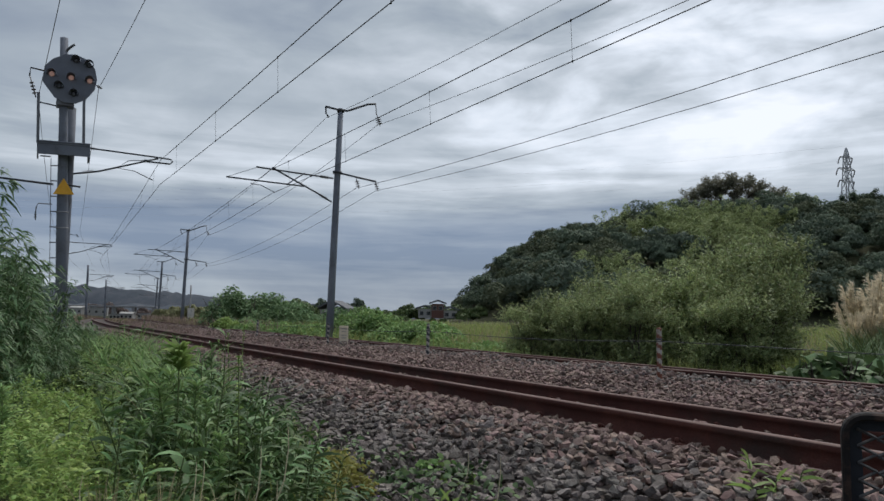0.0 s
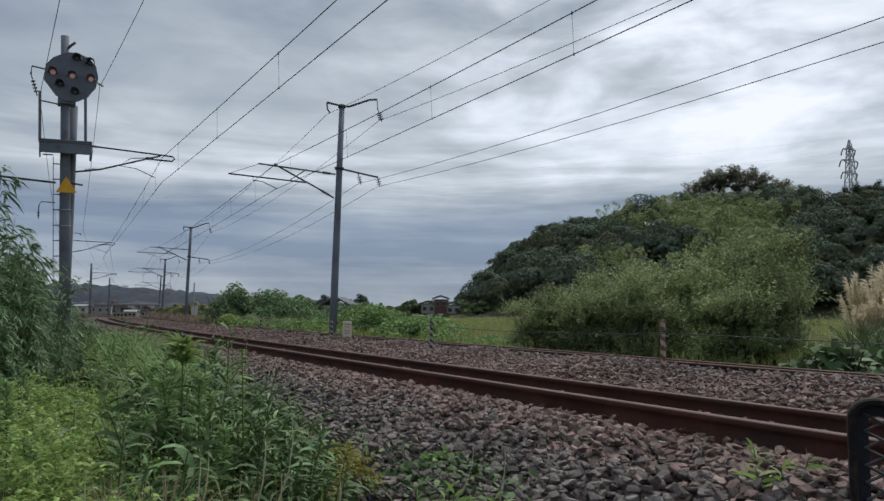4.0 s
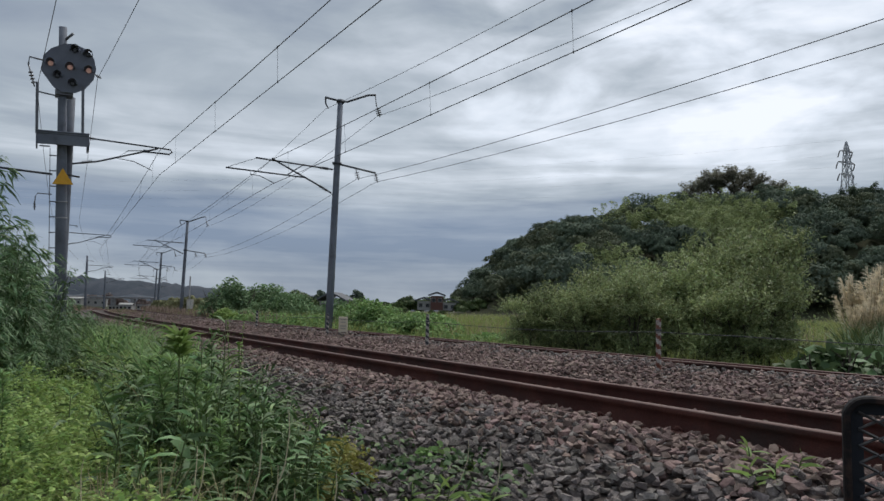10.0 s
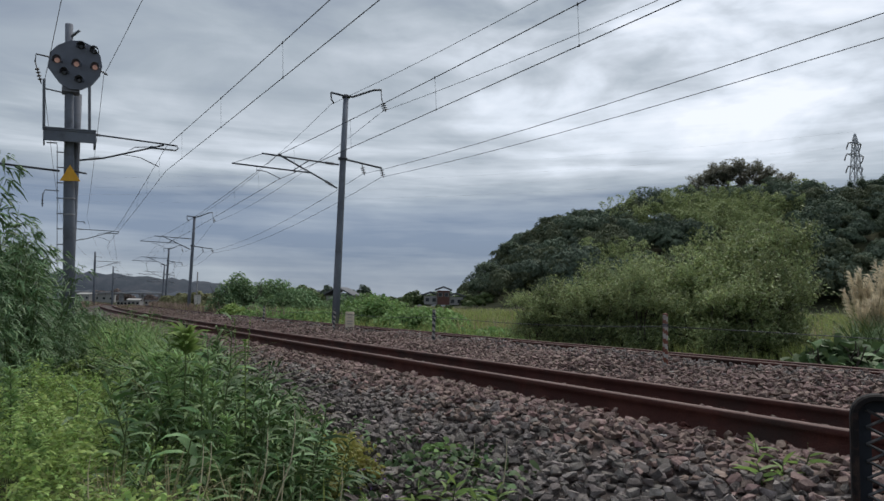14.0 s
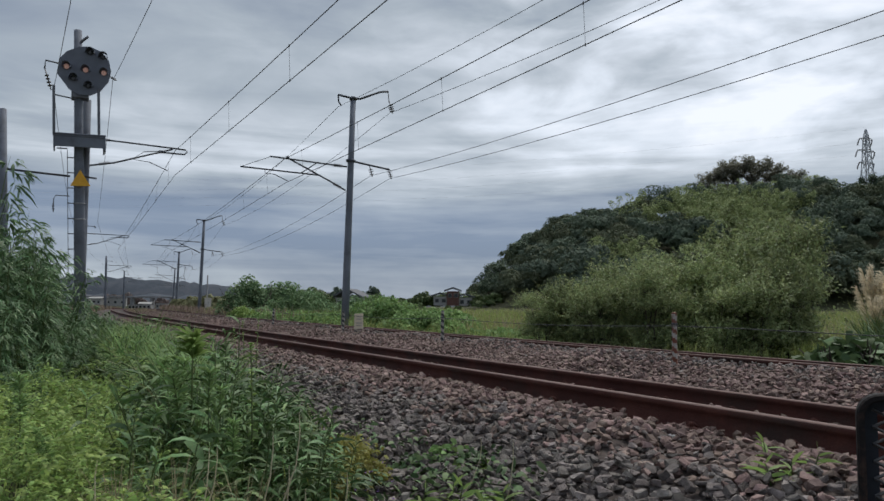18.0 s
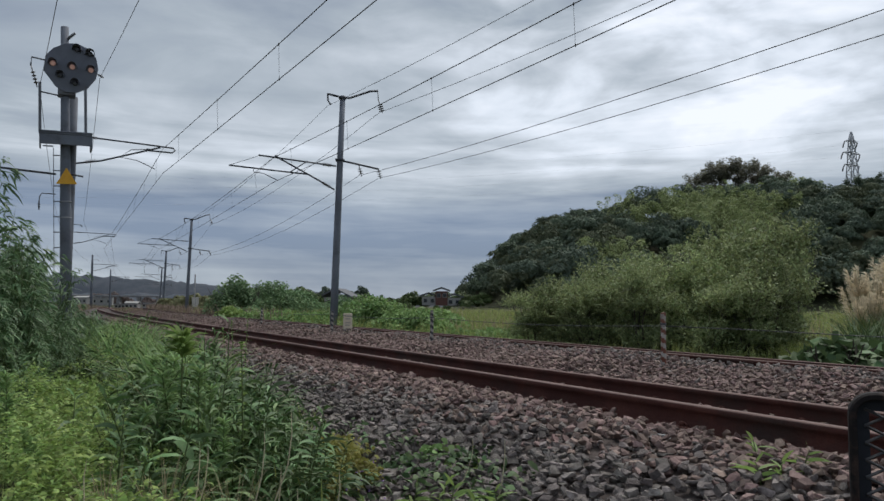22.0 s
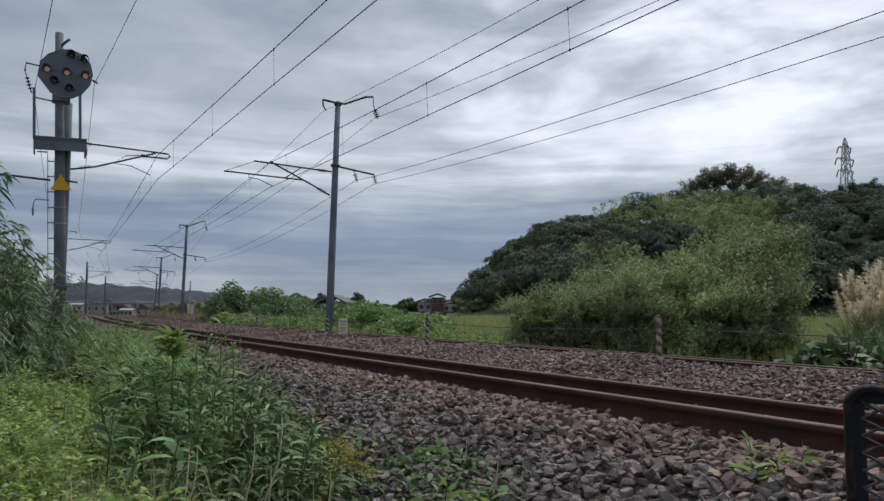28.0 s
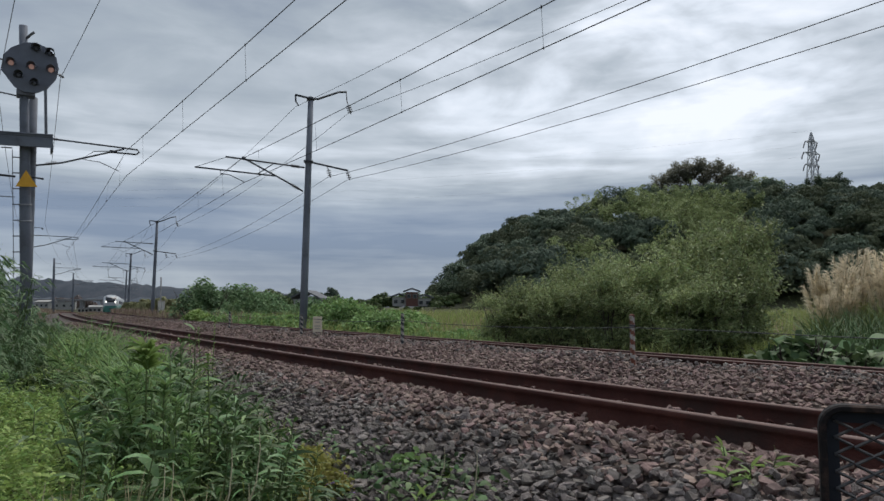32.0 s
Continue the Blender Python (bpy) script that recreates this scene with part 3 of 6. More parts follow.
def build_signal():
    """The repeating signal: a mast with a round board of seven lamps, a platform, climbing pegs and a warning sign."""
    m = thing("railway_signal", "dark round railway signal with three amber lamps lit", "signal", mast_frame(27.3, -2.17, 0.0) @ pose(0, 0, 0, 3.0))
    bm = bmesh.new()
    tube(bm, [(0, 0, -0.4), (0, 0, 4), (0, 0, 7), (0, 0, 10.6)], [0.19, 0.182, 0.145, 0.128], 16)
    part("mast", bm, POLE, m)
    face = Vector((1.0, -0.12, 0)).normalized()
    side = Vector((face.y, -face.x, 0))
    turn = Matrix(((side.x, 0, face.x, 0), (side.y, 0, face.y, 0), (0, 1, 0, 0), (0, 0, 0, 1)))
    if turn.to_3x3().determinant() < 0:
        turn = turn @ Matrix.Diagonal((-1, 1, 1, 1))
    hub = Matrix.Translation(Vector((0, 0.24, 9.11)) + face * 0.3) @ turn @ pose(0, 0, 0, 0, 0, -6)
    bm = bmesh.new()
    # board with a pointed foot: eight flats above, tapering to the mast below
    shape = [(-0.83, 0.26), (-0.62, 0.56), (-0.26, 0.80), (0.08, 0.86), (0.46, 0.74), (0.72, 0.46), (0.82, 0.1), (0.78, -0.27), (0.55, -0.66), (0.25, -0.86), (-0.12, -0.9), (-0.42, -0.76), (-0.83, -0.28)]
    lower = [bm.verts.new(hub @ Vector((x, y, -0.03))) for x, y in shape]
    upper = [bm.verts.new(hub @ Vector((x, y, 0.03))) for x, y in shape]
    bm.faces.new(upper)
    bm.faces.new(lower[::-1])
    for k in range(len(shape)):
        j = (k + 1) % len(shape)
        bm.faces.new((lower[k], lower[j], upper[j], upper[k]))
    bmesh.ops.recalc_face_normals(bm, faces=bm.faces)
    board = part("backboard", bm, BOARD_HAZED, m, "matt black round board, paled bluish with painted haze")
    lamps = [(-0.58, 0.02, 1), (0.02, 0.0, 1), (0.60, 0.0, 1), (0.10, 0.64, 0), (0.52, 0.56, 0), (0.16, -0.55, 0), (-0.32, -0.36, 0)]
    for x, y, lit in lamps:
        bm = bmesh.new()
        steps = 10
        ring = [[bm.verts.new(hub @ Vector((x + r * math.cos(w), y + r * math.sin(w), d))) for w in (radians(-20 + 220 * i / steps) for i in range(steps + 1))] for r, d in ((0.15, 0.03), (0.15, 0.26), (0.135, 0.26), (0.135, 0.03))]
        for r1, r2 in zip(ring, ring[1:]):
            for i in range(steps):
                bm.faces.new((r1[i], r1[i + 1], r2[i + 1], r2[i]))
        hood = part("lamp_hood", bm, BOARD_HAZED, board)
        bm = bmesh.new()
        tube(bm, [hub @ Vector((x, y, 0.02)), hub @ Vector((x, y, 0.07)), hub @ Vector((x, y, 0.085))], [0.085, 0.085, 0.05], 14)
        part("lamp", bm, AMBER if lit else LENS, board, "amber lamp lit" if lit else "unlit lamp")
    bm = bmesh.new()
    tube(bm, [(0, 0.02, 10.1), (0.2, 0.2, 10.25), (0.25, 0.32, 10.35)], 0.045, 8)
    part("top_bracket", bm, STEEL, m)
    bm = bmesh.new()
    tube(bm, [(0, 0, 8.3), (0.25, 0.25, 8.55)], 0.07, 8)
    block(bm, (0.5, 0.55, 0.22), (0, 0.05, 8.25), bevel=0.02)
    part("head_bracket", bm, STEEL, m)
    bm = bmesh.new()
    block(bm, (0.9, 1.6, 0.07), (0, 0.02, 6.75), bevel=0.01)
    block(bm, (0.85, 0.05, 0.40), (0, -0.76, 6.54), bevel=0.008)
    block(bm, (0.85, 0.05, 0.46), (0, 0.80, 6.52), bevel=0.008)
    block(bm, (0.05, 1.51, 0.36), (0.4, 0.02, 6.545), bevel=0.008)
    block(bm, (0.10, 1.62, 0.05), (0.43, 0.02, 6.80), bevel=0.008)
    block(bm, (0.06, 1.5, 0.06), (-0.3, 0.02, 6.68))
    part("platform", bm, POLE, m)
    for y in (-0.76, 0.62):
        bm = bmesh.new()
        block(bm, (0.09, 0.09, 1.75), (0.35, y, 7.6), bevel=0.01)
        part("railing_post", bm, STEEL, m)
    bm = bmesh.new()
    tube(bm, [(0.35, -0.76, 8.15), (0.35, -0.1, 8.05)], 0.025, 6)
    part("handrail", bm, STEEL, m)
    bm = bmesh.new()
    tube(bm, [(0.05, -0.36, 0.4), (0.05, -0.36, 6.3)], 0.012, 5)
    tube(bm, [(0.05, -0.68, 6.36), (0.05, -0.36, 6.36)], 0.022, 6)
    part("conduit", bm, STEEL, m)
    for k in range(11):
        bm = bmesh.new()
        tube(bm, [(0.05, -0.38, 0.75 + 0.53 * k), (0.05, -0.15, 0.75 + 0.53 * k)], 0.02, 6)
        part("climbing_peg", bm, STEEL, m)
    bm = bmesh.new()
    tube(bm, [(0, 0.1, 5.42), (0, 0.55, 5.36)], 0.035, 6)
    part("side_arm", bm, DARK_STEEL, m)
    bm = bmesh.new()
    tri = [(-0.32, -0.26), (0.32, -0.26), (0.0, 0.3)]
    place = Matrix.Translation(Vector((0.24, 0.03, 5.3))) @ turn
    low, top = [bm.verts.new(place @ Vector((x, y, 0))) for x, y in tri], [bm.verts.new(place @ Vector((x, y, 0.012))) for x, y in tri]
    bm.faces.new(low[::-1])
    bm.faces.new(top)
    for k in range(3):
        bm.faces.new((low[k], low[(k + 1) % 3], top[(k + 1) % 3], top[k]))
    bmesh.ops.recalc_face_normals(bm, faces=bm.faces)
    part("warning_triangle", bm, YELLOW, m, "yellow triangular sign plate")
    bm = bmesh.new()
    tube(bm, [(0.1, -0.45, 9.3), (0.1, -1.0, 9.38), (0.1, -1.03, 9.1)], 0.028, 6)
    part("insulator_arm", bm, DARK_STEEL, m)
    bm = bmesh.new()
    insulator(bm, (0.1, -1.03, 9.12), (0.1, -0.84, 8.36), 4, 0.07)
    part("insulator_string", bm, PORCELAIN, m)
    bm = bmesh.new()
    insulator(bm, (0.3, 0.98, 8.98), (0.3, 1.2, 8.86), 3, 0.05)
    part("wire_insulator", bm, PORCELAIN, m)
    for z in (3.9, 4.45):
        bm = bmesh.new()
        tube(bm, [(0, 0, z - 0.018), (0, 0, z + 0.018)], 0.195, 16)
        part("band", bm, CONCRETE, m)
    bm = bmesh.new()
    tube(bm, [(0.1, -0.3, 4.7), (0.1, -0.72, 4.72), (0.1, -0.78, 4.6), (0.1, -0.8, 4.25)], 0.018, 5)
    insulator(bm, (0.1, -0.8, 4.45), (0.1, -0.8, 4.15), 2, 0.04)
    part("lamp_bracket", bm, STEEL, m)


def wire_points(stops, sag, step=14):
    pts = []
    for (a0, s0, z0), (a1, s1, z1) in zip(stops, stops[1:]):
        p, q = on_line(a0, s0, z0), on_line(a1, s1, z1)
        for k in range(step):
            f = k / step
            v = p.lerp(q, f)
            v.z -= 4 * sag * f * (1 - f)
            pts.append(v)
    return pts + [on_line(*stops[-1])]


def wire(name, label, stops, sag, radius):
    bm = bmesh.new()
    tube(bm, wire_points(stops, sag), radius * 0.9, 6)
    return tagged(part(name, bm, WIRE), label, "wire", "overhead wires")


FAR_MASTS = [26.6, 67.0, 99.6, 138.0, 178.0]
NEAR_MASTS = [27.9, 67.0, 117.0, 155.0]


def catenary(mess, cont):
    """A carrier wire and the contact wire under it, with droppers every five metres."""
    carrier = wire("carrier_wire", "thin dark carrier wire slung between the masts", mess, 0.25 if mess[1][1] > 2 else 0.13, 0.0115)
    wire("contact_wire", "thin dark contact wire over the track", cont, 0.05, 0.0105)
    for (m0, m1, c0, c1) in zip(mess, mess[1:], cont, cont[1:]):
        for k in range(8):
            if m0[0] > 70:
                continue
            f = (k + (0.6 if m0[1] > 2 else 0.45)) / 8
            top, low = on_line(*m0).lerp(on_line(*m1), f), on_line(*c0).lerp(on_line(*c1), f)
            top.z -= 4 * (0.25 if m0[1] > 2 else 0.13) * f * (1 - f)
            low.z -= 0.2 * f * (1 - f)
            bm = bmesh.new()
            tube(bm, [top, low], 0.0035, 4)
            disc(bm, top, top - low, 0.013, 0.06, 6)
            disc(bm, low, top - low, 0.013, 0.05, 6)
            part("dropper", bm, WIRE, carrier)


def build_overhead():
    for k, a in enumerate(FAR_MASTS):
        far_mast(a, (9.55, 8.7, 8.0, 8.0, 8.0)[k], 1.0, (6.88, 5.98, 6.3, 6.3, 6.3)[k])
    for k, a in enumerate(NEAR_MASTS):
        near_mast(a, 8.3, 0.4 if k == 0 else 1.0, k > 0)
    build_signal()
    catenary([(-14, 1.35, 6.57)] + [(a, 0.73, 6.79) for a in NEAR_MASTS], [(-14, 1.38, 5.92)] + [(a, 0.77 + 0.25 * (-1) ** k - 0.25, 5.87 - 0.25 * min(k, 1)) for k, a in enumerate(NEAR_MASTS)])
    catenary([(-14, 4.86, 6.72)] + [(a, 4.58, 6.67) for a in FAR_MASTS], [(-14, 4.85, 5.74)] + [(a, 4.66, 5.74) for a in FAR_MASTS])
    wire("feeder_wire", "thin dark feeder wire hung from mast tops", [(-14, 9.9, 9.05)] + [(a, 9.0, (9.1, 8.25, 7.5, 7.5, 7.5)[k]) for k, a in enumerate(FAR_MASTS)], 0.6, 0.010)
    wire("earth_wire", "thin dark earth wire along mast tops", [(-14, 7.2, 9.05)] + [(a, 6.73, (9.05, 8.2, 7.5, 7.5, 7.5)[k]) for k, a in enumerate(FAR_MASTS)], 0.6, 0.009)
    wire("feeder_wire", "thin grey feeder wire on a mast bracket", [(-14, 7.57, 6.34)] + [(a, 8.17, (6.34, 5.43, 5.75, 5.75, 5.75)[k]) for k, a in enumerate(FAR_MASTS)], 0.6, 0.009)
    wire("feeder_wire", "thin grey feeder wire on a mast bracket", [(-14, 8.63, 6.31)] + [(a, 9.03, (6.31, 5.43, 5.75, 5.75, 5.75)[k]) for k, a in enumerate(FAR_MASTS)], 0.6, 0.009)
    wire("feeder_wire", "thin dark feeder wire beside the signal", [(-14, -0.83, 9.06), (27.6, -1.53, 9.06)] + [(a, -1.4, 8.0) for a in NEAR_MASTS[1:]], 0.6, 0.010)
    wire("feeder_wire", "thin dark feeder wire behind the signal", [(-14, -2.5, 9.0), (27.6, -3.38, 8.44)] + [(a, -3.2, 7.6) for a in NEAR_MASTS[1:]], 0.6, 0.010)


build_overhead()

# ---- the train ----
TRAIN_WHITE = surface("white_train_paint", [(0.40, 0.42, 0.44), (0.50, 0.52, 0.54)], 0.4, 0, 1.5, 0.02, 40, spec=0.5)
TRAIN_GREEN = surface("green_train_paint", [(0.03, 0.16, 0.13), (0.05, 0.21, 0.17)], 0.4, 0, 1.5, 0.02, 40, spec=0.5)
GLASS_DARK = surface("dark_train_glass", [(0.012, 0.014, 0.018), (0.02, 0.022, 0.028)], 0.18, 0, 2, 0, 40, spec=0.6)
HEADLIGHT = glow("white_headlight", (1.0, 0.95, 0.88), 2.5)


def car_rings(stations):
    """Rounded car-body sections: stations of (x, half width, sill height, roof height)."""
    rings = []
    for x, w, z0, z1 in stations:
        h = z1 - z0
        outline = [(-0.92, 0.0), (-1.0, 0.12), (-1.0, 0.55), (-0.96, 0.75), (-0.82, 0.9), (-0.5, 0.985), (0.0, 1.0)]
        outline = outline + [(-y, z) for y, z in outline[-2::-1]]
        rings.append([(x, y * w, z0 + z * h) for y, z in outline])
    return rings


def loft(rings):
    bm = bmesh.new()
    vs = [[bm.verts.new(p) for p in r] for r in rings]
    for r1, r2 in zip(vs, vs[1:]):
        for k in range(len(r1)):
            j = (k + 1) % len(r1)
            bm.faces.new((r1[k], r1[j], r2[j], r2[k])).smooth = True
    bm.faces.new(vs[0])
    bm.faces.new(vs[-1][::-1])
    bmesh.ops.recalc_face_normals(bm, faces=bm.faces)
    return bm


def train_car(lead):
    name = "train_power_car" if lead else "train_car"
    car = thing(name, "white express train car with green lower body and headlights lit" if lead else "white express train car with green lower body", "train")
    nose = [(0.0, 0.95, 1.1, 2.35), (-0.2, 1.2, 1.0, 2.85), (-0.7, 1.36, 0.9, 3.35), (-1.5, 1.43, 0.9, 3.65), (-3.0, 1.45, 0.9, 3.75)] if lead else [(0, 1.45, 0.9, 3.75)]
    part("body", loft(car_rings(nose + [(-20.5, 1.45, 0.9, 3.75)])), TRAIN_WHITE, car)
    low = [(0.03, 0.98, 0.35, 1.55), (-0.25, 1.24, 0.3, 1.6), (-1.2, 1.42, 0.3, 1.62), (-3.0, 1.47, 0.3, 1.62)] if lead else [(0, 1.47, 0.3, 1.62)]
    rings = [[(x, -w, z1), (x, -w, z0), (x, w, z0), (x, w, z1)] for x, w, z0, z1 in low + [(-20.5, 1.47, 0.3, 1.62)]]
    part("lower_body", loft(rings), TRAIN_GREEN, car, "dark green lower body and skirt")
    if lead:
        rings = []
        for x, w, z0, z1 in ((0.06, 0.82, 2.28, 2.42), (-0.14, 0.98, 2.26, 2.85), (-0.55, 1.08, 2.26, 3.22), (-1.0, 1.08, 2.4, 3.42)):
            rings.append([(x, -w, z0), (x, -w * 0.9, z1), (x, w * 0.9, z1), (x, w, z0)])
        part("windscreen", loft(rings), GLASS_DARK, car, "dark wraparound windscreen")
        for y in (-0.86, 0.86):
            bm = bmesh.new()
            disc(bm, (-0.02, y, 2.36), (1, 0, 0), 0.12, 0.24, 12)
            part("headlight", bm, HEADLIGHT, car, "white headlight lit")
        bm = bmesh.new()
        block(bm, (0.5, 0.5, 0.25), (0.05, 0, 0.95), bevel=0.04)
        part("coupler", bm, DARK_STEEL, car)
    for side in (-1, 1):
        for k in range(9):
            bm = bmesh.new()
            block(bm, (1.4, 0.03, 0.7), (-4.2 - 1.75 * k, side * 1.447, 2.25), bevel=0.02)
            part("window", bm, GLASS_DARK, car)
    for x in (-3.4, -17.0):
        bm = bmesh.new()
        block(bm, (2.6, 1.9, 0.3), (x, 0, 0.5), bevel=0.03)
        bogie = part("bogie", bm, DARK_STEEL, car)
        for dx in (-0.95, 0.95):
            for y in (-0.566, 0.566):
                bm = bmesh.new()
                disc(bm, (x + dx, y, 0.43), (0, 1, 0), 0.43, 0.12, 20)
                part("wheel", bm, STEEL, bogie)
    return car


TRAIN = [train_car(True), train_car(False), train_car(False), train_car(False)]


def move_train():
    """The train comes round the curve on the second track at about 36 m/s."""
    for k, car in enumerate(TRAIN):
        rows = []
        for i in range(65):
            t = i * 0.5
            a = 156.0 + 36.0 * (32.0 - t) + 20.8 * k
            mid = a + 10.2
            nose, heading = on_line(a, 4.366, 0.42), line_turn(mid)
            rows.append((t, Matrix.Translation(nose) @ heading))
        walk(car, rows)

# ---- plants: leaves and blades as real small faces ----
LEAF_SHRUB = leafy("shrub_leaf", (0.132, 0.175, 0.072), (0.375, 0.435, 0.206), 0.95, 0.5, 0.35, 0.45)
# the two dark hill greens are paled and blued with painted haze
LEAF_DARK = leafy("hazed_evergreen_leaf", (0.075, 0.110, 0.076), (0.168, 0.212, 0.142), 0.4, 0.8, 0.15)
LEAF_DEEP = leafy("hazed_deep_green_leaf", (0.060, 0.086, 0.064), (0.130, 0.166, 0.116), 0.4, 0.8, 0.1)
LEAF_OLIVE = leafy("olive_leaf", (0.075, 0.094, 0.055), (0.150, 0.172, 0.100), 0.4, 0.8, 0.15)
LEAF_BAMBOO_FAR = leafy("bamboo_leaf", (0.140, 0.190, 0.080), (0.300, 0.350, 0.160), 0.6, 0.7, 0.35)
LEAF_VINE = leafy("vine_leaf", (0.120, 0.215, 0.072), (0.275, 0.400, 0.150), 0.7, 0.68, 0.3)
LEAF_LIME = leafy("ground_cover_leaf", (0.165, 0.268, 0.070), (0.385, 0.505, 0.160), 0.8, 0.55, 0.35)
LEAF_SASA = leafy("dwarf_bamboo_leaf", (0.034, 0.085, 0.034), (0.200, 0.300, 0.110), 1.0, 0.5, 0.06)
LEAF_REED = leafy("bamboo_leaf_near", (0.055, 0.115, 0.052), (0.215, 0.320, 0.150), 0.9, 0.45, 0.2)
LEAF_KUDZU = leafy("kudzu_leaf", (0.095, 0.172, 0.084), (0.245, 0.350, 0.172), 0.7, 0.68, 0.25)
# dark green of the creeping weed; also painted shade at the weeds' foot
LEAF_CREEP_SHADE = leafy("creeping_weed_and_shade_leaf", (0.036, 0.070, 0.028), (0.125, 0.190, 0.075), 0.95, 0.6, 0.05)
LEAF_RUSSET = leafy("russet_twigs", (0.130, 0.100, 0.092), (0.230, 0.180, 0.160), 0.6, 0.8, 0.2)
LEAF_SCRUB = leafy("olive_scrub_leaf", (0.150, 0.160, 0.074), (0.280, 0.275, 0.140), 0.6, 0.7, 0.25)
LEAF_YELLOW = leafy("yellow_green_leaf", (0.20, 0.20, 0.05), (0.38, 0.36, 0.11), 0.6, 0.6, 0.4)
GRASS = leafy("meadow_grass", (0.175, 0.225, 0.062), (0.360, 0.405, 0.142), 0.7, 0.6, 0.35)
DRY_BROWN = leafy("brown_dry_weed", (0.165, 0.122, 0.094), (0.330, 0.255, 0.190), 0.6, 0.8, 0.2)
LEAF_TUFT = leafy("weed_top_leaf", (0.165, 0.265, 0.065), (0.320, 0.425, 0.140), 0.4, 0.5, 0.4)
LEAF_BROAD = leafy("broad_weed_leaf", (0.080, 0.150, 0.066), (0.180, 0.275, 0.120), 0.6, 0.45, 0.2)
LEAF_BUTTERBUR = leafy("butterbur_leaf", (0.062, 0.110, 0.046), (0.150, 0.225, 0.092), 0.8, 0.55, 0.15)
STRAW = leafy("dry_straw", (0.26, 0.215, 0.12), (0.42, 0.36, 0.22), 0.5, 0.7, 0.2)
PLUME = leafy("pampas_plume", (0.62, 0.54, 0.40), (0.82, 0.74, 0.58), 0.3, 0.8, 0.6)
DRY_STALK = leafy("pale_dry_stalk", (0.42, 0.36, 0.24), (0.58, 0.50, 0.36), 0.4, 0.7, 0.0)
BARK = surface("grey_brown_bark", [(0.05, 0.042, 0.032), (0.11, 0.095, 0.075)], 0.9, 0, 4, 0.5, 40)
STEM = surface("green_stem", [(0.06, 0.09, 0.03), (0.11, 0.14, 0.05)], 0.6, 0, 6, 0.1, 40)
FLOWER = surface("small_purple_flower", [(0.18, 0.10, 0.32), (0.30, 0.18, 0.45)], 0.6, 0, 6, 0, 40)

LEAF_ROUND = [(0.0, 0.0), (0.28, 0.42), (0.68, 0.40), (1.0, 0.0)]
LEAF_DIAMOND = [(0.0, 0.0), (0.5, 0.5), (1.0, 0.0)]
LEAF_LONG = [(0.0, 0.05), (0.25, 0.5), (0.62, 0.36), (1.0, 0.0)]


def unit(v):
    return v / np.maximum(np.linalg.norm(v, axis=-1, keepdims=True), 1e-9)


def leaves(name, base, way, length, width, droop=0.25, shape=LEAF_LONG, rng=None, face=None):
    """A mesh of leaves: each from its base along its way, folded a little and drooping towards the tip."""
    n = len(base)
    way = unit(np.asarray(way, float))
    length = np.broadcast_to(length, n)[:, None]
    width = np.broadcast_to(width, n)[:, None]
    rng = rng or np.random.default_rng(1)
    flat = unit(np.cross(way, np.array([0, 0, 1.0]) + rng.normal(0, 0.55, (n, 3)) if face is None else face))
    up = np.cross(flat, way)
    verts = []
    for f, w in shape[:1]:
        verts.append(base)
    for f, w in shape[1:-1]:
        mid = base + way * length * f - np.array([0, 0, 1.0]) * (droop * length * f * f)
        verts += [mid - flat * width * w + up * width * 0.12, mid + flat * width * w + up * width * 0.12]
    verts.append(base + way * length * 0.97 - np.array([0, 0, 1.0]) * droop * length)
    verts = np.stack(verts, 1)
    k = verts.shape[1]
    tri = [(0, 2, 1)]
    for j in range(1, k - 3, 2):
        tri += [(j, j + 1, j + 3), (j, j + 3, j + 2)]
    tri.append((k - 3, k - 2, k - 1))
    faces = np.array(tri)[None] + (np.arange(n) * k)[:, None, None]
    return arrays_mesh(name, verts.reshape(-1, 3), faces.reshape(-1, 3))


def blades(name, base, way, height, width, bend, rng, parts=4):
    """Grass blades: narrow strips that rise and lean over."""
    n = len(base)
    way = np.asarray(way, float)
    height = np.broadcast_to(height, n)[:, None]
    width = np.broadcast_to(width, n)[:, None]
    bend = np.broadcast_to(bend, n)[:, None]
    out = unit(np.concatenate([way[:, :2], np.zeros((n, 1))], 1) + 1e-6)
    side = np.stack([-out[:, 1], out[:, 0], np.zeros(n)], -1)
    twist = rng.uniform(-0.8, 0.8, (n, 1))
    side = side * np.cos(twist) + out * np.sin(twist)
    rows = []
    for j in range(parts):
        f = j / parts
        p = base + np.array([0, 0, 1.0]) * height * (f - 0.35 * bend * f ** 3) + out * height * bend * f * f
        w = width * (1 - 0.75 * f ** 2) * 0.5
        rows += [p - side * w, p + side * w]
    rows.append(base + np.array([0, 0, 1.0]) * height * (1 - 0.35 * bend) + out * height * bend)
    verts = np.stack(rows, 1)
    k = verts.shape[1]
    tri = []
    for j in range(0, k - 3, 2):
        tri += [(j, j + 1, j + 3), (j, j + 3, j + 2)]
    tri.append((k - 3, k - 2, k - 1))
    faces = np.array(tri)[None] + (np.arange(n) * k)[:, None, None]
    return arrays_mesh(name, verts.reshape(-1, 3), faces.reshape(-1, 3))


def ball(rng, n):
    return unit(rng.normal(size=(n, 3)))


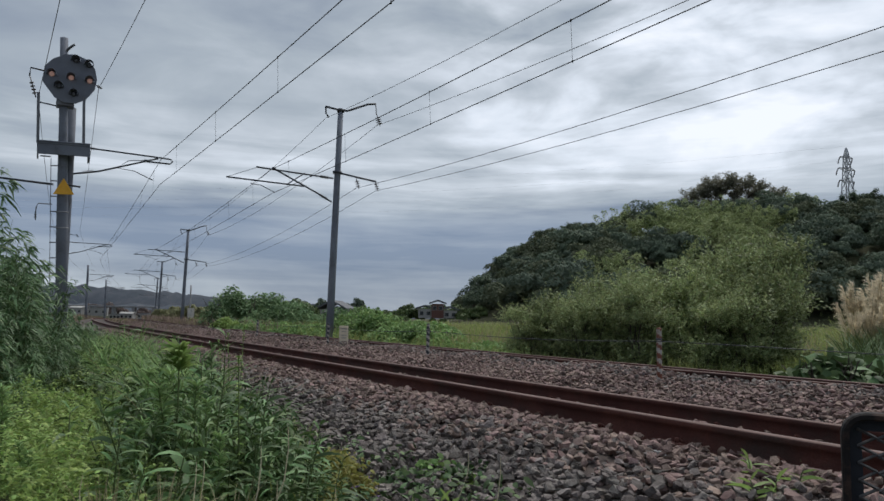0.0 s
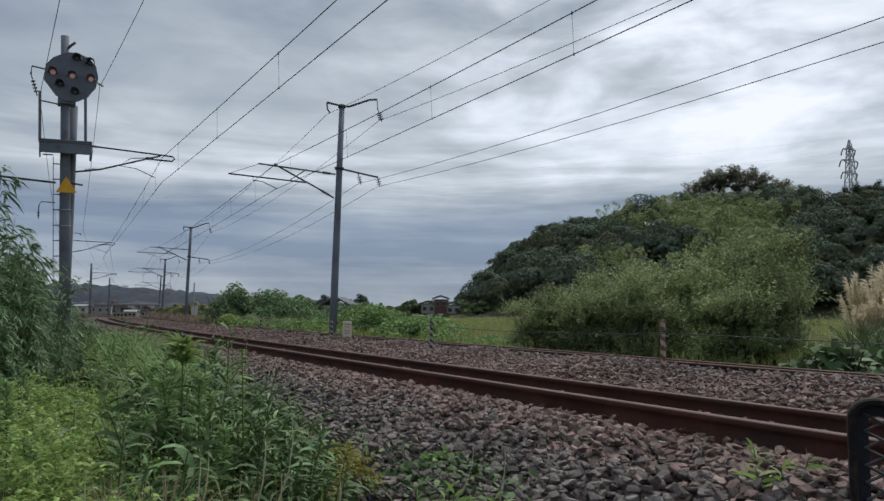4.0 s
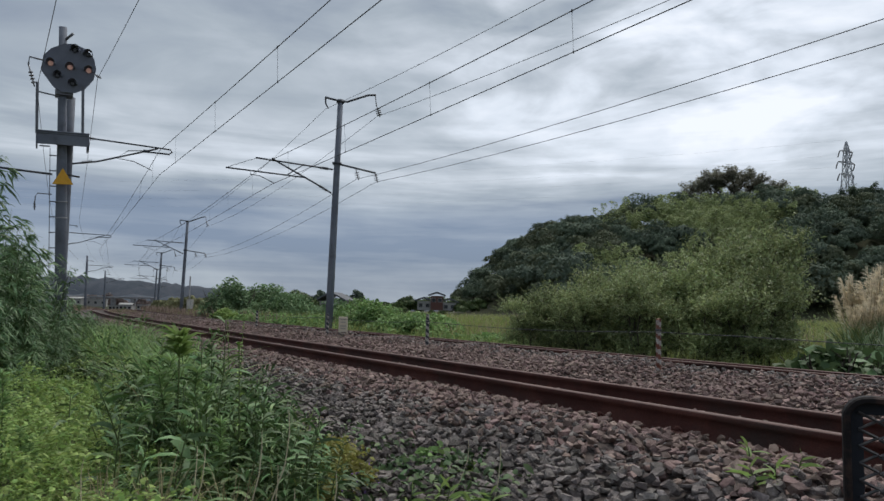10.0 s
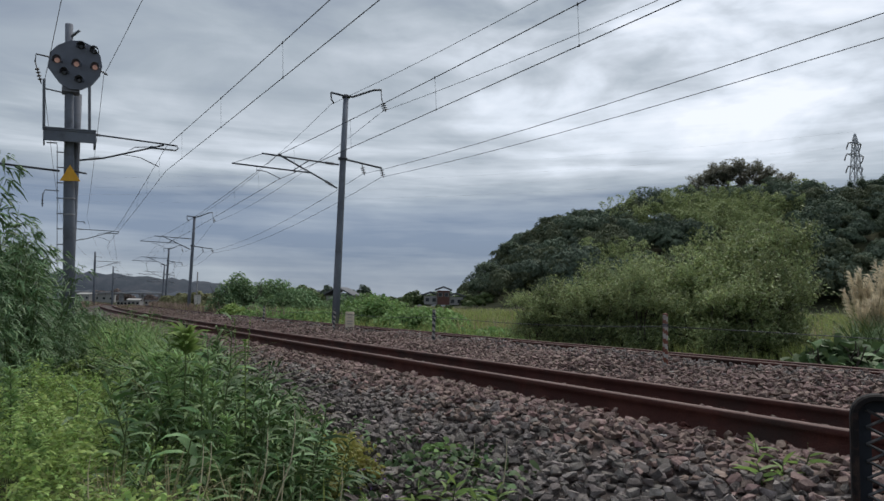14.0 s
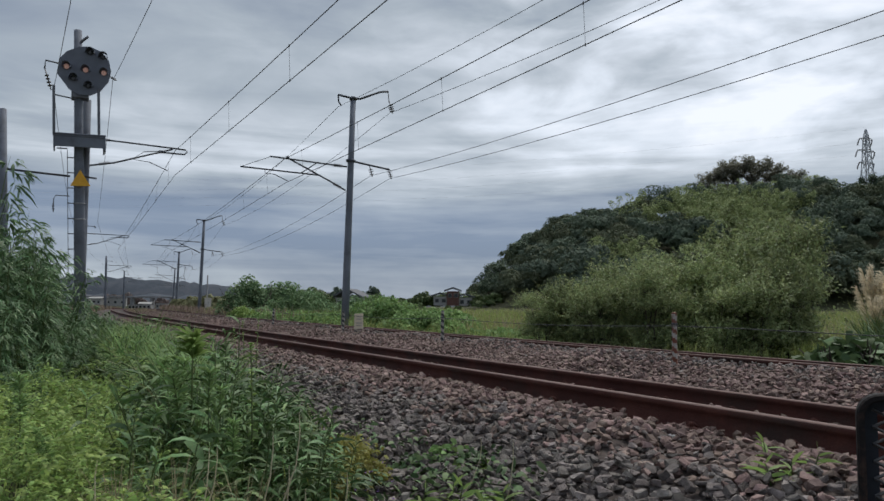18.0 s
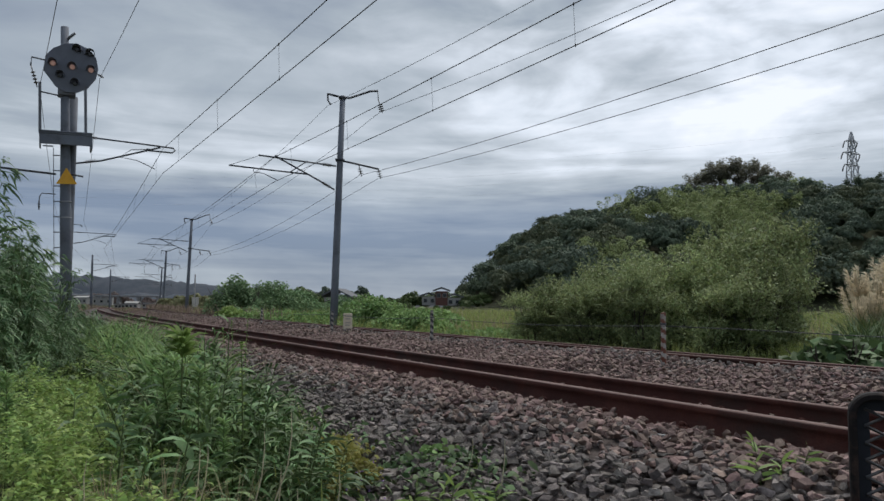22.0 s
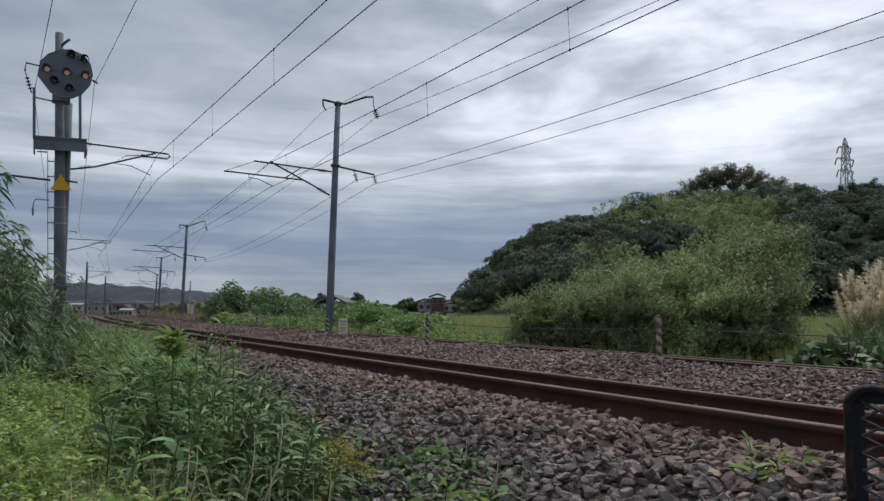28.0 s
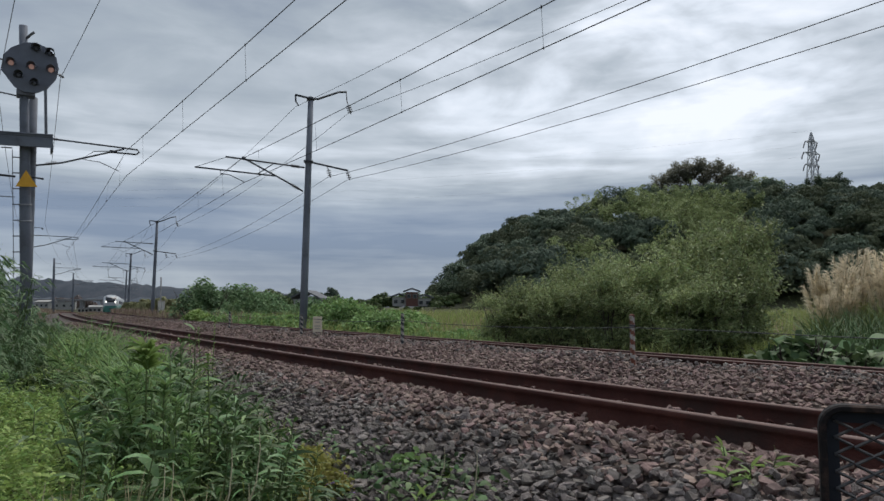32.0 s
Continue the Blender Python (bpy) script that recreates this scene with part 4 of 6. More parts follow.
def branches(bm, rng, start, way, length, radius, depth, tips, spread=0.6, lift=0.25):
    """Tapered limbs that fork; the ends and the way they point are gathered in tips."""
    p, way = Vector(start), Vector(way).normalized()
    pts = [p.copy()]
    for k in range(3):
        way = (way + Vector(rng.normal(0, 0.14, 3).tolist()) + Vector((0, 0, lift * 0.3))).normalized()
        p = p + way * length / 3
        pts.append(p.copy())
        if depth < 2:
            tips.append((p.copy(), way.copy()))
    tube(bm, pts, [radius, radius * 0.85, radius * 0.7, radius * 0.55], 5 if radius < 0.05 else 8, caps=False)
    if depth > 0:
        for k in range(3):
            turn = Vector(rng.normal(0, spread, 3).tolist())
            branches(bm, rng, pts[2 + (k > 0)], way + turn + Vector((0, 0, lift)), length * rng.uniform(0.6, 0.85), radius * 0.55, depth - 1, tips, spread, lift)


# ---- tall shrubs along the far side of the line ----
def make_shrub(seed, height, label):
    """Thin stems that carry lobes of leafy sprays: thick above, open and twiggy below."""
    rng = np.random.default_rng(seed)
    shrub = thing("shrub", label, "shrub", group="shrubs beside the track")
    base, ways, size = [], [], []
    for k in range(8):
        bm = bmesh.new()
        w = 2 * math.pi * k / 8 + rng.uniform(-0.35, 0.35)
        out = rng.uniform(0.25, 0.95) if k else 0.1
        top = Vector((math.cos(w) * out, math.sin(w) * out, height * rng.uniform(0.52, 0.95)))
        foot = Vector((math.cos(w) * 0.2 * rng.random(), math.sin(w) * 0.2 * rng.random(), -0.05))
        mid = foot.lerp(top, 0.5) + Vector((rng.normal(0, 0.1), rng.normal(0, 0.1), 0.1))
        tube(bm, [foot, mid, top], [0.028, 0.02, 0.008], 6, caps=False)
        lobes = [(top, rng.uniform(0.26, 0.40))]
        for j in range(7):
            f = rng.uniform(0.16, 0.95)
            p = foot.lerp(mid, f * 2) if f < 0.5 else mid.lerp(top, f * 2 - 1)
            v = rng.uniform(0, 6.28)
            reach = rng.uniform(0.35, 0.75) * (1.15 - 0.5 * f)
            q = p + Vector((math.cos(v) * reach, math.sin(v) * reach, rng.uniform(0.05, 0.35)))
            tube(bm, [p, p.lerp(q, 0.5) + Vector((0, 0, -0.03)), q], [0.011, 0.008, 0.004], 5, caps=False)
            lobes.append((q, rng.uniform(0.16, 0.32)))
        part("stem", bm, BARK, shrub)
        for c, r in lobes:
            sprays = int(15 * r / 0.27)
            d = ball(rng, sprays)
            d[:, 2] = np.abs(d[:, 2]) * 1.1 - 0.25
            start = np.array(c[:]) + d * r * rng.uniform(0.25, 0.8, (sprays, 1))
            way = unit(d * (0.8, 0.8, 0.6) + (0, 0, 0.75) + rng.normal(0, 0.35, (sprays, 3)))
            reach = rng.uniform(0.15, 0.5 if c.z < 0.6 * height else 0.75, (sprays, 1))
            per = 14
            f = np.tile(np.linspace(0.05, 1.0, per), sprays)[:, None]
            at = np.repeat(start, per, 0) + np.repeat(way * reach, per, 0) * f
            base.append(at + rng.normal(0, 0.014, at.shape))
            ways.append(np.repeat(way, per, 0) * 0.55 + rng.normal(0, 0.62, at.shape))
            size.append(rng.uniform(0.06, 0.125, len(at)))
    low = np.stack([rng.normal(0, 0.55, 2600), rng.normal(0, 0.55, 2600), rng.uniform(0.02, 1.3, 2600)], -1)
    base.append(low)
    ways.append(rng.normal(0, 0.6, low.shape) + (0, 0, 0.5))
    size.append(rng.uniform(0.05, 0.1, 2600))
    base, ways, size = np.concatenate(base), np.concatenate(ways), np.concatenate(size)
    link("crown", leaves("crown", base, ways, size, size * rng.uniform(0.32, 0.46, len(size)), 0.2, LEAF_LONG, rng), LEAF_SHRUB, shrub)
    return shrub


def plant(ob, x, y, turn=0.0, scale=1.0, dz=0.0, tilt=0.0, tall=1.0):
    z = float(ground_height(np.array([x]), np.array([y]))[0]) + dz
    return Matrix.Translation((x, y, z)) @ pose(0, 0, 0, tilt, 0, turn) @ Matrix.Diagonal((scale, scale, scale * tall, 1))


def spread_copies(kinds, spots):
    """Puts copies of the kinds at rows of (x, y, scale, tall); the first row of each kind takes the thing itself."""
    rng = random.Random(len(spots))
    poses = [plant(kinds[i % len(kinds)], x, y, rng.uniform(0, 360), scale, 0.0, rng.uniform(-4, 4), tall) for i, (x, y, scale, tall) in enumerate(spots)]
    for i in range(len(kinds), len(spots)):
        copy_thing(kinds[i % len(kinds)], poses[i])
    for k, ob in enumerate(kinds):
        ob.matrix_basis = poses[k]


def build_shrubs():
    kinds = [make_shrub(31, 2.6, "dense green leafy shrub with thin grey stems"), make_shrub(32, 2.9, "tall leafy green shrub with many thin stems"), make_shrub(33, 2.4, "bushy pale green shrub beside the ballast")]
    spots = [(1.95, 15.0, 0.52, 0.85), (2.5, 15.2, 0.62, 0.85), (2.95, 14.2, 0.62, 0.95), (3.9, 15.4, 0.78, 1.0), (3.85, 13.5, 0.66, 0.92), (4.95, 14.8, 0.8, 1.0), (4.75, 13.2, 0.62, 0.85), (6.05, 15.0, 0.88, 1.0),
             (5.7, 13.4, 0.72, 0.95), (6.5, 15.0, 0.96, 1.1), (6.35, 13.8, 0.74, 1.0), (6.95, 15.5, 0.9, 1.2), (4.4, 14.3, 0.72, 1.0), (5.4, 14.2, 0.76, 1.0), (3.3, 14.8, 0.68, 0.95)]
    spread_copies(kinds, spots)


# ---- the wooded hill ----
def crowns(name, spots, radius, tall, per, size, material, seed, label, wisp=0.0):
    """A far wood: domed crowns of many leafy lumps that face outwards, set on the ground there."""
    rng = np.random.default_rng(seed)
    base, way, length, out = [], [], [], []
    for (x, y), r in zip(spots, radius):
        z = float(ground_height(np.array([x]), np.array([y]))[0])
        h = r * tall * rng.uniform(0.8, 1.25)
        lumps = rng.integers(9, 14)
        dome = ball(rng, lumps)
        dome[:, 2] = np.abs(dome[:, 2])
        c = dome * (r * 0.72, r * 0.72, h * 0.5) * rng.uniform(0.7, 1.15, (lumps, 1)) + (x, y, z + h * 0.36)
        for k in range(lumps):
            d = ball(rng, per)
            d[:, 2] = np.abs(d[:, 2]) * 1.1 - 0.35
            lump = r * rng.uniform(0.30, 0.48)
            base.append(c[k] + d * (lump, lump, lump * (0.75 + wisp)) * rng.uniform(0.82, 1.08, (per, 1)))
            way.append(np.cross(d, ball(rng, per)) + rng.normal(0, 0.25, (per, 3)) + (0, 0, wisp))
            out.append(d + dome[k] * 0.5 + rng.normal(0, 0.35, (per, 3)))
            length.append(np.full(per, size) * rng.uniform(0.6, 1.4, per))
    base, way, length, out = np.concatenate(base), np.concatenate(way), np.concatenate(length), np.concatenate(out)
    base = base - unit(way) * length[:, None] * 0.5
    me = leaves(name, base, way, length, length * (0.9 - 0.4 * min(wisp, 1)), 0.1, LEAF_DIAMOND, rng, out)
    return tagged(link(name, me, material), label, "trees", kind="stuff")


def bamboo_grove(spots, seed):
    """Arching bamboo culms, each a feather of hanging leaf sprays."""
    rng = np.random.default_rng(seed)
    base, way, length = [], [], []
    for x, y in spots:
        z = float(ground_height(np.array([x]), np.array([y]))[0])
        for k in range(5):
            h, w = rng.uniform(6.5, 10.5), rng.uniform(0, 6.28)
            lean = rng.uniform(0.12, 0.34) * h
            n = 150
            f = 1 - 0.72 * rng.random(n) ** 1.3
            foot = np.array([x, y, z]) + (rng.normal(0, 1.5), rng.normal(0, 1.5), 0)
            spine = foot + np.stack([math.cos(w) * lean * f ** 2.5, math.sin(w) * lean * f ** 2.5, h * (f - 0.16 * f ** 4)], -1)
            girth = (1.35 * (1 - f) ** 0.6 + 0.15)[:, None]
            d = ball(rng, n) * (1, 1, 0.5)
            base.append(spine + d * girth)
            way.append(d * (0.7, 0.7, 0.3) + (math.cos(w) * 0.3, math.sin(w) * 0.3, 0.45) + rng.normal(0, 0.3, (n, 3)))
            length.append(rng.uniform(0.4, 0.95, n))
    base, way, length = np.concatenate(base), np.concatenate(way), np.concatenate(length)
    me = leaves("bamboo_grove", base, way, length, length * 0.36, 0.55, LEAF_DIAMOND, rng)
    return tagged(link("bamboo_grove", me, LEAF_BAMBOO_FAR), "pale green feathery bamboo grove on the hillside", "bamboo", kind="stuff")


def build_hill():
    rng = np.random.default_rng(8)
    spots = []
    while len(spots) < 430:
        x, y = rng.uniform(-8, 150), rng.uniform(118, 214)
        if hill_height(np.array([x]), np.array([y]))[0] > 0.8 and abs(x / y) < 0.72:
            spots.append((x, y))
    spots = np.array(spots)
    az = spots[:, 0] / spots[:, 1]
    patch = np.sin(spots[:, 0] * 0.11 + 1.0) + np.sin(spots[:, 1] * 0.13 + spots[:, 0] * 0.07)
    bamboo = (patch > -0.25) & (az > 0.20) & (az < 0.50) & (spots[:, 1] < 180)
    bamboo |= (np.abs(az - 0.29) < 0.045) & (spots[:, 1] > 200) & (rng.random(len(spots)) < 0.35)
    bamboo |= (np.abs(az - 0.51) < 0.02) & (spots[:, 1] > 195)
    tone = rng.integers(0, 3, len(spots))
    for k, (material, label) in enumerate(((LEAF_DARK, "dark evergreen broadleaf wood covering the hill"), (LEAF_DEEP, "deep green conifers in the hill wood"), (LEAF_OLIVE, "olive green broadleaf trees in the hill wood"))):
        own = ~bamboo & (tone == k)
        crowns("hill_woodland", spots[own], rng.uniform(2.8, 6.0, own.sum()) * np.where(spots[own][:, 1] > 188, 0.66, 1.0), 1.4, 115, 0.5, material, 21 + k, label)
    bamboo_grove(spots[bamboo], 29)
    crest = np.array([((0.365 + 0.013 * k) * (206 + 2 * (k % 3)), 206 + 2 * (k % 3)) for k in range(11)])
    crowns("hill_woodland", crest, rng.uniform(3.2, 4.4, len(crest)), 1.5, 110, 0.5, LEAF_OLIVE, 35, "olive green broadleaf trees on the hill crest")


build_shrubs()
build_hill()


# ---- weeds and grasses on the camera's side ----
def arching_leaf_plant(seed, name, label, height, count, leaf, wide, stems, material, droop=0.55, category="grass", low=0.18):
    """Upright canes with long arching leaves in two ranks."""
    rng = np.random.default_rng(seed)
    p = thing(name, label, category, group="weeds beside the track")
    base, way, size = [], [], []
    for k in range(stems):
        lean = rng.normal(0, 0.16, 2)
        foot = rng.normal(0, 0.05 * stems ** 0.5, 2)
        h = height * rng.uniform(0.7, 1.05)
        pts = [(foot[0] + lean[0] * h * f * f, foot[1] + lean[1] * h * f * f, h * f) for f in (0, 0.3, 0.6, 0.85, 1.0)]
        bm = bmesh.new()
        tube(bm, pts, [0.005, 0.0045, 0.004, 0.003, 0.001], 5, caps=False)
        part("cane", bm, STEM, p)
        turn = rng.uniform(0, 6.28)
        for j in range(count):
            f = low + (1 - low) * (j + rng.uniform(-0.3, 0.3)) / count
            f = min(max(f, 0.1), 1.0)
            w = turn + math.pi * (j % 2) + rng.normal(0, 0.6)
            base.append((foot[0] + lean[0] * h * f * f, foot[1] + lean[1] * h * f * f, h * f))
            way.append((math.cos(w), math.sin(w), rng.uniform(0.35, 1.2) if f < 0.9 else rng.uniform(0.9, 2.2)))
            size.append(leaf * rng.uniform(0.6, 1.15) * (0.7 + 0.5 * math.sin(math.pi * min(f, 0.95))))
    size = np.array(size)
    five = [(0.0, 0.12), (0.18, 0.46), (0.45, 0.5), (0.75, 0.3), (1.0, 0.0)]
    me = leaves("leaves", np.array(base), np.array(way), size, wide * size / leaf, droop, five, rng)
    link("foliage", me, material, p)
    return p


def bamboo_clump(seed, height):
    """Slender arching culms; twigs at every joint end in fans of hanging leaves."""
    rng = np.random.default_rng(seed)
    p = thing("bamboo", "tall green bamboo clump with fans of hanging leaves", "bamboo", group="weeds beside the track")
    base, way, size = [], [], []
    for k in range(9):
        w, o = rng.uniform(0, 6.28), rng.uniform(0.05, 0.25)
        h, lean = height * rng.uniform(0.7, 1.05), rng.uniform(0.05, 0.28)
        place = lambda f: Vector((math.cos(w) * (o + lean * f ** 2.4), math.sin(w) * (o + lean * f ** 2.4), h * (f - 0.1 * f ** 4)))
        bm = bmesh.new()
        tube(bm, [place(f) for f in (0, 0.25, 0.5, 0.75, 0.9, 1.0)], [0.009, 0.008, 0.007, 0.005, 0.003, 0.001], 6, caps=False)
        part("cane", bm, STEM, p)
        for j in range(15):
            f = 0.16 + 0.84 * (j + rng.random() * 0.5) / 15
            q = place(min(f, 1.0))
            for _ in range(2):
                v = rng.uniform(0, 6.28)
                tip = q + Vector((math.cos(v), math.sin(v), rng.uniform(-0.1, 0.6))) * rng.uniform(0.06, 0.2)
                n = rng.integers(4, 8)
                fan = v + np.linspace(-0.9, 0.9, n) + rng.normal(0, 0.2, n)
                base.append(np.array(tip[:]) + rng.normal(0, 0.015, (n, 3)))
                way.append(np.stack([np.cos(fan), np.sin(fan), rng.uniform(-0.7, 0.5, n)], -1))
                size.append(rng.uniform(0.075, 0.155, n))
    base, way, size = np.concatenate(base), np.concatenate(way), np.concatenate(size)
    link("foliage", leaves("foliage", base, way, size, size * 0.17, 0.45, [(0.0, 0.12), (0.25, 0.5), (0.6, 0.36), (1.0, 0.0)], rng), LEAF_REED, p)
    return p


def whorl_plant(seed, name, label, height, count, leaf, wide, material, power=2.4, reach=0.9, droop=0.55):
    """One upright stem set all round with narrow leaves, thickest at the top."""
    rng = np.random.default_rng(seed)
    p = thing(name, label, "weed", group="weeds beside the track")
    bm = bmesh.new()
    lean = rng.normal(0, 0.05, 2)
    tube(bm, [(lean[0] * f * f, lean[1] * f * f, height * f) for f in (0, 0.35, 0.7, 1.0)], [0.006, 0.005, 0.004, 0.002], 6, caps=False)
    part("stem", bm, STEM, p)
    f = 1 - rng.random(count) ** power * reach
    w = rng.uniform(0, 6.28, count)
    base = np.stack([lean[0] * f * f, lean[1] * f * f, height * f], -1)
    way = np.stack([np.cos(w), np.sin(w), rng.uniform(0.0, 1.0, count) + 1.6 * (f - 0.5).clip(0)], -1)
    link("foliage", leaves("foliage", base, way, leaf * rng.uniform(0.55, 1.1, count) * (1.1 - 0.3 * f), wide, droop, LEAF_LONG, rng), material, p)
    return p


def in_wedge(rng, n, t0, t1, d0, d1, power=1.0):
    """Places between two lines of sight from the path's start, by distance."""
    d = d0 + (d1 - d0) * rng.random(n) ** power
    return np.stack([d * rng.uniform(t0, t1, n), d], -1)


def shoulder(x, y):
    return to_line(x, y)[1]


def leafy_mound(name, label, centre, radius, count, leaf, material, seed, group="vine thickets"):
    """A thicket grown over with large leaves: uneven lumps of leaves on a low tangle of stems."""
    rng = np.random.default_rng(seed)
    x, y = centre
    z = float(ground_height(np.array([x]), np.array([y]))[0])
    bush = thing(name, label, "bush", Matrix.Translation((x, y, z)), group)
    rx, ry, rz = radius
    for k in range(5):
        bm = bmesh.new()
        branches(bm, rng, (rng.uniform(-0.6, 0.6) * rx, rng.uniform(-0.6, 0.6) * ry, -0.05), tuple(rng.normal(0, 0.5, 2)) + (1,), rz * 0.5, 0.03, 1, [], 0.6)
        part("stem", bm, BARK, bush)
    lumps = 13
    c = ball(rng, lumps)
    c[:, 2] = np.abs(c[:, 2]) * 0.75 * rng.uniform(0.6, 1.2, lumps)
    c = c * (rx * 0.75, ry * 0.75, rz * 0.75)
    pick = rng.integers(0, lumps, count)
    d = ball(rng, count)
    d[:, 2] = np.abs(d[:, 2])
    base = c[pick] + d * (rx * 0.42, ry * 0.42, rz * 0.36) * rng.uniform(0.7, 1.1, (count, 1))
    base[:, 2] = np.maximum(base[:, 2], 0.03)
    way = d * (1, 1, 0.4) + rng.normal(0, 0.5, (count, 3))
    link("foliage", leaves("foliage", base, way, leaf * rng.uniform(0.6, 1.3, count), leaf * 0.75 * rng.uniform(0.6, 1.2, count), 0.3, LEAF_ROUND, rng), material, bush)
    return bush


def build_ground_cover():
    rng = np.random.default_rng(51)
    tuft = np.concatenate([in_wedge(rng, 2500, -0.80, -0.36, 1.9, 6.4, 1.1), in_wedge(rng, 300, -0.40, -0.325, 1.9, 4.5), in_wedge(rng, 900, -0.85, -0.42, 5.0, 11.0)])
    tuft = tuft[(shoulder(tuft[:, 0], tuft[:, 1]) < -1.9 + 0.2 * np.sin(tuft[:, 1] * 5)) & (tuft[:, 1] > 1.9)]
    mound = 0.17 + 0.05 * np.clip(tuft[:, 1] - 2.2, 0, 6) + 0.13 * np.sin(tuft[:, 0] * 3.1 + 1) * np.sin(tuft[:, 1] * 2.3) + 0.07 * np.sin(tuft[:, 0] * 9) * np.sin(tuft[:, 1] * 8)
    high = ground_height(tuft[:, 0], tuft[:, 1]) + np.maximum(mound, 0.06) * rng.uniform(0.3, 1.25, len(tuft))
    per = 19
    turn = rng.uniform(0, 6.28, len(tuft))
    lean = np.stack([np.cos(turn), np.sin(turn), rng.uniform(0.5, 1.6, len(tuft))], -1)
    f = np.tile(np.linspace(0, 1, per), len(tuft))[:, None]
    base = np.repeat(np.concatenate([tuft, high[:, None]], 1), per, 0) + np.repeat(unit(lean), per, 0) * f * rng.uniform(0.07, 0.17, (len(tuft), 1)).repeat(per, 0)
    base += rng.normal(0, 0.012, base.shape)
    way = rng.normal(0, 1, base.shape) * (1, 1, 0.3) + (0, 0, 0.2)
    me = leaves("ground_cover", base, way, rng.uniform(0.022, 0.046, len(base)), rng.uniform(0.010, 0.019, len(base)), 0.3, LEAF_LONG, rng)
    tagged(link("ground_cover", me, LEAF_LIME), "low bright yellow-green leafy ground cover", "ground cover", kind="stuff")
    # plain grass round the viewer's feet and behind
    spot = np.stack([rng.uniform(-7, 5, 9000), rng.uniform(-8, 1.6, 9000)], -1)
    spot = spot[(shoulder(spot[:, 0], spot[:, 1]) < -1.9) & (np.hypot(spot[:, 0], spot[:, 1]) > 0.35)]
    base = np.concatenate([spot, ground_height(spot[:, 0], spot[:, 1])[:, None]], 1)
    n = len(base)
    me = blades("short_grass", base, rng.normal(0, 1, (n, 3)), rng.uniform(0.06, 0.16, n), 0.008, rng.uniform(0.2, 0.8, n), rng, 3)
    tagged(link("short_grass", me, GRASS), "short green grass on the verge", "grass", kind="stuff")
    # loose grass among it
    spot = np.concatenate([in_wedge(rng, 1800, -0.82, -0.16, 1.9, 8.5, 1.2), in_wedge(rng, 4500, -0.62, -0.3, 7, 24)])
    spot = spot[shoulder(spot[:, 0], spot[:, 1]) < -1.55 + 0.25 * np.sin(spot[:, 1] * 3.0)]
    base = np.concatenate([spot, ground_height(spot[:, 0], spot[:, 1])[:, None]], 1)
    n = len(base)
    me = blades("verge_grass", base, rng.normal(0, 1, (n, 3)), rng.uniform(0.18, 0.5, n), rng.uniform(0.004, 0.010, n) * np.clip(base[:, 1] / 6, 1, 3), rng.uniform(0.2, 0.9, n), rng)
    tagged(link("verge_grass", me, GRASS), "long green verge grass mixed with weeds", "grass", kind="stuff")


def build_weeds():
    rng = np.random.default_rng(61)
    sasa = [arching_leaf_plant(70 + k, "dwarf_bamboo", "green dwarf bamboo clump with long arching leaves", h, c + 3, 0.20, 0.021, 7, LEAF_SASA, low=0.40) for k, (h, c) in enumerate(((0.62, 11), (0.74, 12), (0.52, 10), (0.68, 13)))]
    spots = []
    for t, d, scale in [(-0.45, 5.6, 0.9), (-0.40, 5.2, 0.9), (-0.36, 4.8, 0.95), (-0.42, 4.4, 0.95), (-0.33, 4.3, 1.0), (-0.38, 3.9, 1.0), (-0.30, 3.9, 1.0), (-0.345, 3.5, 1.0),
                        (-0.41, 3.5, 0.95), (-0.30, 3.3, 0.95), (-0.36, 3.1, 0.92), (-0.27, 3.6, 0.95), (-0.255, 4.1, 0.85), (-0.27, 3.05, 0.8), (-0.32, 2.8, 0.8), (-0.40, 2.9, 0.8), (-0.37, 2.45, 0.62),
                        (-0.28, 2.65, 0.65), (-0.45, 3.2, 0.8), (-0.47, 4.8, 0.85), (-0.50, 6.2, 0.9), (-0.44, 6.6, 0.9), (-0.235, 3.5, 0.62), (-0.23, 4.6, 0.6), (-0.43, 2.35, 0.5), (-0.34, 2.25, 0.48), (-0.49, 7.4, 1.0),
                        (-0.52, 5.4, 0.8), (-0.40, 7.2, 0.8), (-0.45, 8.4, 0.9), (-0.37, 6.1, 0.7), (-0.32, 5.5, 0.7), (-0.28, 4.9, 0.65), (-0.25, 3.0, 0.72), (-0.235, 2.75, 0.62), (-0.265, 2.6, 0.62), (-0.22, 3.15, 0.6), (-0.30, 2.45, 0.56), (-0.245, 3.3, 0.75), (-0.285, 2.9, 0.75), (-0.225, 2.55, 0.5), (-0.215, 3.0, 0.78), (-0.235, 3.1, 0.85), (-0.21, 2.75, 0.66), (-0.225, 3.4, 0.8), (-0.26, 3.3, 0.9), (-0.20, 2.6, 0.55), (-0.25, 2.8, 0.75), (-0.205, 3.3, 0.6), (-0.235, 3.45, 0.95), (-0.215, 3.6, 0.85), (-0.225, 3.15, 0.85), (-0.20, 3.15, 0.7), (-0.255, 3.6, 0.95), (-0.195, 3.4, 0.62)]:
        if t < -0.43 and d < 7 or d < (3.0 if t > -0.35 else 2.7) or (-0.325 < t < -0.24 and d < 3.35):
            continue
        spots.append((t * d, d, scale * rng.uniform(0.9, 1.1), rng.uniform(0.9, 1.1)))
        for k in range(2 if t < -0.33 else 1):
            e = d * rng.uniform(0.93, 1.1)
            x = (t + rng.normal(0, 0.022)) * e
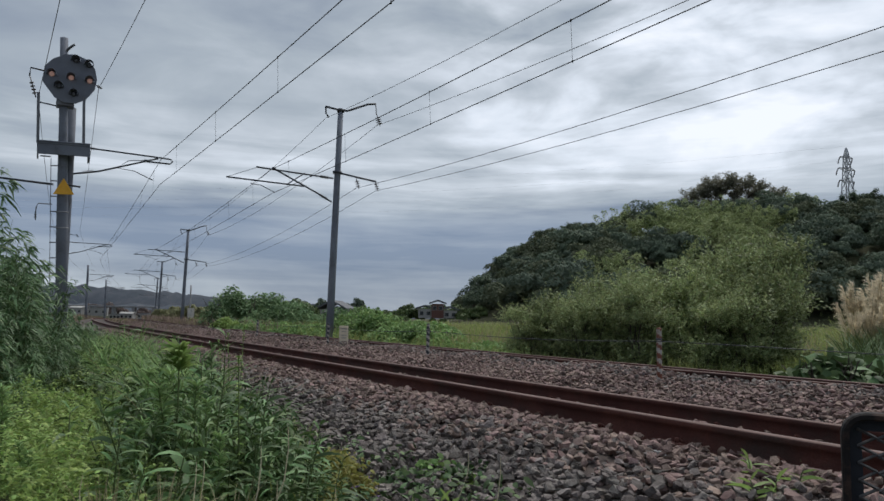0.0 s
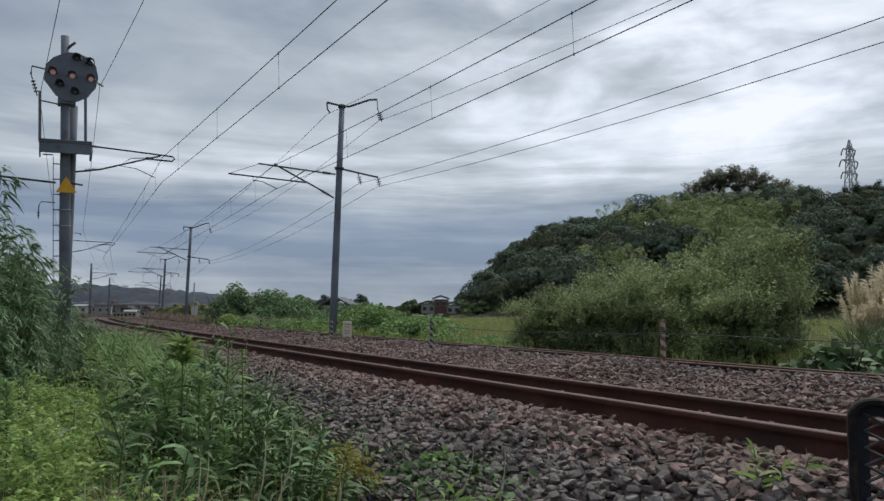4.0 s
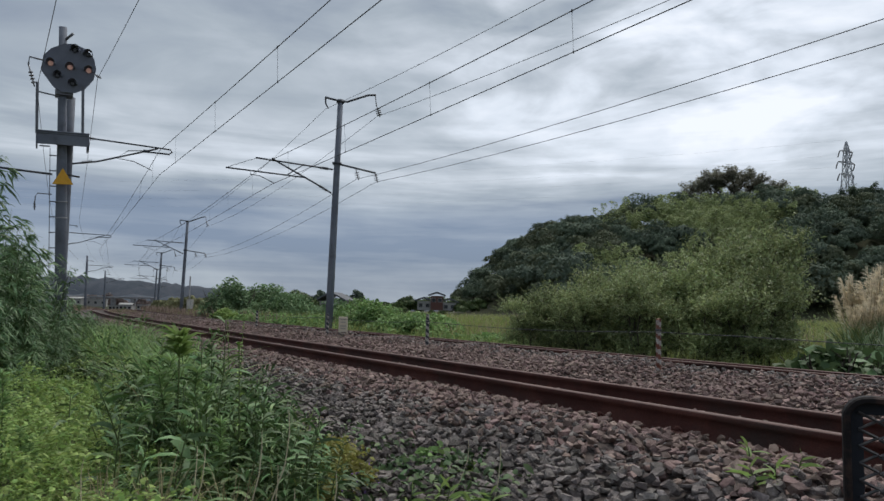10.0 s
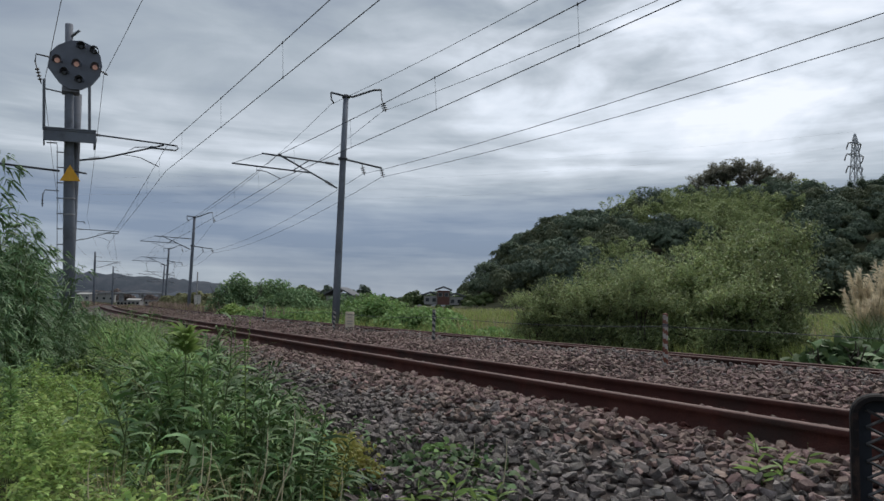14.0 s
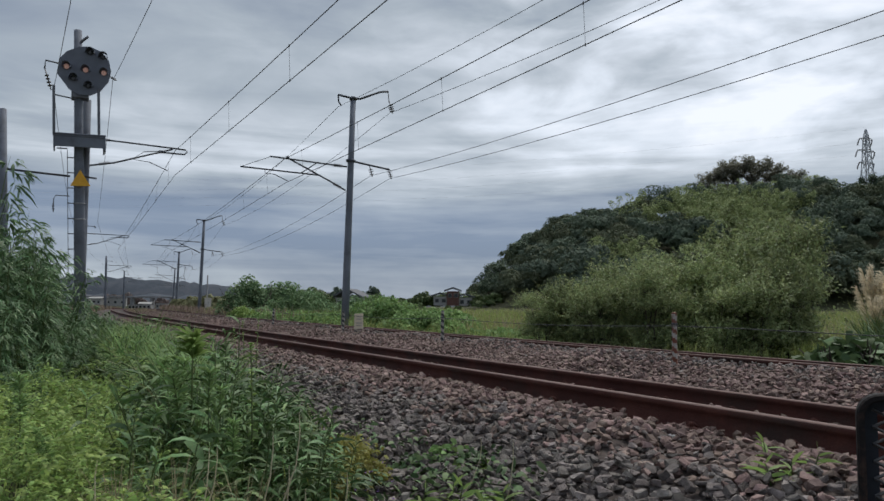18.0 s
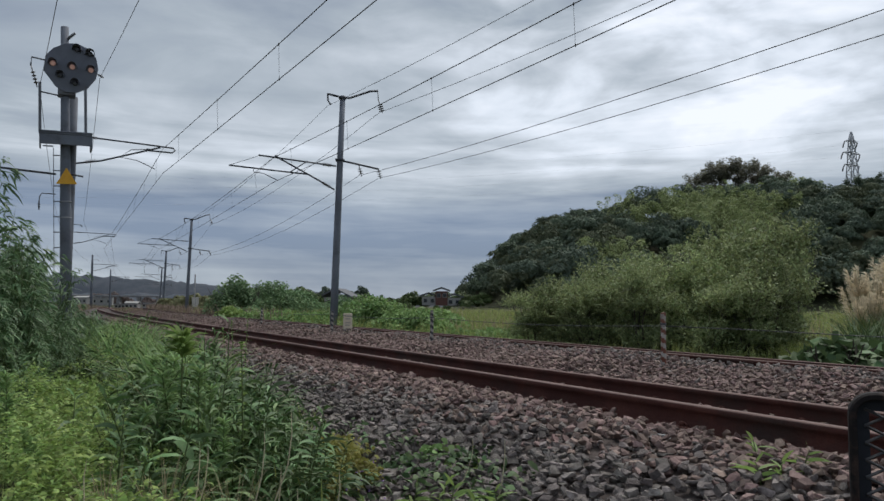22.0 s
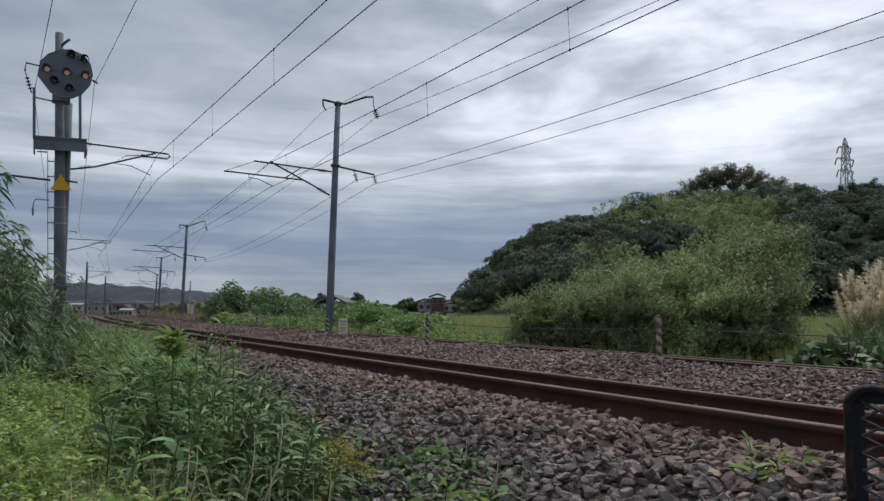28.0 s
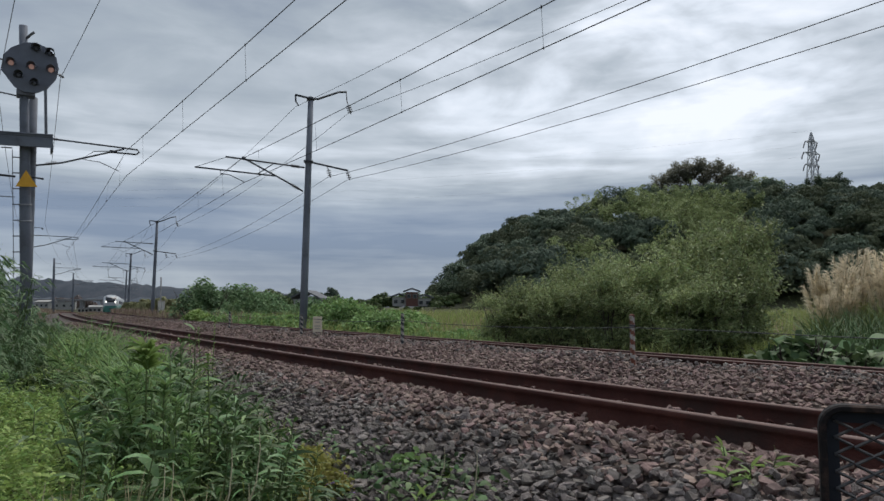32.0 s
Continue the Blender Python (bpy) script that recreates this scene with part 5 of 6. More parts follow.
            if shoulder(x, e) < -1.7 and e > 2.95:
                spots.append((x, e, scale * rng.uniform(0.6, 0.95), rng.uniform(0.85, 1.05)))
    for k in range(150):
        a, off = 4.0 + 20 * rng.random() ** 1.5, rng.uniform(-4.6, -1.75)
        p = on_line(a, off)
        if p.x / p.y > -0.32 or p.x / p.y < -0.60 or (p.x / p.y < -0.42 and p.y < 7.5):
            continue
        spots.append((p.x, p.y, rng.uniform(0.75, 1.15), rng.uniform(0.85, 1.1)))
    spread_copies(sasa, spots)
    # tall bamboo grass at the edge of the verge
    reed = [bamboo_clump(90 + k, h) for k, h in enumerate((1.9, 1.6, 2.2))]
    spots = []
    for t, d, scale in [(-0.63, 7.0, 1.12), (-0.66, 6.6, 1.1), (-0.60, 7.6, 1.0), (-0.565, 7.4, 0.88), (-0.545, 7.9, 0.85), (-0.59, 6.6, 0.8), (-0.62, 6.0, 0.78), (-0.57, 6.2, 0.66), (-0.545, 6.9, 0.72), (-0.53, 8.6, 0.85),
                        (-0.68, 7.6, 1.2), (-0.70, 6.8, 1.1), (-0.515, 9.2, 0.8), (-0.56, 8.6, 0.95), (-0.64, 8.2, 1.15), (-0.53, 7.3, 0.6), (-0.60, 5.4, 0.55), (-0.65, 5.6, 0.6), (-0.64, 7.3, 1.22), (-0.67, 7.2, 1.28), (-0.61, 7.2, 1.08), (-0.70, 7.6, 1.3), (-0.58, 7.0, 0.9), (-0.56, 7.8, 0.9), (-0.55, 6.4, 0.7), (-0.59, 5.9, 0.7), (-0.63, 6.4, 0.9), (-0.54, 7.6, 0.75), (-0.635, 6.2, 1.05), (-0.70, 6.9, 1.3), (-0.715, 6.5, 1.28), (-0.57, 6.8, 0.8), (-0.60, 6.3, 0.85), (-0.555, 7.1, 0.72)]:
        spots.append((t * d, d, scale * (0.80 if t > -0.615 else 0.94), rng.uniform(0.92, 1.05)))
    spread_copies(reed, spots)
    # long-bladed grass clumps
    tall = []
    for k in range(3):
        r = np.random.default_rng(120 + k)
        g = thing("tall_grass", "clump of long arching green grass blades", "grass", group="weeds beside the track")
        n = 70
        me = blades("blades", r.normal(0, 0.05, (n, 3)) * (1, 1, 0), r.normal(0, 1, (n, 3)), r.uniform(0.35, 0.8, n), r.uniform(0.008, 0.016, n), r.uniform(0.25, 1.0, n), r, 6)
        link("blades", me, LEAF_VINE, g)
        me = blades("dry_blades", r.normal(0, 0.06, (14, 3)) * (1, 1, 0), r.normal(0, 1, (14, 3)), r.uniform(0.3, 0.7, 14), r.uniform(0.005, 0.01, 14), r.uniform(0.3, 1.1, 14), r, 6)
        link("dry_blades", me, STRAW, g)
        tall.append(g)
    spots = []
    for k in range(150):
        d = rng.uniform(3.0, 13)
        x = d * rng.uniform(-0.52, -0.19)
        if shoulder(x, d) < -1.55 and (x / d > -0.42 or d > 7.5) and (x / d < -0.25 or d > 4.6):
            spots.append((x, d, rng.uniform(0.6, 1.05) * (1.25 if x / d < -0.34 and d > 4 else 1.0), rng.uniform(0.85, 1.15)))
    for k in range(30):
        p = on_line(rng.uniform(8, 26), rng.uniform(-2.3, -1.25))
        spots.append((p.x, p.y, rng.uniform(0.5, 0.9), 1.0))
    spread_copies(tall, spots)
    # single upright weeds
    tuft = whorl_plant(95, "lily_weed", "upright green weed with a dense leafy top", 0.76, 76, 0.20, 0.021, LEAF_TUFT, 1.0, 0.12, 0.45)
    tuft.matrix_basis = plant(tuft, -0.360 * 3.6, 3.6, 20, 1.17)
    skirt = whorl_plant(98, "leafy_weed", "bushy green weed with many narrow leaves", 0.62, 260, 0.13, 0.009, LEAF_VINE, 1.0, 0.75, 0.5)
    skirt.matrix_basis = plant(skirt, -0.366 * 3.65, 3.65, 0, 1.15)
    for t, d, sc in ((-0.345, 3.6, 1.0), (-0.39, 3.9, 1.05), (-0.325, 3.75, 0.85), (-0.43, 3.3, 0.8), (-0.30, 3.15, 0.75)):
        copy_thing(skirt, plant(skirt, t * d, d, 400 * t, sc))
    for k in range(34):
        p = on_line(3.5 + 20 * rng.random() ** 1.4, rng.uniform(-3.4, -1.8))
        if -0.6 < p.x / p.y < -0.27:
            copy_thing(skirt, plant(skirt, p.x, p.y, 50 * k, rng.uniform(0.6, 1.0)))
    golden = whorl_plant(96, "goldenrod_weed", "tall thin weed stem with pale green leaves", 0.80, 70, 0.05, 0.010, LEAF_LIME)
    golden.matrix_basis = plant(golden, -0.272 * 3.3, 3.3, 0, 1.08)
    for t, d, s, k in ((-0.29, 6.8, 0.9, 1), (-0.275, 7.0, 0.95, 1), (-0.30, 7.2, 0.8, 1), (-0.17, 3.7, 0.42, 1), (-0.15, 3.6, 0.36, 1), (-0.13, 3.75, 0.38, 1), (-0.19, 3.9, 0.42, 1)):
        copy_thing((tuft, golden)[k], plant(tuft, t * d, d, 360 * abs(t) * 7, s))
    ginger = [arching_leaf_plant(140 + k, "broadleaf_weed", "upright weed with broad pointed pale green leaves", 0.58, 10, 0.22, 0.032, 1, LEAF_BROAD, 0.5, "weed", 0.35) for k in range(2)]
    spread_copies(ginger, [(-0.412 * 2.8, 2.8, 1.0, 1.05), (-0.365 * 2.75, 2.75, 0.82, 0.9), (-0.388 * 2.7, 2.7, 0.8, 0.85), (-0.337 * 2.8, 2.8, 0.85, 0.9), (-0.436 * 2.75, 2.75, 0.75, 0.85), (-0.352 * 2.6, 2.6, 0.75, 0.85)])
    # pale dry tufts between them
    spot = np.concatenate([in_wedge(rng, 60, -0.47, -0.42, 2.6, 2.8), in_wedge(rng, 70, -0.40, -0.37, 2.6, 2.8), in_wedge(rng, 50, -0.30, -0.27, 2.6, 2.8)])
    base = np.concatenate([spot, ground_height(spot[:, 0], spot[:, 1])[:, None]], 1)
    me = blades("dry_tufts", base, rng.normal(0, 1, (len(base), 3)), rng.uniform(0.36, 0.56, len(base)), 0.006, rng.uniform(0.1, 0.7, len(base)), rng, 5)
    tagged(link("dry_tufts", me, STRAW), "pale dry grass tufts among the weeds", "grass", kind="stuff")
    # broad-leaved seedlings on the ballast shoulder
    lily = arching_leaf_plant(97, "broadleaf_seedling", "small bright green seedling with broad pointed leaves in ballast", 0.22, 7, 0.15, 0.022, 1, LEAF_TUFT, 0.3, "weed", 0.4)
    rows = [(0.44, 3.25, 0.8), (0.43, 2.95, 0.8), (0.465, 2.9, 0.8), (0.515, 3.0, 0.75), (0.03, 3.2, 0.9), (0.055, 3.05, 0.85), (0.07, 3.15, 0.8), (0.0, 3.3, 0.8), (-0.03, 3.25, 0.8), (0.09, 2.95, 0.7), (-0.10, 3.3, 0.7)]
    for i, (t, d, s) in enumerate(rows):
        m = plant(lily, t * d, d, 75 * i, s, 0.02)
        if i < len(rows) - 1:
            copy_thing(lily, m)
        else:
            lily.matrix_basis = m
    # low creeping weed and tiny flowers at the foot of the ballast
    n = 3600
    spot = np.concatenate([in_wedge(rng, n // 3, -0.22, 0.13, 2.9, 3.9), in_wedge(rng, n // 2, -0.22, -0.02, 2.9, 4.8)])
    spot = spot[(shoulder(spot[:, 0], spot[:, 1]) < -1.2) & (np.sin(spot[:, 0] * 7) + np.sin(spot[:, 1] * 9 + 1) > rng.uniform(-0.9, 0.9, len(spot)))]
    base = np.concatenate([spot, (ground_height(spot[:, 0], spot[:, 1]) + rng.uniform(0.05, 0.16, len(spot)))[:, None]], 1)
    me = leaves("creeping_weed", base, rng.normal(0, 1, (len(base), 3)) * (1, 1, 0.3), rng.uniform(0.03, 0.075, len(base)), rng.uniform(0.016, 0.036, len(base)), 0.25, LEAF_ROUND, rng)
    tagged(link("creeping_weed", me, LEAF_CREEP_SHADE), "low dark green creeping weeds over the ballast edge", "weeds", kind="stuff")
    n = 14
    spot = in_wedge(rng, n, -0.15, -0.07, 3.2, 3.7)
    base = np.concatenate([spot, (ground_height(spot[:, 0], spot[:, 1]) + rng.uniform(0.12, 0.2, n))[:, None]], 1)
    me = leaves("tiny_flowers", np.repeat(base, 5, 0), rng.normal(0, 1, (n * 5, 3)), 0.008, 0.006, 0.0, LEAF_ROUND, rng)
    tagged(link("tiny_flowers", me, FLOWER), "tiny purple flowers among the weeds", "flowers", kind="stuff")
    # leaves and stems that fill the foot of the weeds, coloured dark as shade
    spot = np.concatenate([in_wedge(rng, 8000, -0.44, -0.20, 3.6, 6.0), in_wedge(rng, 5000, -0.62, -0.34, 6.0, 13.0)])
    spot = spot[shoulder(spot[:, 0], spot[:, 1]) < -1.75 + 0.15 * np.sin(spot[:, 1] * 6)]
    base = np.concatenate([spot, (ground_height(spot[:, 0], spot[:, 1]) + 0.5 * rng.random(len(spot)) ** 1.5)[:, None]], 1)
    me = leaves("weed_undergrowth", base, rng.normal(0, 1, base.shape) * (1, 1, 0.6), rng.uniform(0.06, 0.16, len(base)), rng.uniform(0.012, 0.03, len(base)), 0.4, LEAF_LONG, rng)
    tagged(link("weed_undergrowth", me, LEAF_CREEP_SHADE), "leafy filling at the foot of the weeds, coloured dark green as painted shade", "weeds", kind="stuff")
    # leafy creepers on the ballast shoulder
    for k, (t, d, r, leaf, material) in enumerate(((-0.055, 4.0, 0.17, 0.055, LEAF_CREEP_SHADE), (-0.015, 3.95, 0.2, 0.06, LEAF_KUDZU), (0.02, 4.0, 0.2, 0.06, LEAF_VINE), (0.055, 3.85, 0.18, 0.05, LEAF_CREEP_SHADE), (-0.085, 3.9, 0.16, 0.05, LEAF_KUDZU), (0.035, 3.75, 0.15, 0.06, LEAF_TUFT))):
        leafy_mound("creeper_patch", "low broad-leaved green creeper spreading over the ballast", (t * d, d), (r, r * 0.8, r * 0.6), 190, leaf, material, 290 + k, "leaf clumps")
    # bent dry stalks: foot, distance, reach sideways, height
    for x, y, reach, h in ((-0.80, 2.42, 0.17, 0.70), (-0.79, 2.5, 0.10, 0.62), (-0.66, 2.42, 0.07, 0.52), (-0.58, 2.42, 0.14, 0.50), (-0.57, 2.35, 0.06, 0.46), (-0.98, 2.45, -0.14, 0.52), (-1.02, 2.6, 0.10, 0.55), (-0.93, 2.5, 0.05, 0.56), (-0.02, 3.3, 0.10, 0.36), (0.24, 3.2, 0.03, 0.34)):
        z = float(ground_height(np.array([x]), np.array([y]))[0])
        bm = bmesh.new()
        tube(bm, [(x + 1.7 * reach * (1.9 * f - 0.9 * f ** 2.5), y + 0.04 * f, z + h * f) for f in (0, 0.25, 0.5, 0.75, 0.9, 1.0)], [0.0036, 0.0034, 0.003, 0.0026, 0.002, 0.001], 5)
        tagged(part("dry_stalk", bm, DRY_STALK), "bent dry straw-coloured stalk among weeds", "stalk", "dry stalks")


# ---- the far verge, meadow and vines ----
def build_far_verge():
    rng = np.random.default_rng(81)
    # kudzu-like thickets: direction, distance, half sizes
    rows = [(-0.295, 44, 1.5, 1.8, 2.95), (-0.268, 45, 1.8, 1.8, 2.95), (-0.24, 46, 1.9, 2.0, 2.7), (-0.21, 47, 2.2, 2.0, 2.3), (-0.165, 49, 2.6, 2.2, 1.8), (-0.12, 50, 2.2, 2.0, 1.4), (-0.105, 33, 1.9, 1.6, 1.95), (-0.085, 29, 1.5, 1.3, 1.6), (-0.055, 27, 1.4, 1.2, 1.3),
            (-0.03, 25.5, 1.2, 1.1, 0.95), (-0.14, 34, 1.5, 1.4, 0.85), (-0.19, 31, 1.7, 1.4, 0.75), (-0.235, 34, 1.9, 1.5, 0.85), (-0.02, 33, 1.8, 1.4, 1.1), (-0.28, 37.5, 1.4, 1.2, 0.8), (0.0, 30, 1.3, 1.2, 0.75)]
    for k, (t, d, rx, ry, rz) in enumerate(rows):
        leafy_mound("vine_thicket", "green thicket overgrown with broad-leaved vines", (t * d, d), (rx, ry, rz), int(2200 + 900 * rx), 0.15 if d < 36 else 0.19, LEAF_VINE if d < 36 else LEAF_KUDZU, 200 + k)
    for k, (t, d, rx, ry, rz) in enumerate(((0.545, 11.2, 0.6, 0.5, 0.75), (0.59, 11.3, 0.7, 0.6, 0.85), (0.635, 11.0, 0.7, 0.6, 0.8), (0.10, 19.5, 1.2, 0.8, 0.5), (0.06, 21.5, 1.3, 0.8, 0.55), (0.135, 17.0, 0.9, 0.6, 0.42))):
        leafy_mound("butterbur_clump" if t > 0.5 else "vine_thicket", "clump of large round dark green leaves beside the track" if t > 0.5 else "low green thicket of broad-leaved vines", (t * d, d), (rx, ry, rz), 150 if t > 0.5 else 1500, 0.30 if t > 0.5 else 0.15, LEAF_BUTTERBUR if t > 0.5 else LEAF_VINE, 240 + k, "leaf clumps")
    leafy_mound("fern_clump", "bright yellow-green ferny clump beside the ballast", (-0.297 * 34, 34), (0.75, 0.6, 0.85), 1500, 0.14, LEAF_TUFT, 260, "leaf clumps")
    for k, (t, d, r) in enumerate(((-0.147, 4.0, 0.25), (-0.168, 3.9, 0.24), (-0.185, 3.75, 0.22), (-0.155, 3.65, 0.2), (-0.125, 3.8, 0.18), (-0.175, 3.5, 0.2))):
        leafy_mound("yellow_weed", "small yellow-green weed growing in the ballast shoulder", (t * d, d), (r, r, r * 1.2), 1100, 0.034, LEAF_YELLOW, 270 + k, "leaf clumps")
    # meadow
    n = 30000
    spot = in_wedge(rng, n, -0.35, 0.80, 12, 75, 1.5)
    s = shoulder(spot[:, 0], spot[:, 1])
    spot = spot[s > 6.3 + 0.3 * np.sin(spot[:, 1])]
    d = spot[:, 1]
    base = np.concatenate([spot, ground_height(spot[:, 0], spot[:, 1])[:, None]], 1)
    h = rng.uniform(0.35, 0.8, len(d)) * np.clip(d / 26, 0.75, 1.4)
    me = blades("meadow", base, rng.normal(0, 1, (len(d), 3)), h, 0.010 * np.clip(d / 12, 1, 5), rng.uniform(0.1, 0.6, len(d)), rng, 3)
    tagged(link("meadow", me, GRASS), "overgrown yellow-green meadow grass beyond the track", "grass", kind="stuff")
    spot = in_wedge(rng, 2600, 0.485, 0.62, 12.3, 14.6)
    base = np.concatenate([spot, ground_height(spot[:, 0], spot[:, 1])[:, None]], 1)
    me = blades("verge_tussocks", base, rng.normal(0, 1, (2600, 3)), rng.uniform(0.35, 0.75, 2600), 0.014, rng.uniform(0.2, 0.8, 2600), rng)
    tagged(link("verge_tussocks", me, GRASS), "bright yellow-green grass between shrubs and pampas", "grass", kind="stuff")
    spot = in_wedge(rng, 800, 0.575, 0.70, 12.0, 15.5)
    base = np.concatenate([spot, ground_height(spot[:, 0], spot[:, 1])[:, None]], 1)
    me = blades("reeds", base, rng.normal(0, 1, (800, 3)), rng.uniform(0.5, 1.5, 800), 0.022, rng.uniform(0.2, 1.0, 800), rng)
    tagged(link("reeds", me, LEAF_BUTTERBUR), "dark green reeds in front of the pampas grass", "grass", kind="stuff")
    n = 7500
    spot = in_wedge(rng, n, -0.33, 0.75, 22, 90, 1.0)
    spot = spot[shoulder(spot[:, 0], spot[:, 1]) > 9]
    base = np.concatenate([spot, ground_height(spot[:, 0], spot[:, 1])[:, None]], 1)
    n = len(base)
    me = blades("dry_meadow", base, rng.normal(0, 1, (n, 3)), rng.uniform(0.5, 0.95, n), 0.04, rng.uniform(0.1, 0.5, n), rng, 3)
    tagged(link("dry_meadow", me, STRAW), "pale dry grass at the back of the meadow", "grass", kind="stuff")
    # dry weeds between and along the tracks far off
    n = 15000
    a, s = rng.uniform(30, 150, n), np.where(rng.random(n) < 0.55, rng.uniform(5.4, 12, n), np.where(rng.random(n) < 0.75, rng.uniform(-9, -1.4, n), rng.uniform(1.5, 3.5, n)))
    base = np.array([on_line(p, q, bed_height(q)) for p, q in zip(a, s)])
    me = blades("dry_trackside_grass", base, rng.normal(0, 1, (n, 3)), np.where((s > 1) & (s < 4), 0.15, rng.uniform(0.3, 0.95, n)), 0.035 + 0.05 * (a > 60), rng.uniform(0.1, 0.5, n), rng, 3)
    tagged(link("dry_trackside_grass", me, DRY_BROWN), "brown dry grass along the distant trackside", "grass", kind="stuff")
    # brown and olive weeds over the fields and cess at the far end of the curve
    for name, material, n, label in (("dry_weeds", DRY_BROWN, 24000, "reddish-brown dry weeds round the far tracks"), ("pale_weeds", STRAW, 3500, "straw-coloured dry grass near the distant buildings"), ("olive_weeds", LEAF_SCRUB, 9000, "dull olive weeds round the far tracks")):
        spot = np.concatenate([in_wedge(rng, n // 2, -0.57, -0.31, 44, 110, 1.2), in_wedge(rng, n // 2, -0.58, -0.36, 85, 185)])
        a, s = to_line(spot[:, 0], spot[:, 1])
        edge = 5.4 + 1.2 * rng.random(len(s)) ** 2
        spot = spot[((s < -1.6) | ((s > 1.5) & (s < 3.2)) | (s > edge)) & ((s > edge) | (a > 60))]
        base = np.concatenate([spot, ground_height(spot[:, 0], spot[:, 1])[:, None]], 1)
        n = len(base)
        s = shoulder(base[:, 0], base[:, 1])
        me = blades(name, base, rng.normal(0, 1, (n, 3)), np.where((s > 1) & (s < 4), 0.22, rng.uniform(0.2, 0.62, n)), rng.uniform(0.05, 0.13, n), rng.uniform(0.1, 0.6, n), rng, 3)
        tagged(link(name, me, material), label, "grass", kind="stuff")
    # pampas grass
    kinds = []
    for k in range(2):
        r = np.random.default_rng(300 + k)
        p = thing("pampas_grass", "pampas grass clump with pale tan feathery plumes", "grass", group="pampas grass")
        n = 420
        me = blades("blades", r.normal(0, 0.16, (n, 3)) * (1, 1, 0), r.normal(0, 1, (n, 3)), r.uniform(0.8, 1.7, n), 0.018, r.uniform(0.3, 0.9, n), r)
        link("blades", me, GRASS, p)
        for j in range(34):
            w, o = r.uniform(0, 6.28), r.uniform(0.1, 0.5)
            top = Vector((math.cos(w) * o, math.sin(w) * o, r.uniform(1.5, 2.15)))
            bm = bmesh.new()
            tube(bm, [(0, 0, 0), top * 0.6, top], 0.006, 4, caps=False)
            stalk = part("stalk", bm, STRAW, p)
            m = 80
            f = r.random(m)
            b = np.array(top)[None] * (0.72 + 0.28 * f[:, None])
            wy = np.array([math.cos(w), math.sin(w), 1.2]) + r.normal(0, 0.45, (m, 3))
            link("plume", leaves("plume", b, wy, r.uniform(0.12, 0.26, m), 0.014, 0.35, LEAF_LONG, r), PLUME, stalk)
        kinds.append(p)
    spread_copies(kinds, [(10.15, 16.9, 0.8, 0.9), (10.5, 17.0, 0.92, 0.95), (11.1, 17.4, 1.08, 1.0), (11.5, 16.6, 1.0, 1.0), (12.2, 17.4, 1.15, 1.05), (10.9, 18.2, 1.05, 1.0), (11.7, 18.3, 1.2, 1.05)])


build_ground_cover()
build_weeds()
build_far_verge()


# ---- posts, signs and boxes along the line ----
def build_posts():
    post_white = surface("post_white", [(0.34, 0.32, 0.29), (0.44, 0.42, 0.39)], 0.7, 0, 8, 0.1, 40, stain=((0.25, 0.2, 0.16), 6))
    for k, (a, top, dark) in enumerate(((5.51, 0.95, RED), (10.72, 0.92, BLACK), (15.43, 0.86, BLACK), (21.34, 0.88, BLACK))):
        foot = on_line(a, 2.9, 0.27)
        h = top - foot.z
        post = thing("striped_post", "short white post with spiral red-brown stripes in ballast" if dark is RED else "short white post with spiral black stripes in ballast", "post", Matrix.Translation(foot), "striped posts between the tracks")
        bm = bmesh.new()
        sides, rows = 12, 36
        ring = [[bm.verts.new((0.029 * math.cos(w), 0.029 * math.sin(w), h * j / rows)) for w in (2 * math.pi * i / sides for i in range(sides))] for j in range(rows + 1)]
        for j in range(rows):
            for i in range(sides):
                f = bm.faces.new((ring[j][i], ring[j][(i + 1) % sides], ring[j + 1][(i + 1) % sides], ring[j + 1][i]))
                f.smooth = True
                f.material_index = 1 if ((j / rows * h / 0.105 + i / sides) % 1.0) < 0.5 else 0
        bm.faces.new(ring[-1])
        shaft = part("shaft", bm, post_white, post)
        shaft.data.materials.append(dark)
        bm = bmesh.new()
        tube(bm, [(0, 0, h), (0, 0, h + 0.012), (0, 0, h + 0.02)], [0.031, 0.028, 0.01], 12)
        part("cap", bm, dark, post)
        bm = bmesh.new()
        disc(bm, (0, 0, h * 0.84), (0, 0, 1), 0.034, 0.02, 10)
        part("rope_clip", bm, DARK_STEEL, post)
    bm = bmesh.new()
    pts = []
    for a0, a1 in zip((-3.0, 5.51, 10.72, 15.43), (5.51, 10.72, 15.43, 21.34)):
        for k in range(8):
            f = k / 8
            pts.append(on_line(a0 + (a1 - a0) * f, 2.86, 0.83 - 0.05 * 4 * f * (1 - f) - 0.002 * a0))
    tube(bm, pts, 0.0042, 5)
    tagged(part("cable", bm, BLACK), "thin black cable strung between striped posts", "cable")
    # white marker board with weathered writing
    foot = on_line(15.46, 3.3, 0.33)
    turn = Matrix.Translation(foot) @ pose(0, 0, 0, 0, 0, 8)
    board = thing("marker_board", "small weathered white trackside marker board with faded writing", "sign", turn)
    bm = bmesh.new()
    block(bm, (0.21, 0.035, 0.46), (0, 0, 0.26), bevel=0.006)
    part("plate", bm, surface("cream_board", [(0.62, 0.53, 0.40), (0.78, 0.68, 0.53)], 0.8, 0, 6, 0.1, 40), board)
    grey = surface("faded_ink", [(0.42, 0.37, 0.30), (0.48, 0.43, 0.36)], 0.8, 0, 8, 0, 40)
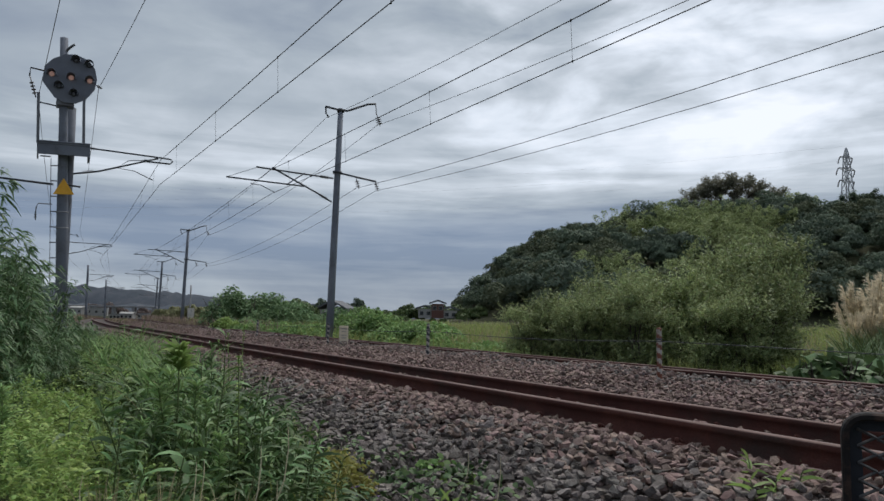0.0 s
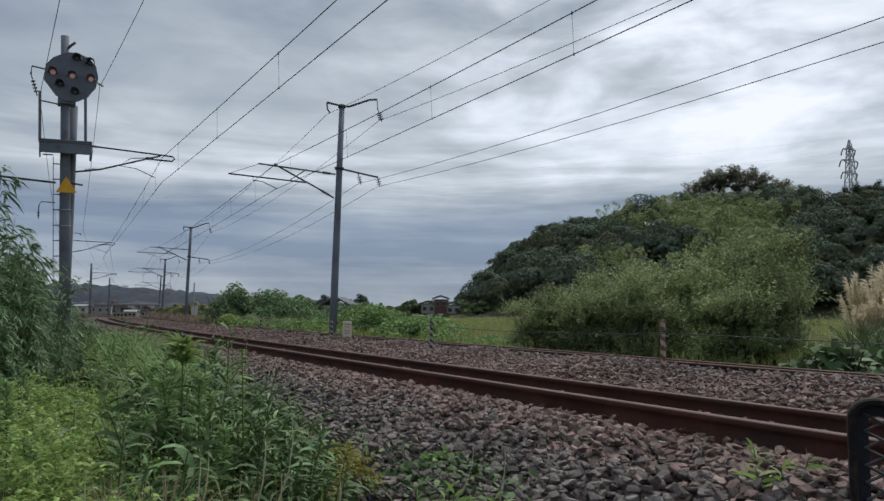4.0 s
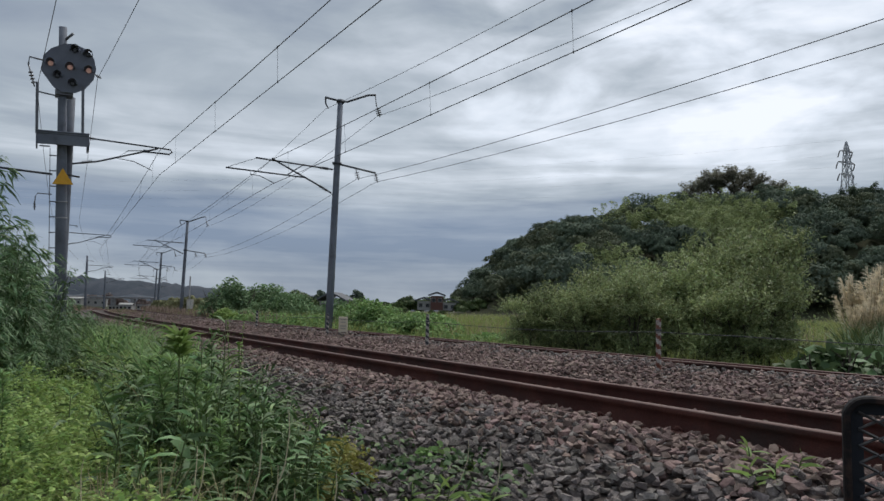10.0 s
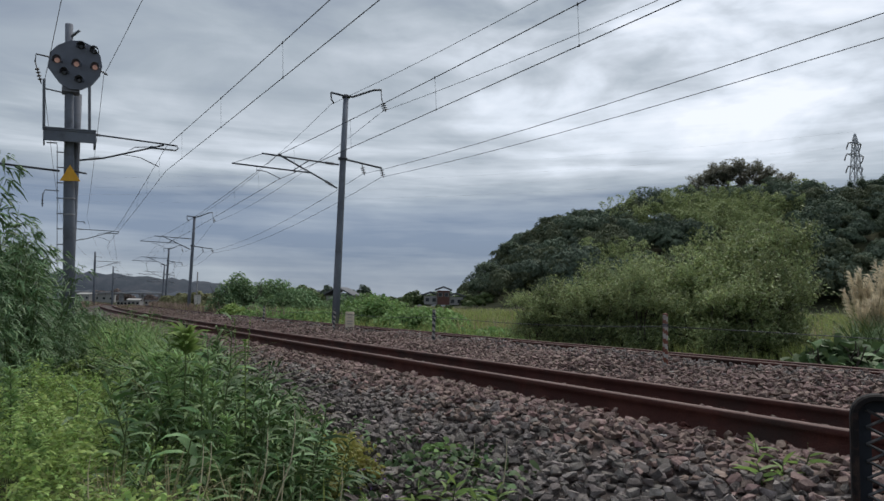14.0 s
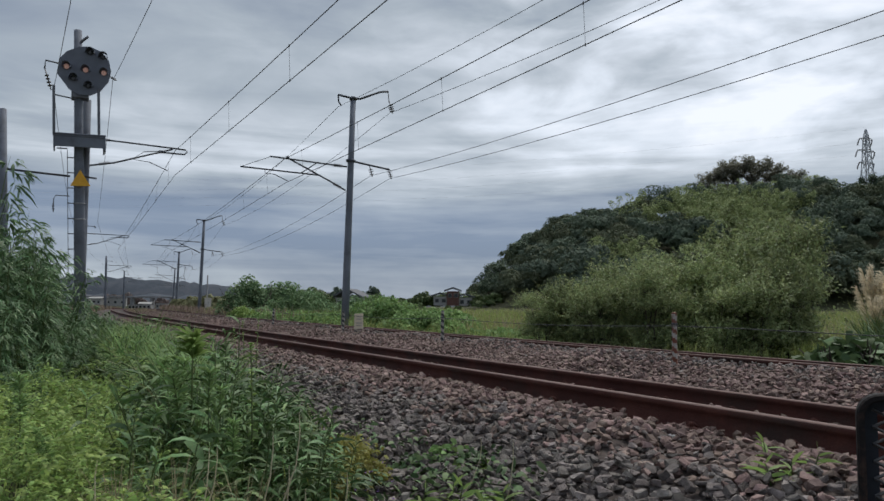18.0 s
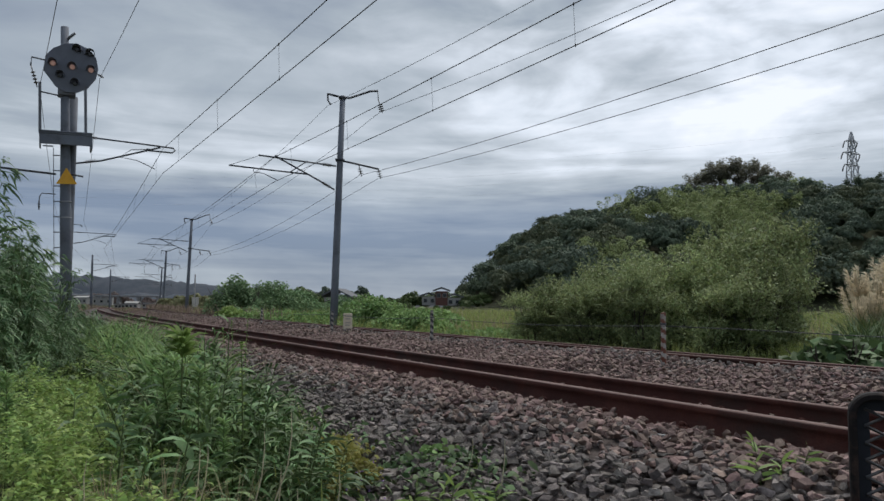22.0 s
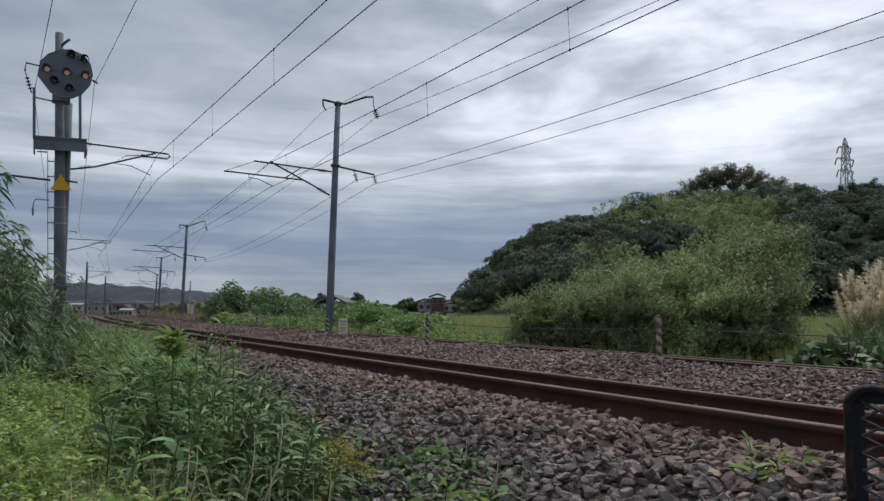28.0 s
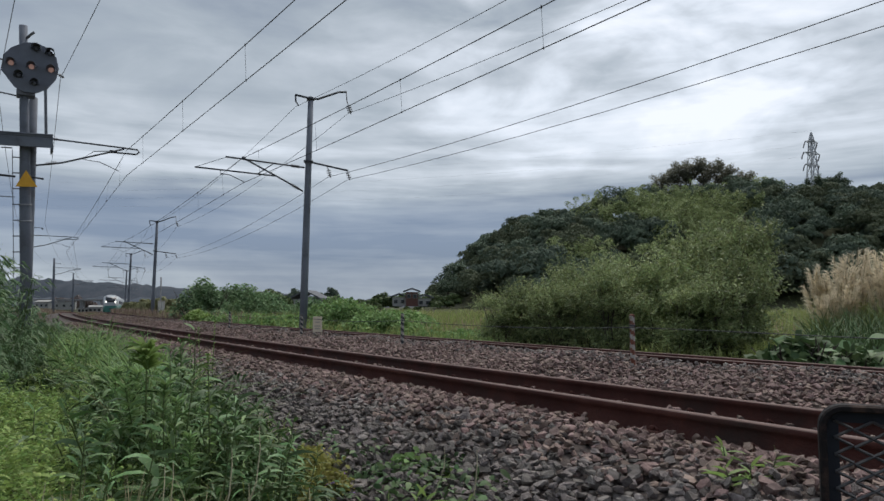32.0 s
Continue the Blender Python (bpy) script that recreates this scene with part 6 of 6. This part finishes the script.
    for z, w in ((0.42, 0.13), (0.36, 0.11), (0.27, 0.14), (0.21, 0.12), (0.12, 0.12)):
        bm = bmesh.new()
        block(bm, (w, 0.004, 0.03), (0, -0.0195, z))
        part("writing_bar", bm, grey, board)
    bm = bmesh.new()
    block(bm, (0.06, 0.06, 0.3), (0, 0.04, 0.1), bevel=0.005)
    part("stake", bm, CONCRETE, board)
    # relay cabinet and a thin pole by the second mast
    x, y = -21.6, 62.0
    box = thing("relay_cabinet", "pale grey trackside equipment cabinet on legs", "cabinet", Matrix.Translation((x, y, 0.15)) @ pose(0, 0, 0, 0, 0, 20))
    bm = bmesh.new()
    block(bm, (0.56, 0.4, 0.8), (0, 0, 0.95), bevel=0.02)
    part("body", bm, WHITE, box)
    bm = bmesh.new()
    block(bm, (0.62, 0.46, 0.05), (0, 0, 1.375), bevel=0.01)
    part("roof", bm, WHITE, box)
    for dx in (-0.22, 0.22):
        bm = bmesh.new()
        block(bm, (0.07, 0.34, 0.7), (dx, 0, 0.22))
        part("leg", bm, CONCRETE, box)
    bm = bmesh.new()
    block(bm, (0.02, 0.02, 0.7), (0.02, -0.205, 0.95))
    part("door_seam", bm, DARK_STEEL, box)
    bm = bmesh.new()
    tube(bm, [(-21.9, 62.6, 0.0), (-21.9, 62.6, 3.6)], 0.06, 8)
    tagged(part("thin_post", bm, CONCRETE), "thin pale post beside an equipment cabinet", "post")
    # plain pole tied to the signal by a beam
    foot = on_line(27.6, -4.45, 0)
    pole = thing("plain_pole", "plain grey concrete pole tied to the signal mast", "pole", Matrix.Translation(foot) @ line_turn(27.6) @ pose(0, 0, 0, 3.0))
    bm = bmesh.new()
    tube(bm, [(0, 0, -0.3), (0, 0, 4), (0, 0, 7.55)], [0.15, 0.13, 0.115], 12)
    part("shaft", bm, POLE, pole)
    bm = bmesh.new()
    tube(bm, [(0.02, 0.05, 5.5), (0.02, 2.0, 5.33)], 0.04, 6)
    part("tie_beam", bm, DARK_STEEL, pole)


def build_mesh_panel():
    """A black framed panel of expanded metal that stands close to the camera."""
    m = thing("mesh_panel", "black steel-framed panel of expanded metal mesh on the verge", "panel", Matrix.Translation((0.965, 1.70, 0.10)) @ pose(0, 0, 0, 0, 0, -25))
    wide, high, r, w, deep = 0.62, 0.715, 0.055, 0.017, 0.045

    def loop(inset):
        pts = []
        for cx, cz, a0 in ((wide - r, high - r, 0), (r, high - r, 90), (r, r, 180), (wide - r, r, 270)):
            for k in range(7):
                a = radians(a0 + 15 * k)
                pts.append((cx + (r - inset) * math.cos(a), cz + (r - inset) * math.sin(a)))
        return pts

    bm = bmesh.new()
    section = [(0.004, 0), (0.0, 0.006), (0.0, deep - 0.006), (0.004, deep), (w - 0.003, deep), (w, deep - 0.004), (w, 0.004), (w - 0.003, 0)]
    rings = [[bm.verts.new((x, y, z)) for x, z in loop(i)] for i, y in section]
    n = len(rings[0])
    for k in range(len(rings)):
        r1, r2 = rings[k], rings[(k + 1) % len(rings)]
        for i in range(n):
            bm.faces.new((r1[i], r1[(i + 1) % n], r2[(i + 1) % n], r2[i])).smooth = False
    bmesh.ops.recalc_face_normals(bm, faces=bm.faces)
    frame_paint = surface("worn_black_frame", [(0.010, 0.009, 0.010), (0.022, 0.018, 0.018)], 0.75, 0.0, 6, 0.15, 50, stain=((0.075, 0.046, 0.036), 9), spec=0.15)
    part("outer_frame", bm, frame_paint, m)
    bm = bmesh.new()
    inner = [[bm.verts.new((x, y, z)) for x, z in loop(i)] for i, y in ((w - 0.001, 0.034), (w + 0.028, 0.034), (w + 0.028, 0.038), (w - 0.001, 0.038))]
    for k in range(4):
        r1, r2 = inner[k], inner[(k + 1) % 4]
        for i in range(n):
            bm.faces.new((r1[i], r1[(i + 1) % n], r2[(i + 1) % n], r2[i]))
    bmesh.ops.recalc_face_normals(bm, faces=bm.faces)
    part("border_plate", bm, surface("blue_black_plate", [(0.018, 0.020, 0.027), (0.032, 0.035, 0.044)], 0.7, 0.0, 6, 0.1, 50, spec=0.2), m)
    strand = surface("grey_expanded_metal", [(0.08, 0.08, 0.085), (0.13, 0.125, 0.125)], 0.55, 0.5, 8, 0.1, 60)
    dx, dz = 0.080, 0.040
    bm = bmesh.new()
    x0, z0 = w + 0.018, w + 0.018
    x1, z1 = wide - w - 0.018, high - w - 0.018
    for i in range(-2, int((x1 - x0) / dx) + 2):
        for j in range(-1, int((z1 - z0) / dz) + 2):
            for sx in (-1, 1):
                a = Vector((x0 + i * dx, 0.03, z0 + j * dz))
                b = a + Vector((sx * dx / 2, 0.012 * sx, dz / 2))
                if min(a.x, b.x) < x0 - 0.001 or max(a.x, b.x) > x1 + 0.001 or max(a.z, b.z) > z1 or a.z < z0 - 0.001:
                    continue
                tube(bm, [a, b], 0.0038, 4, caps=False)
                c = Vector((a.x, 0.03, a.z + dz))
                if c.z <= z1:
                    tube(bm, [b, c], 0.0038, 4, caps=False)
    part("metal_mesh", bm, strand, m, "grey diamond-pattern expanded metal")
    for x in (0.08, wide - 0.08):
        bm = bmesh.new()
        block(bm, (0.04, 0.16, 0.03), (x, 0.04, -0.012), bevel=0.004)
        part("foot", bm, frame_paint, m)


# ---- far things ----
# galvanised steel, its grey raised to paint in the haze of distance
HAZED_STEEL = surface("hazed_galvanised_steel", [(0.36, 0.37, 0.40), (0.48, 0.49, 0.52)], 0.6, 0.0, 5.0, 0.05, 60)


def build_pylon():
    m = thing("power_pylon", "grey lattice electricity pylon rising behind the wooded hill", "pylon", Matrix.Translation((158.8, 270.0, float(ground_height(np.array([158.8]), np.array([270.0]))[0]))) @ pose(0, 0, 0, 0, 0, 25) @ Matrix.Diagonal((1.25, 1.25, 0.98, 1)))
    levels = [(0, 4.2), (8, 3.3), (15, 2.6), (21, 2.0), (26, 1.55), (30, 1.3), (33.5, 1.05), (36, 0.7), (38.2, 0.15)]
    for w in range(4):
        bm = bmesh.new()
        c = [(1, 1), (1, -1), (-1, -1), (-1, 1)][w]
        tube(bm, [(c[0] * r / 2 * 1.2, c[1] * r / 2 * 1.2, z) for z, r in levels], 0.16, 5)
        part("leg", bm, HAZED_STEEL, m)
        bm = bmesh.new()
        d = [(1, -1), (-1, -1), (-1, 1), (1, 1)][w]
        for (z0, r0), (z1, r1) in zip(levels, levels[1:]):
            tube(bm, [(c[0] * r0 * 0.6, c[1] * r0 * 0.6, z0), (d[0] * r1 * 0.6, d[1] * r1 * 0.6, z1)], 0.09, 4)
            tube(bm, [(d[0] * r0 * 0.6, d[1] * r0 * 0.6, z0), (c[0] * r1 * 0.6, c[1] * r1 * 0.6, z1)], 0.09, 4)
            tube(bm, [(c[0] * r0 * 0.6, c[1] * r0 * 0.6, z0), (d[0] * r0 * 0.6, d[1] * r0 * 0.6, z0)], 0.09, 4)
        part("bracing", bm, HAZED_STEEL, m)
    for z, half in ((24.5, 3.4), (29.3, 3.9), (34.0, 2.9)):
        bm = bmesh.new()
        for y in (-0.8, 0.8):
            tube(bm, [(-half, 0, z + 0.3), (0, y, z + 0.9), (half, 0, z + 0.3)], 0.12, 4)
            tube(bm, [(-half, 0, z + 0.3), (0, y, z - 0.2), (half, 0, z + 0.3)], 0.12, 4)
        part("crossarm", bm, HAZED_STEEL, m)
        for x in (-half, half):
            bm = bmesh.new()
            tube(bm, [(x * 0.98, 0, z + 0.3), (x * 1.05, 0.4, z - 1.0), (x, 0.8, z - 2.4)], 0.2, 5)
            part("insulator_string", bm, PORCELAIN, m)
    z0 = m.matrix_basis.translation.z
    for x, z in ((-3.9, 27.4), (-3.4, 22.6), (-2.9, 32.1), (0.0, 38.2)):
        p, q = Vector((158.8 + x, 270, z0 + z)), Vector((-260.0, 330, 34 + z * 0.6))
        bm = bmesh.new()
        tube(bm, [p.lerp(q, k / 16) - Vector((0, 0, 26 * (k / 16) * (1 - k / 16))) for k in range(17)], 0.015, 4)
        tagged(part("power_line", bm, HAZED_STEEL), "faint thin power line across the sky", "wire", "power lines")


TILE = surface("grey_roof_tile", [(0.10, 0.105, 0.115), (0.17, 0.175, 0.19)], 0.8, 0, 3, 0.3, 12)
PLASTER = surface("pale_house_wall", [(0.28, 0.275, 0.265), (0.38, 0.37, 0.355)], 0.8, 0, 2, 0.1, 20)
REDWOOD = surface("red_brown_boarding", [(0.105, 0.050, 0.042), (0.16, 0.078, 0.064)], 0.8, 0, 3, 0.2, 15)


def gable_roof(bm, size, z, rise, over=0.5):
    lx, ly = size[0] / 2 + over, size[1] / 2 + over
    pts = [(-lx, -ly, z), (lx, -ly, z), (lx, ly, z), (-lx, ly, z), (-lx, 0, z + rise), (lx, 0, z + rise)]
    low = [bm.verts.new(p) for p in pts]
    up = [bm.verts.new((x, y, h + 0.22)) for x, y, h in pts]
    for a, b, c, d in ((0, 1, 5, 4), (2, 3, 4, 5)):
        bm.faces.new([up[i] for i in (a, b, c, d)])
        bm.faces.new([low[i] for i in (d, c, b, a)])
    for a, b in ((0, 1), (1, 5), (5, 2), (2, 3), (3, 4), (4, 0)):
        bm.faces.new((low[a], low[b], up[b], up[a]))
    bmesh.ops.recalc_face_normals(bm, faces=bm.faces)
    return bm


def house(label, x, y, turn, blocks, base):
    h = thing("house", label, "house", Matrix.Translation((x, y, base)) @ pose(0, 0, 0, 0, 0, turn), "houses")
    for (dx, dy, sx, sy, z0, z1, rise, mat) in blocks:
        bm = bmesh.new()
        block(bm, (sx, sy, z1 - z0), (dx, dy, (z0 + z1) / 2))
        part("wall", bm, mat, h)
        bm = gable_roof(bmesh.new(), (sx, sy), z1, rise)
        bmesh.ops.translate(bm, verts=bm.verts, vec=(dx, dy, 0))
        part("roof", bm, TILE, h, "grey tiled gable roof")
        for k in (-1, 1):
            bm = bmesh.new()
            block(bm, (0.08, 0.8, 0.8), (dx - sx / 2 - 0.02, dy + k * sy * 0.25, z1 - 0.8), bevel=0.02)
            window = part("window", bm, PLASTER, h)
            bm = bmesh.new()
            block(bm, (0.05, 0.66, 0.66), (dx - sx / 2 - 0.06, dy + k * sy * 0.25, z1 - 0.8))
            part("pane", bm, GLASS_DARK, window)
    return h


def build_far_buildings():
    house("two-storey house with red-brown boarding and grey tiled roofs", 0.0, 136, 90, [(0.0, 0, 3.5, 2.3, 0, 2.7, 0.6, REDWOOD), (0.9, 2.4, 4.2, 2.6, 0, 1.7, 0.6, PLASTER), (0.9, -2.4, 4.2, 2.6, 0, 1.5, 0.65, PLASTER)], 1.2)
    house("pale house with a dark grey gable roof behind bushes", -15.7, 110, 84, [(0, 0, 6, 3.8, 0, 1.6, 1.2, PLASTER)], 0.6)
    for k, (t, d, w, deep, h, roof) in enumerate(((-0.480, 205, 5.6, 4, 2.1, 0), (-0.437, 208, 3.4, 3.5, 1.5, 1), (-0.452, 207, 3.0, 3, 1.3, 0), (-0.412, 209, 3.0, 3, 1.4, 0), (-0.505, 202, 4.6, 3.5, 1.8, 1))):
        b = thing("low_building", "low pale building far off behind dry grass", "building", Matrix.Translation((t * d, d, float(ground_height(np.array([t * d]), np.array([d]))[0]))) @ pose(0, 0, 0, 0, 0, 20 - 9 * k), "distant buildings")
        bm = bmesh.new()
        block(bm, (w, deep, h), (0, 0, h / 2))
        part("wall", bm, PLASTER, b)
        if roof:
            part("roof", gable_roof(bmesh.new(), (w, deep), h, 0.5, 0.2), PLASTER, b)
        else:
            bm = bmesh.new()
            block(bm, (w + 0.3, deep + 0.3, 0.2), (0, 0, h + 0.1))
            part("roof", bm, CONCRETE, b)
        for j in range(3):
            bm = bmesh.new()
            block(bm, (0.6, 0.1, 0.6), (-w / 3 + j * w / 3, -deep / 2 - 0.03, h * 0.55))
            part("window", bm, GLASS_DARK, b)
    # a long low viaduct parapet across the distance
    v = thing("viaduct", "long pale concrete viaduct in the distance", "bridge", Matrix.Translation((-104, 215, 0)) @ pose(0, 0, 0, 0, 0, 6))
    bm = bmesh.new()
    block(bm, (37, 3, 0.55), (0, 0, 3.0), bevel=0.05)
    part("deck", bm, CONCRETE, v)
    for k in range(7):
        bm = bmesh.new()
        block(bm, (0.9, 2.0, 3.2), (-17.5 + k * 5.8, 0, 1.1))
        part("pier", bm, CONCRETE, v)


def far_ridge(name, x0, x1, y, heights, material, seed, label):
    rng = np.random.default_rng(seed)
    n = 220
    x = np.linspace(x0, x1, n)
    crest = np.interp(np.linspace(0, 1, n), np.linspace(0, 1, len(heights)), heights) + rng.normal(0, 0.9, n) + 1.2 * np.sin(np.arange(n) * 0.9)
    rows = [(-60, -1, 0), (-30, 0, 0.55), (0, 0, 1.0), (60, 0, 0.8), (160, -1, 0)]
    verts = np.concatenate([np.stack([x, np.full(n, y + dy), crest * f + (-2 if low else 0)], -1) for dy, low, f in rows])
    i, j = np.meshgrid(np.arange(len(rows) - 1), np.arange(n - 1), indexing="ij")
    faces = np.stack([i * n + j, i * n + j + 1, (i + 1) * n + j + 1, (i + 1) * n + j], -1).reshape(-1, 4)
    tagged(link(name, arrays_mesh(name, verts, faces), material), label, "hills", kind="structure")


def build_distance():
    # blue-grey base colour carries the haze of distance
    wood = surface("hazed_woodland", [(0.030, 0.041, 0.056), (0.054, 0.066, 0.084), (0.082, 0.088, 0.105)], 0.95, 0, 0.05, 0.8, 0.4)
    far_ridge("backdrop_hills", -900, 250, 900, [13, 15, 17, 21, 28, 37, 33, 27, 22, 16, 11, 8, 6, 5, 4], wood, 5, "low wooded hills on the horizon, tinted blue-grey with painted haze")
    far_ridge("backdrop_ridge", -700, 500, 620, [8, 7, 8, 9, 8, 8, 6, 5, 5, 4, 4, 4], wood, 6, "low wooded rise far behind the fields, tinted blue-grey with painted haze")
    rng = np.random.default_rng(15)
    spots, radius = [], []
    for t, d, r in [(-0.265, 90, 2.4), (-0.24, 95, 2.2), (-0.21, 100, 2.2), (-0.19, 125, 2.0), (-0.175, 130, 1.8), (-0.10, 82, 1.8), (-0.085, 84, 1.5), (-0.115, 80, 1.1), (-0.06, 84, 1.0), (-0.31, 92, 2.0), (-0.335, 100, 1.6), (-0.345, 160, 2.4),
                    (-0.03, 148, 2.0), (-0.02, 150, 2.6), (-0.005, 148, 2.8), (0.01, 150, 2.6), (-0.045, 148, 1.6), (0.035, 142, 2.2), (-0.07, 130, 1.3), (-0.09, 128, 1.4), (-0.042, 140, 2.2), (-0.034, 144, 2.4), (0.032, 136, 1.7), (0.04, 138, 2.0), (0.006, 127, 0.5), (-0.012, 127, 0.5), (-0.05, 126, 1.1)]:
        for _ in range(2):
            spots.append((t * d + rng.normal(0, 1.2), d + rng.normal(0, 2)))
            radius.append(r * rng.uniform(0.75, 1.1))
    crowns("field_trees", spots, radius, 1.25, 60, 0.42, LEAF_FIELD, 25, "scattered green trees and bushes at the field edge")

    for name, material, rows, tall, label in (
            ("field_scrub", LEAF_SCRUB, [(-0.388, 92, 1.2), (-0.372, 86, 1.3), (-0.35, 84, 1.5), (-0.335, 80, 1.6), (-0.322, 76, 1.5), (-0.395, 105, 1.2), (-0.36, 92, 1.6)], 1.3, "olive and brownish scrub beside the far track"),
            ("bare_thicket", LEAF_RUSSET, [(-0.482, 232, 2.2), (-0.468, 236, 2.4), (-0.452, 238, 2.9), (-0.437, 240, 2.5), (-0.42, 238, 2.6), (-0.405, 242, 2.0), (-0.50, 240, 1.8), (-0.39, 235, 1.8)], 1.5, "reddish-brown leafless thicket in the distance"),
            ("far_conifers", LEAF_DEEP, [(-0.24 + 0.012 * k, 185 + 5 * (k % 3), 2.0 + 0.4 * (k % 2)) for k in range(12)], 2.0, "dark conifer belt far behind the fields")):
        spots, radius = [], []
        for t, d, r in rows:
            for _ in range(2):
                spots.append((t * d + rng.normal(0, 0.8), d + rng.normal(0, 2)))
                radius.append(r * rng.uniform(0.7, 1.1))
        crowns(name, spots, radius, tall, 55, 0.4 if name == "field_scrub" else 0.6, material, 33, label, 0.3)


LEAF_SUMMIT = leafy("summit_tree_leaf", (0.140, 0.146, 0.108), (0.270, 0.262, 0.196), 0.7, 0.7, 0.3)
LEAF_FIELD = leafy("field_tree_leaf", (0.055, 0.090, 0.030), (0.120, 0.160, 0.060), 0.8, 0.55, 0.2)


def ridge_tree(seed, height, spread, material=None, per=16, label="tall dark evergreen tree with bare trunk on the hilltop"):
    """A tall hilltop tree: bare trunk, forking limbs, flat layered crown with gaps."""
    rng = np.random.default_rng(seed)
    tree = thing("tree", label, "tree", group="hilltop trees")
    tips = []
    bm = bmesh.new()
    top = Vector((rng.normal(0, 0.4), rng.normal(0, 0.4), height * 0.55))
    tube(bm, [(0, 0, -0.5), top * 0.5, top], [0.32, 0.25, 0.18], 8)
    part("trunk", bm, BARK, tree)
    for k in range(6):
        bm = bmesh.new()
        w = k * 1.05 + rng.uniform(-0.3, 0.3)
        branches(bm, rng, top * rng.uniform(0.7, 1.0), (math.cos(w) * spread, math.sin(w) * spread, 0.9), height * 0.24, 0.12, 2, tips, 0.55, 0.15)
        part("limb", bm, BARK, tree)
    pos = np.array([p[:] for p, _ in tips])
    base = np.repeat(pos, per, 0) + ball(rng, len(pos) * per) * (0.7, 0.7, 0.4)
    way = rng.normal(0, 1, (len(base), 3)) * (1, 1, 0.4)
    link("crown", leaves("crown", base, way, rng.uniform(0.35, 0.75, len(base)), 0.26, 0.15, LEAF_ROUND, rng), material or LEAF_DARK, tree)
    return tree


def build_ridge_trees():
    airy = "broad airy hilltop tree with thinning brownish-green crown"
    thin = [ridge_tree(401, 11.5, 1.1, LEAF_SUMMIT, 12, airy), ridge_tree(403, 11.0, 1.3, LEAF_SUMMIT, 10, airy)]
    rows = [(0.368, 200, 0.95), (0.385, 202, 1.12), (0.403, 201, 1.26), (0.425, 200, 1.30), (0.445, 203, 1.18), (0.466, 203, 1.05), (0.486, 204, 0.95)]
    spread_copies(thin, [(t * d, d, s, 1.0) for t, d, s in rows])
    dark = [ridge_tree(402, 10.5, 1.1), ridge_tree(404, 10.0, 0.9)]
    rows = [(0.36, 203, 0.7), (0.505, 205, 0.8), (0.522, 205, 0.75), (0.058, 158, 0.75), (0.07, 165, 0.9), (0.05, 150, 0.6), (0.60, 205, 0.9), (0.625, 206, 1.0), (0.10, 172, 0.85), (0.12, 176, 0.8), (0.15, 186, 0.7), (0.56, 206, 0.7), (0.19, 195, 0.6), (0.24, 200, 0.5), (0.32, 204, 0.6)]
    spread_copies(dark, [(t * d, d, s, 1.0) for t, d, s in rows])


build_posts()
build_mesh_panel()
build_pylon()
build_far_buildings()
build_distance()
build_ridge_trees()

build_stones(BALLAST)


# ---- what moves ----
def motions():
    move_train()


motions()
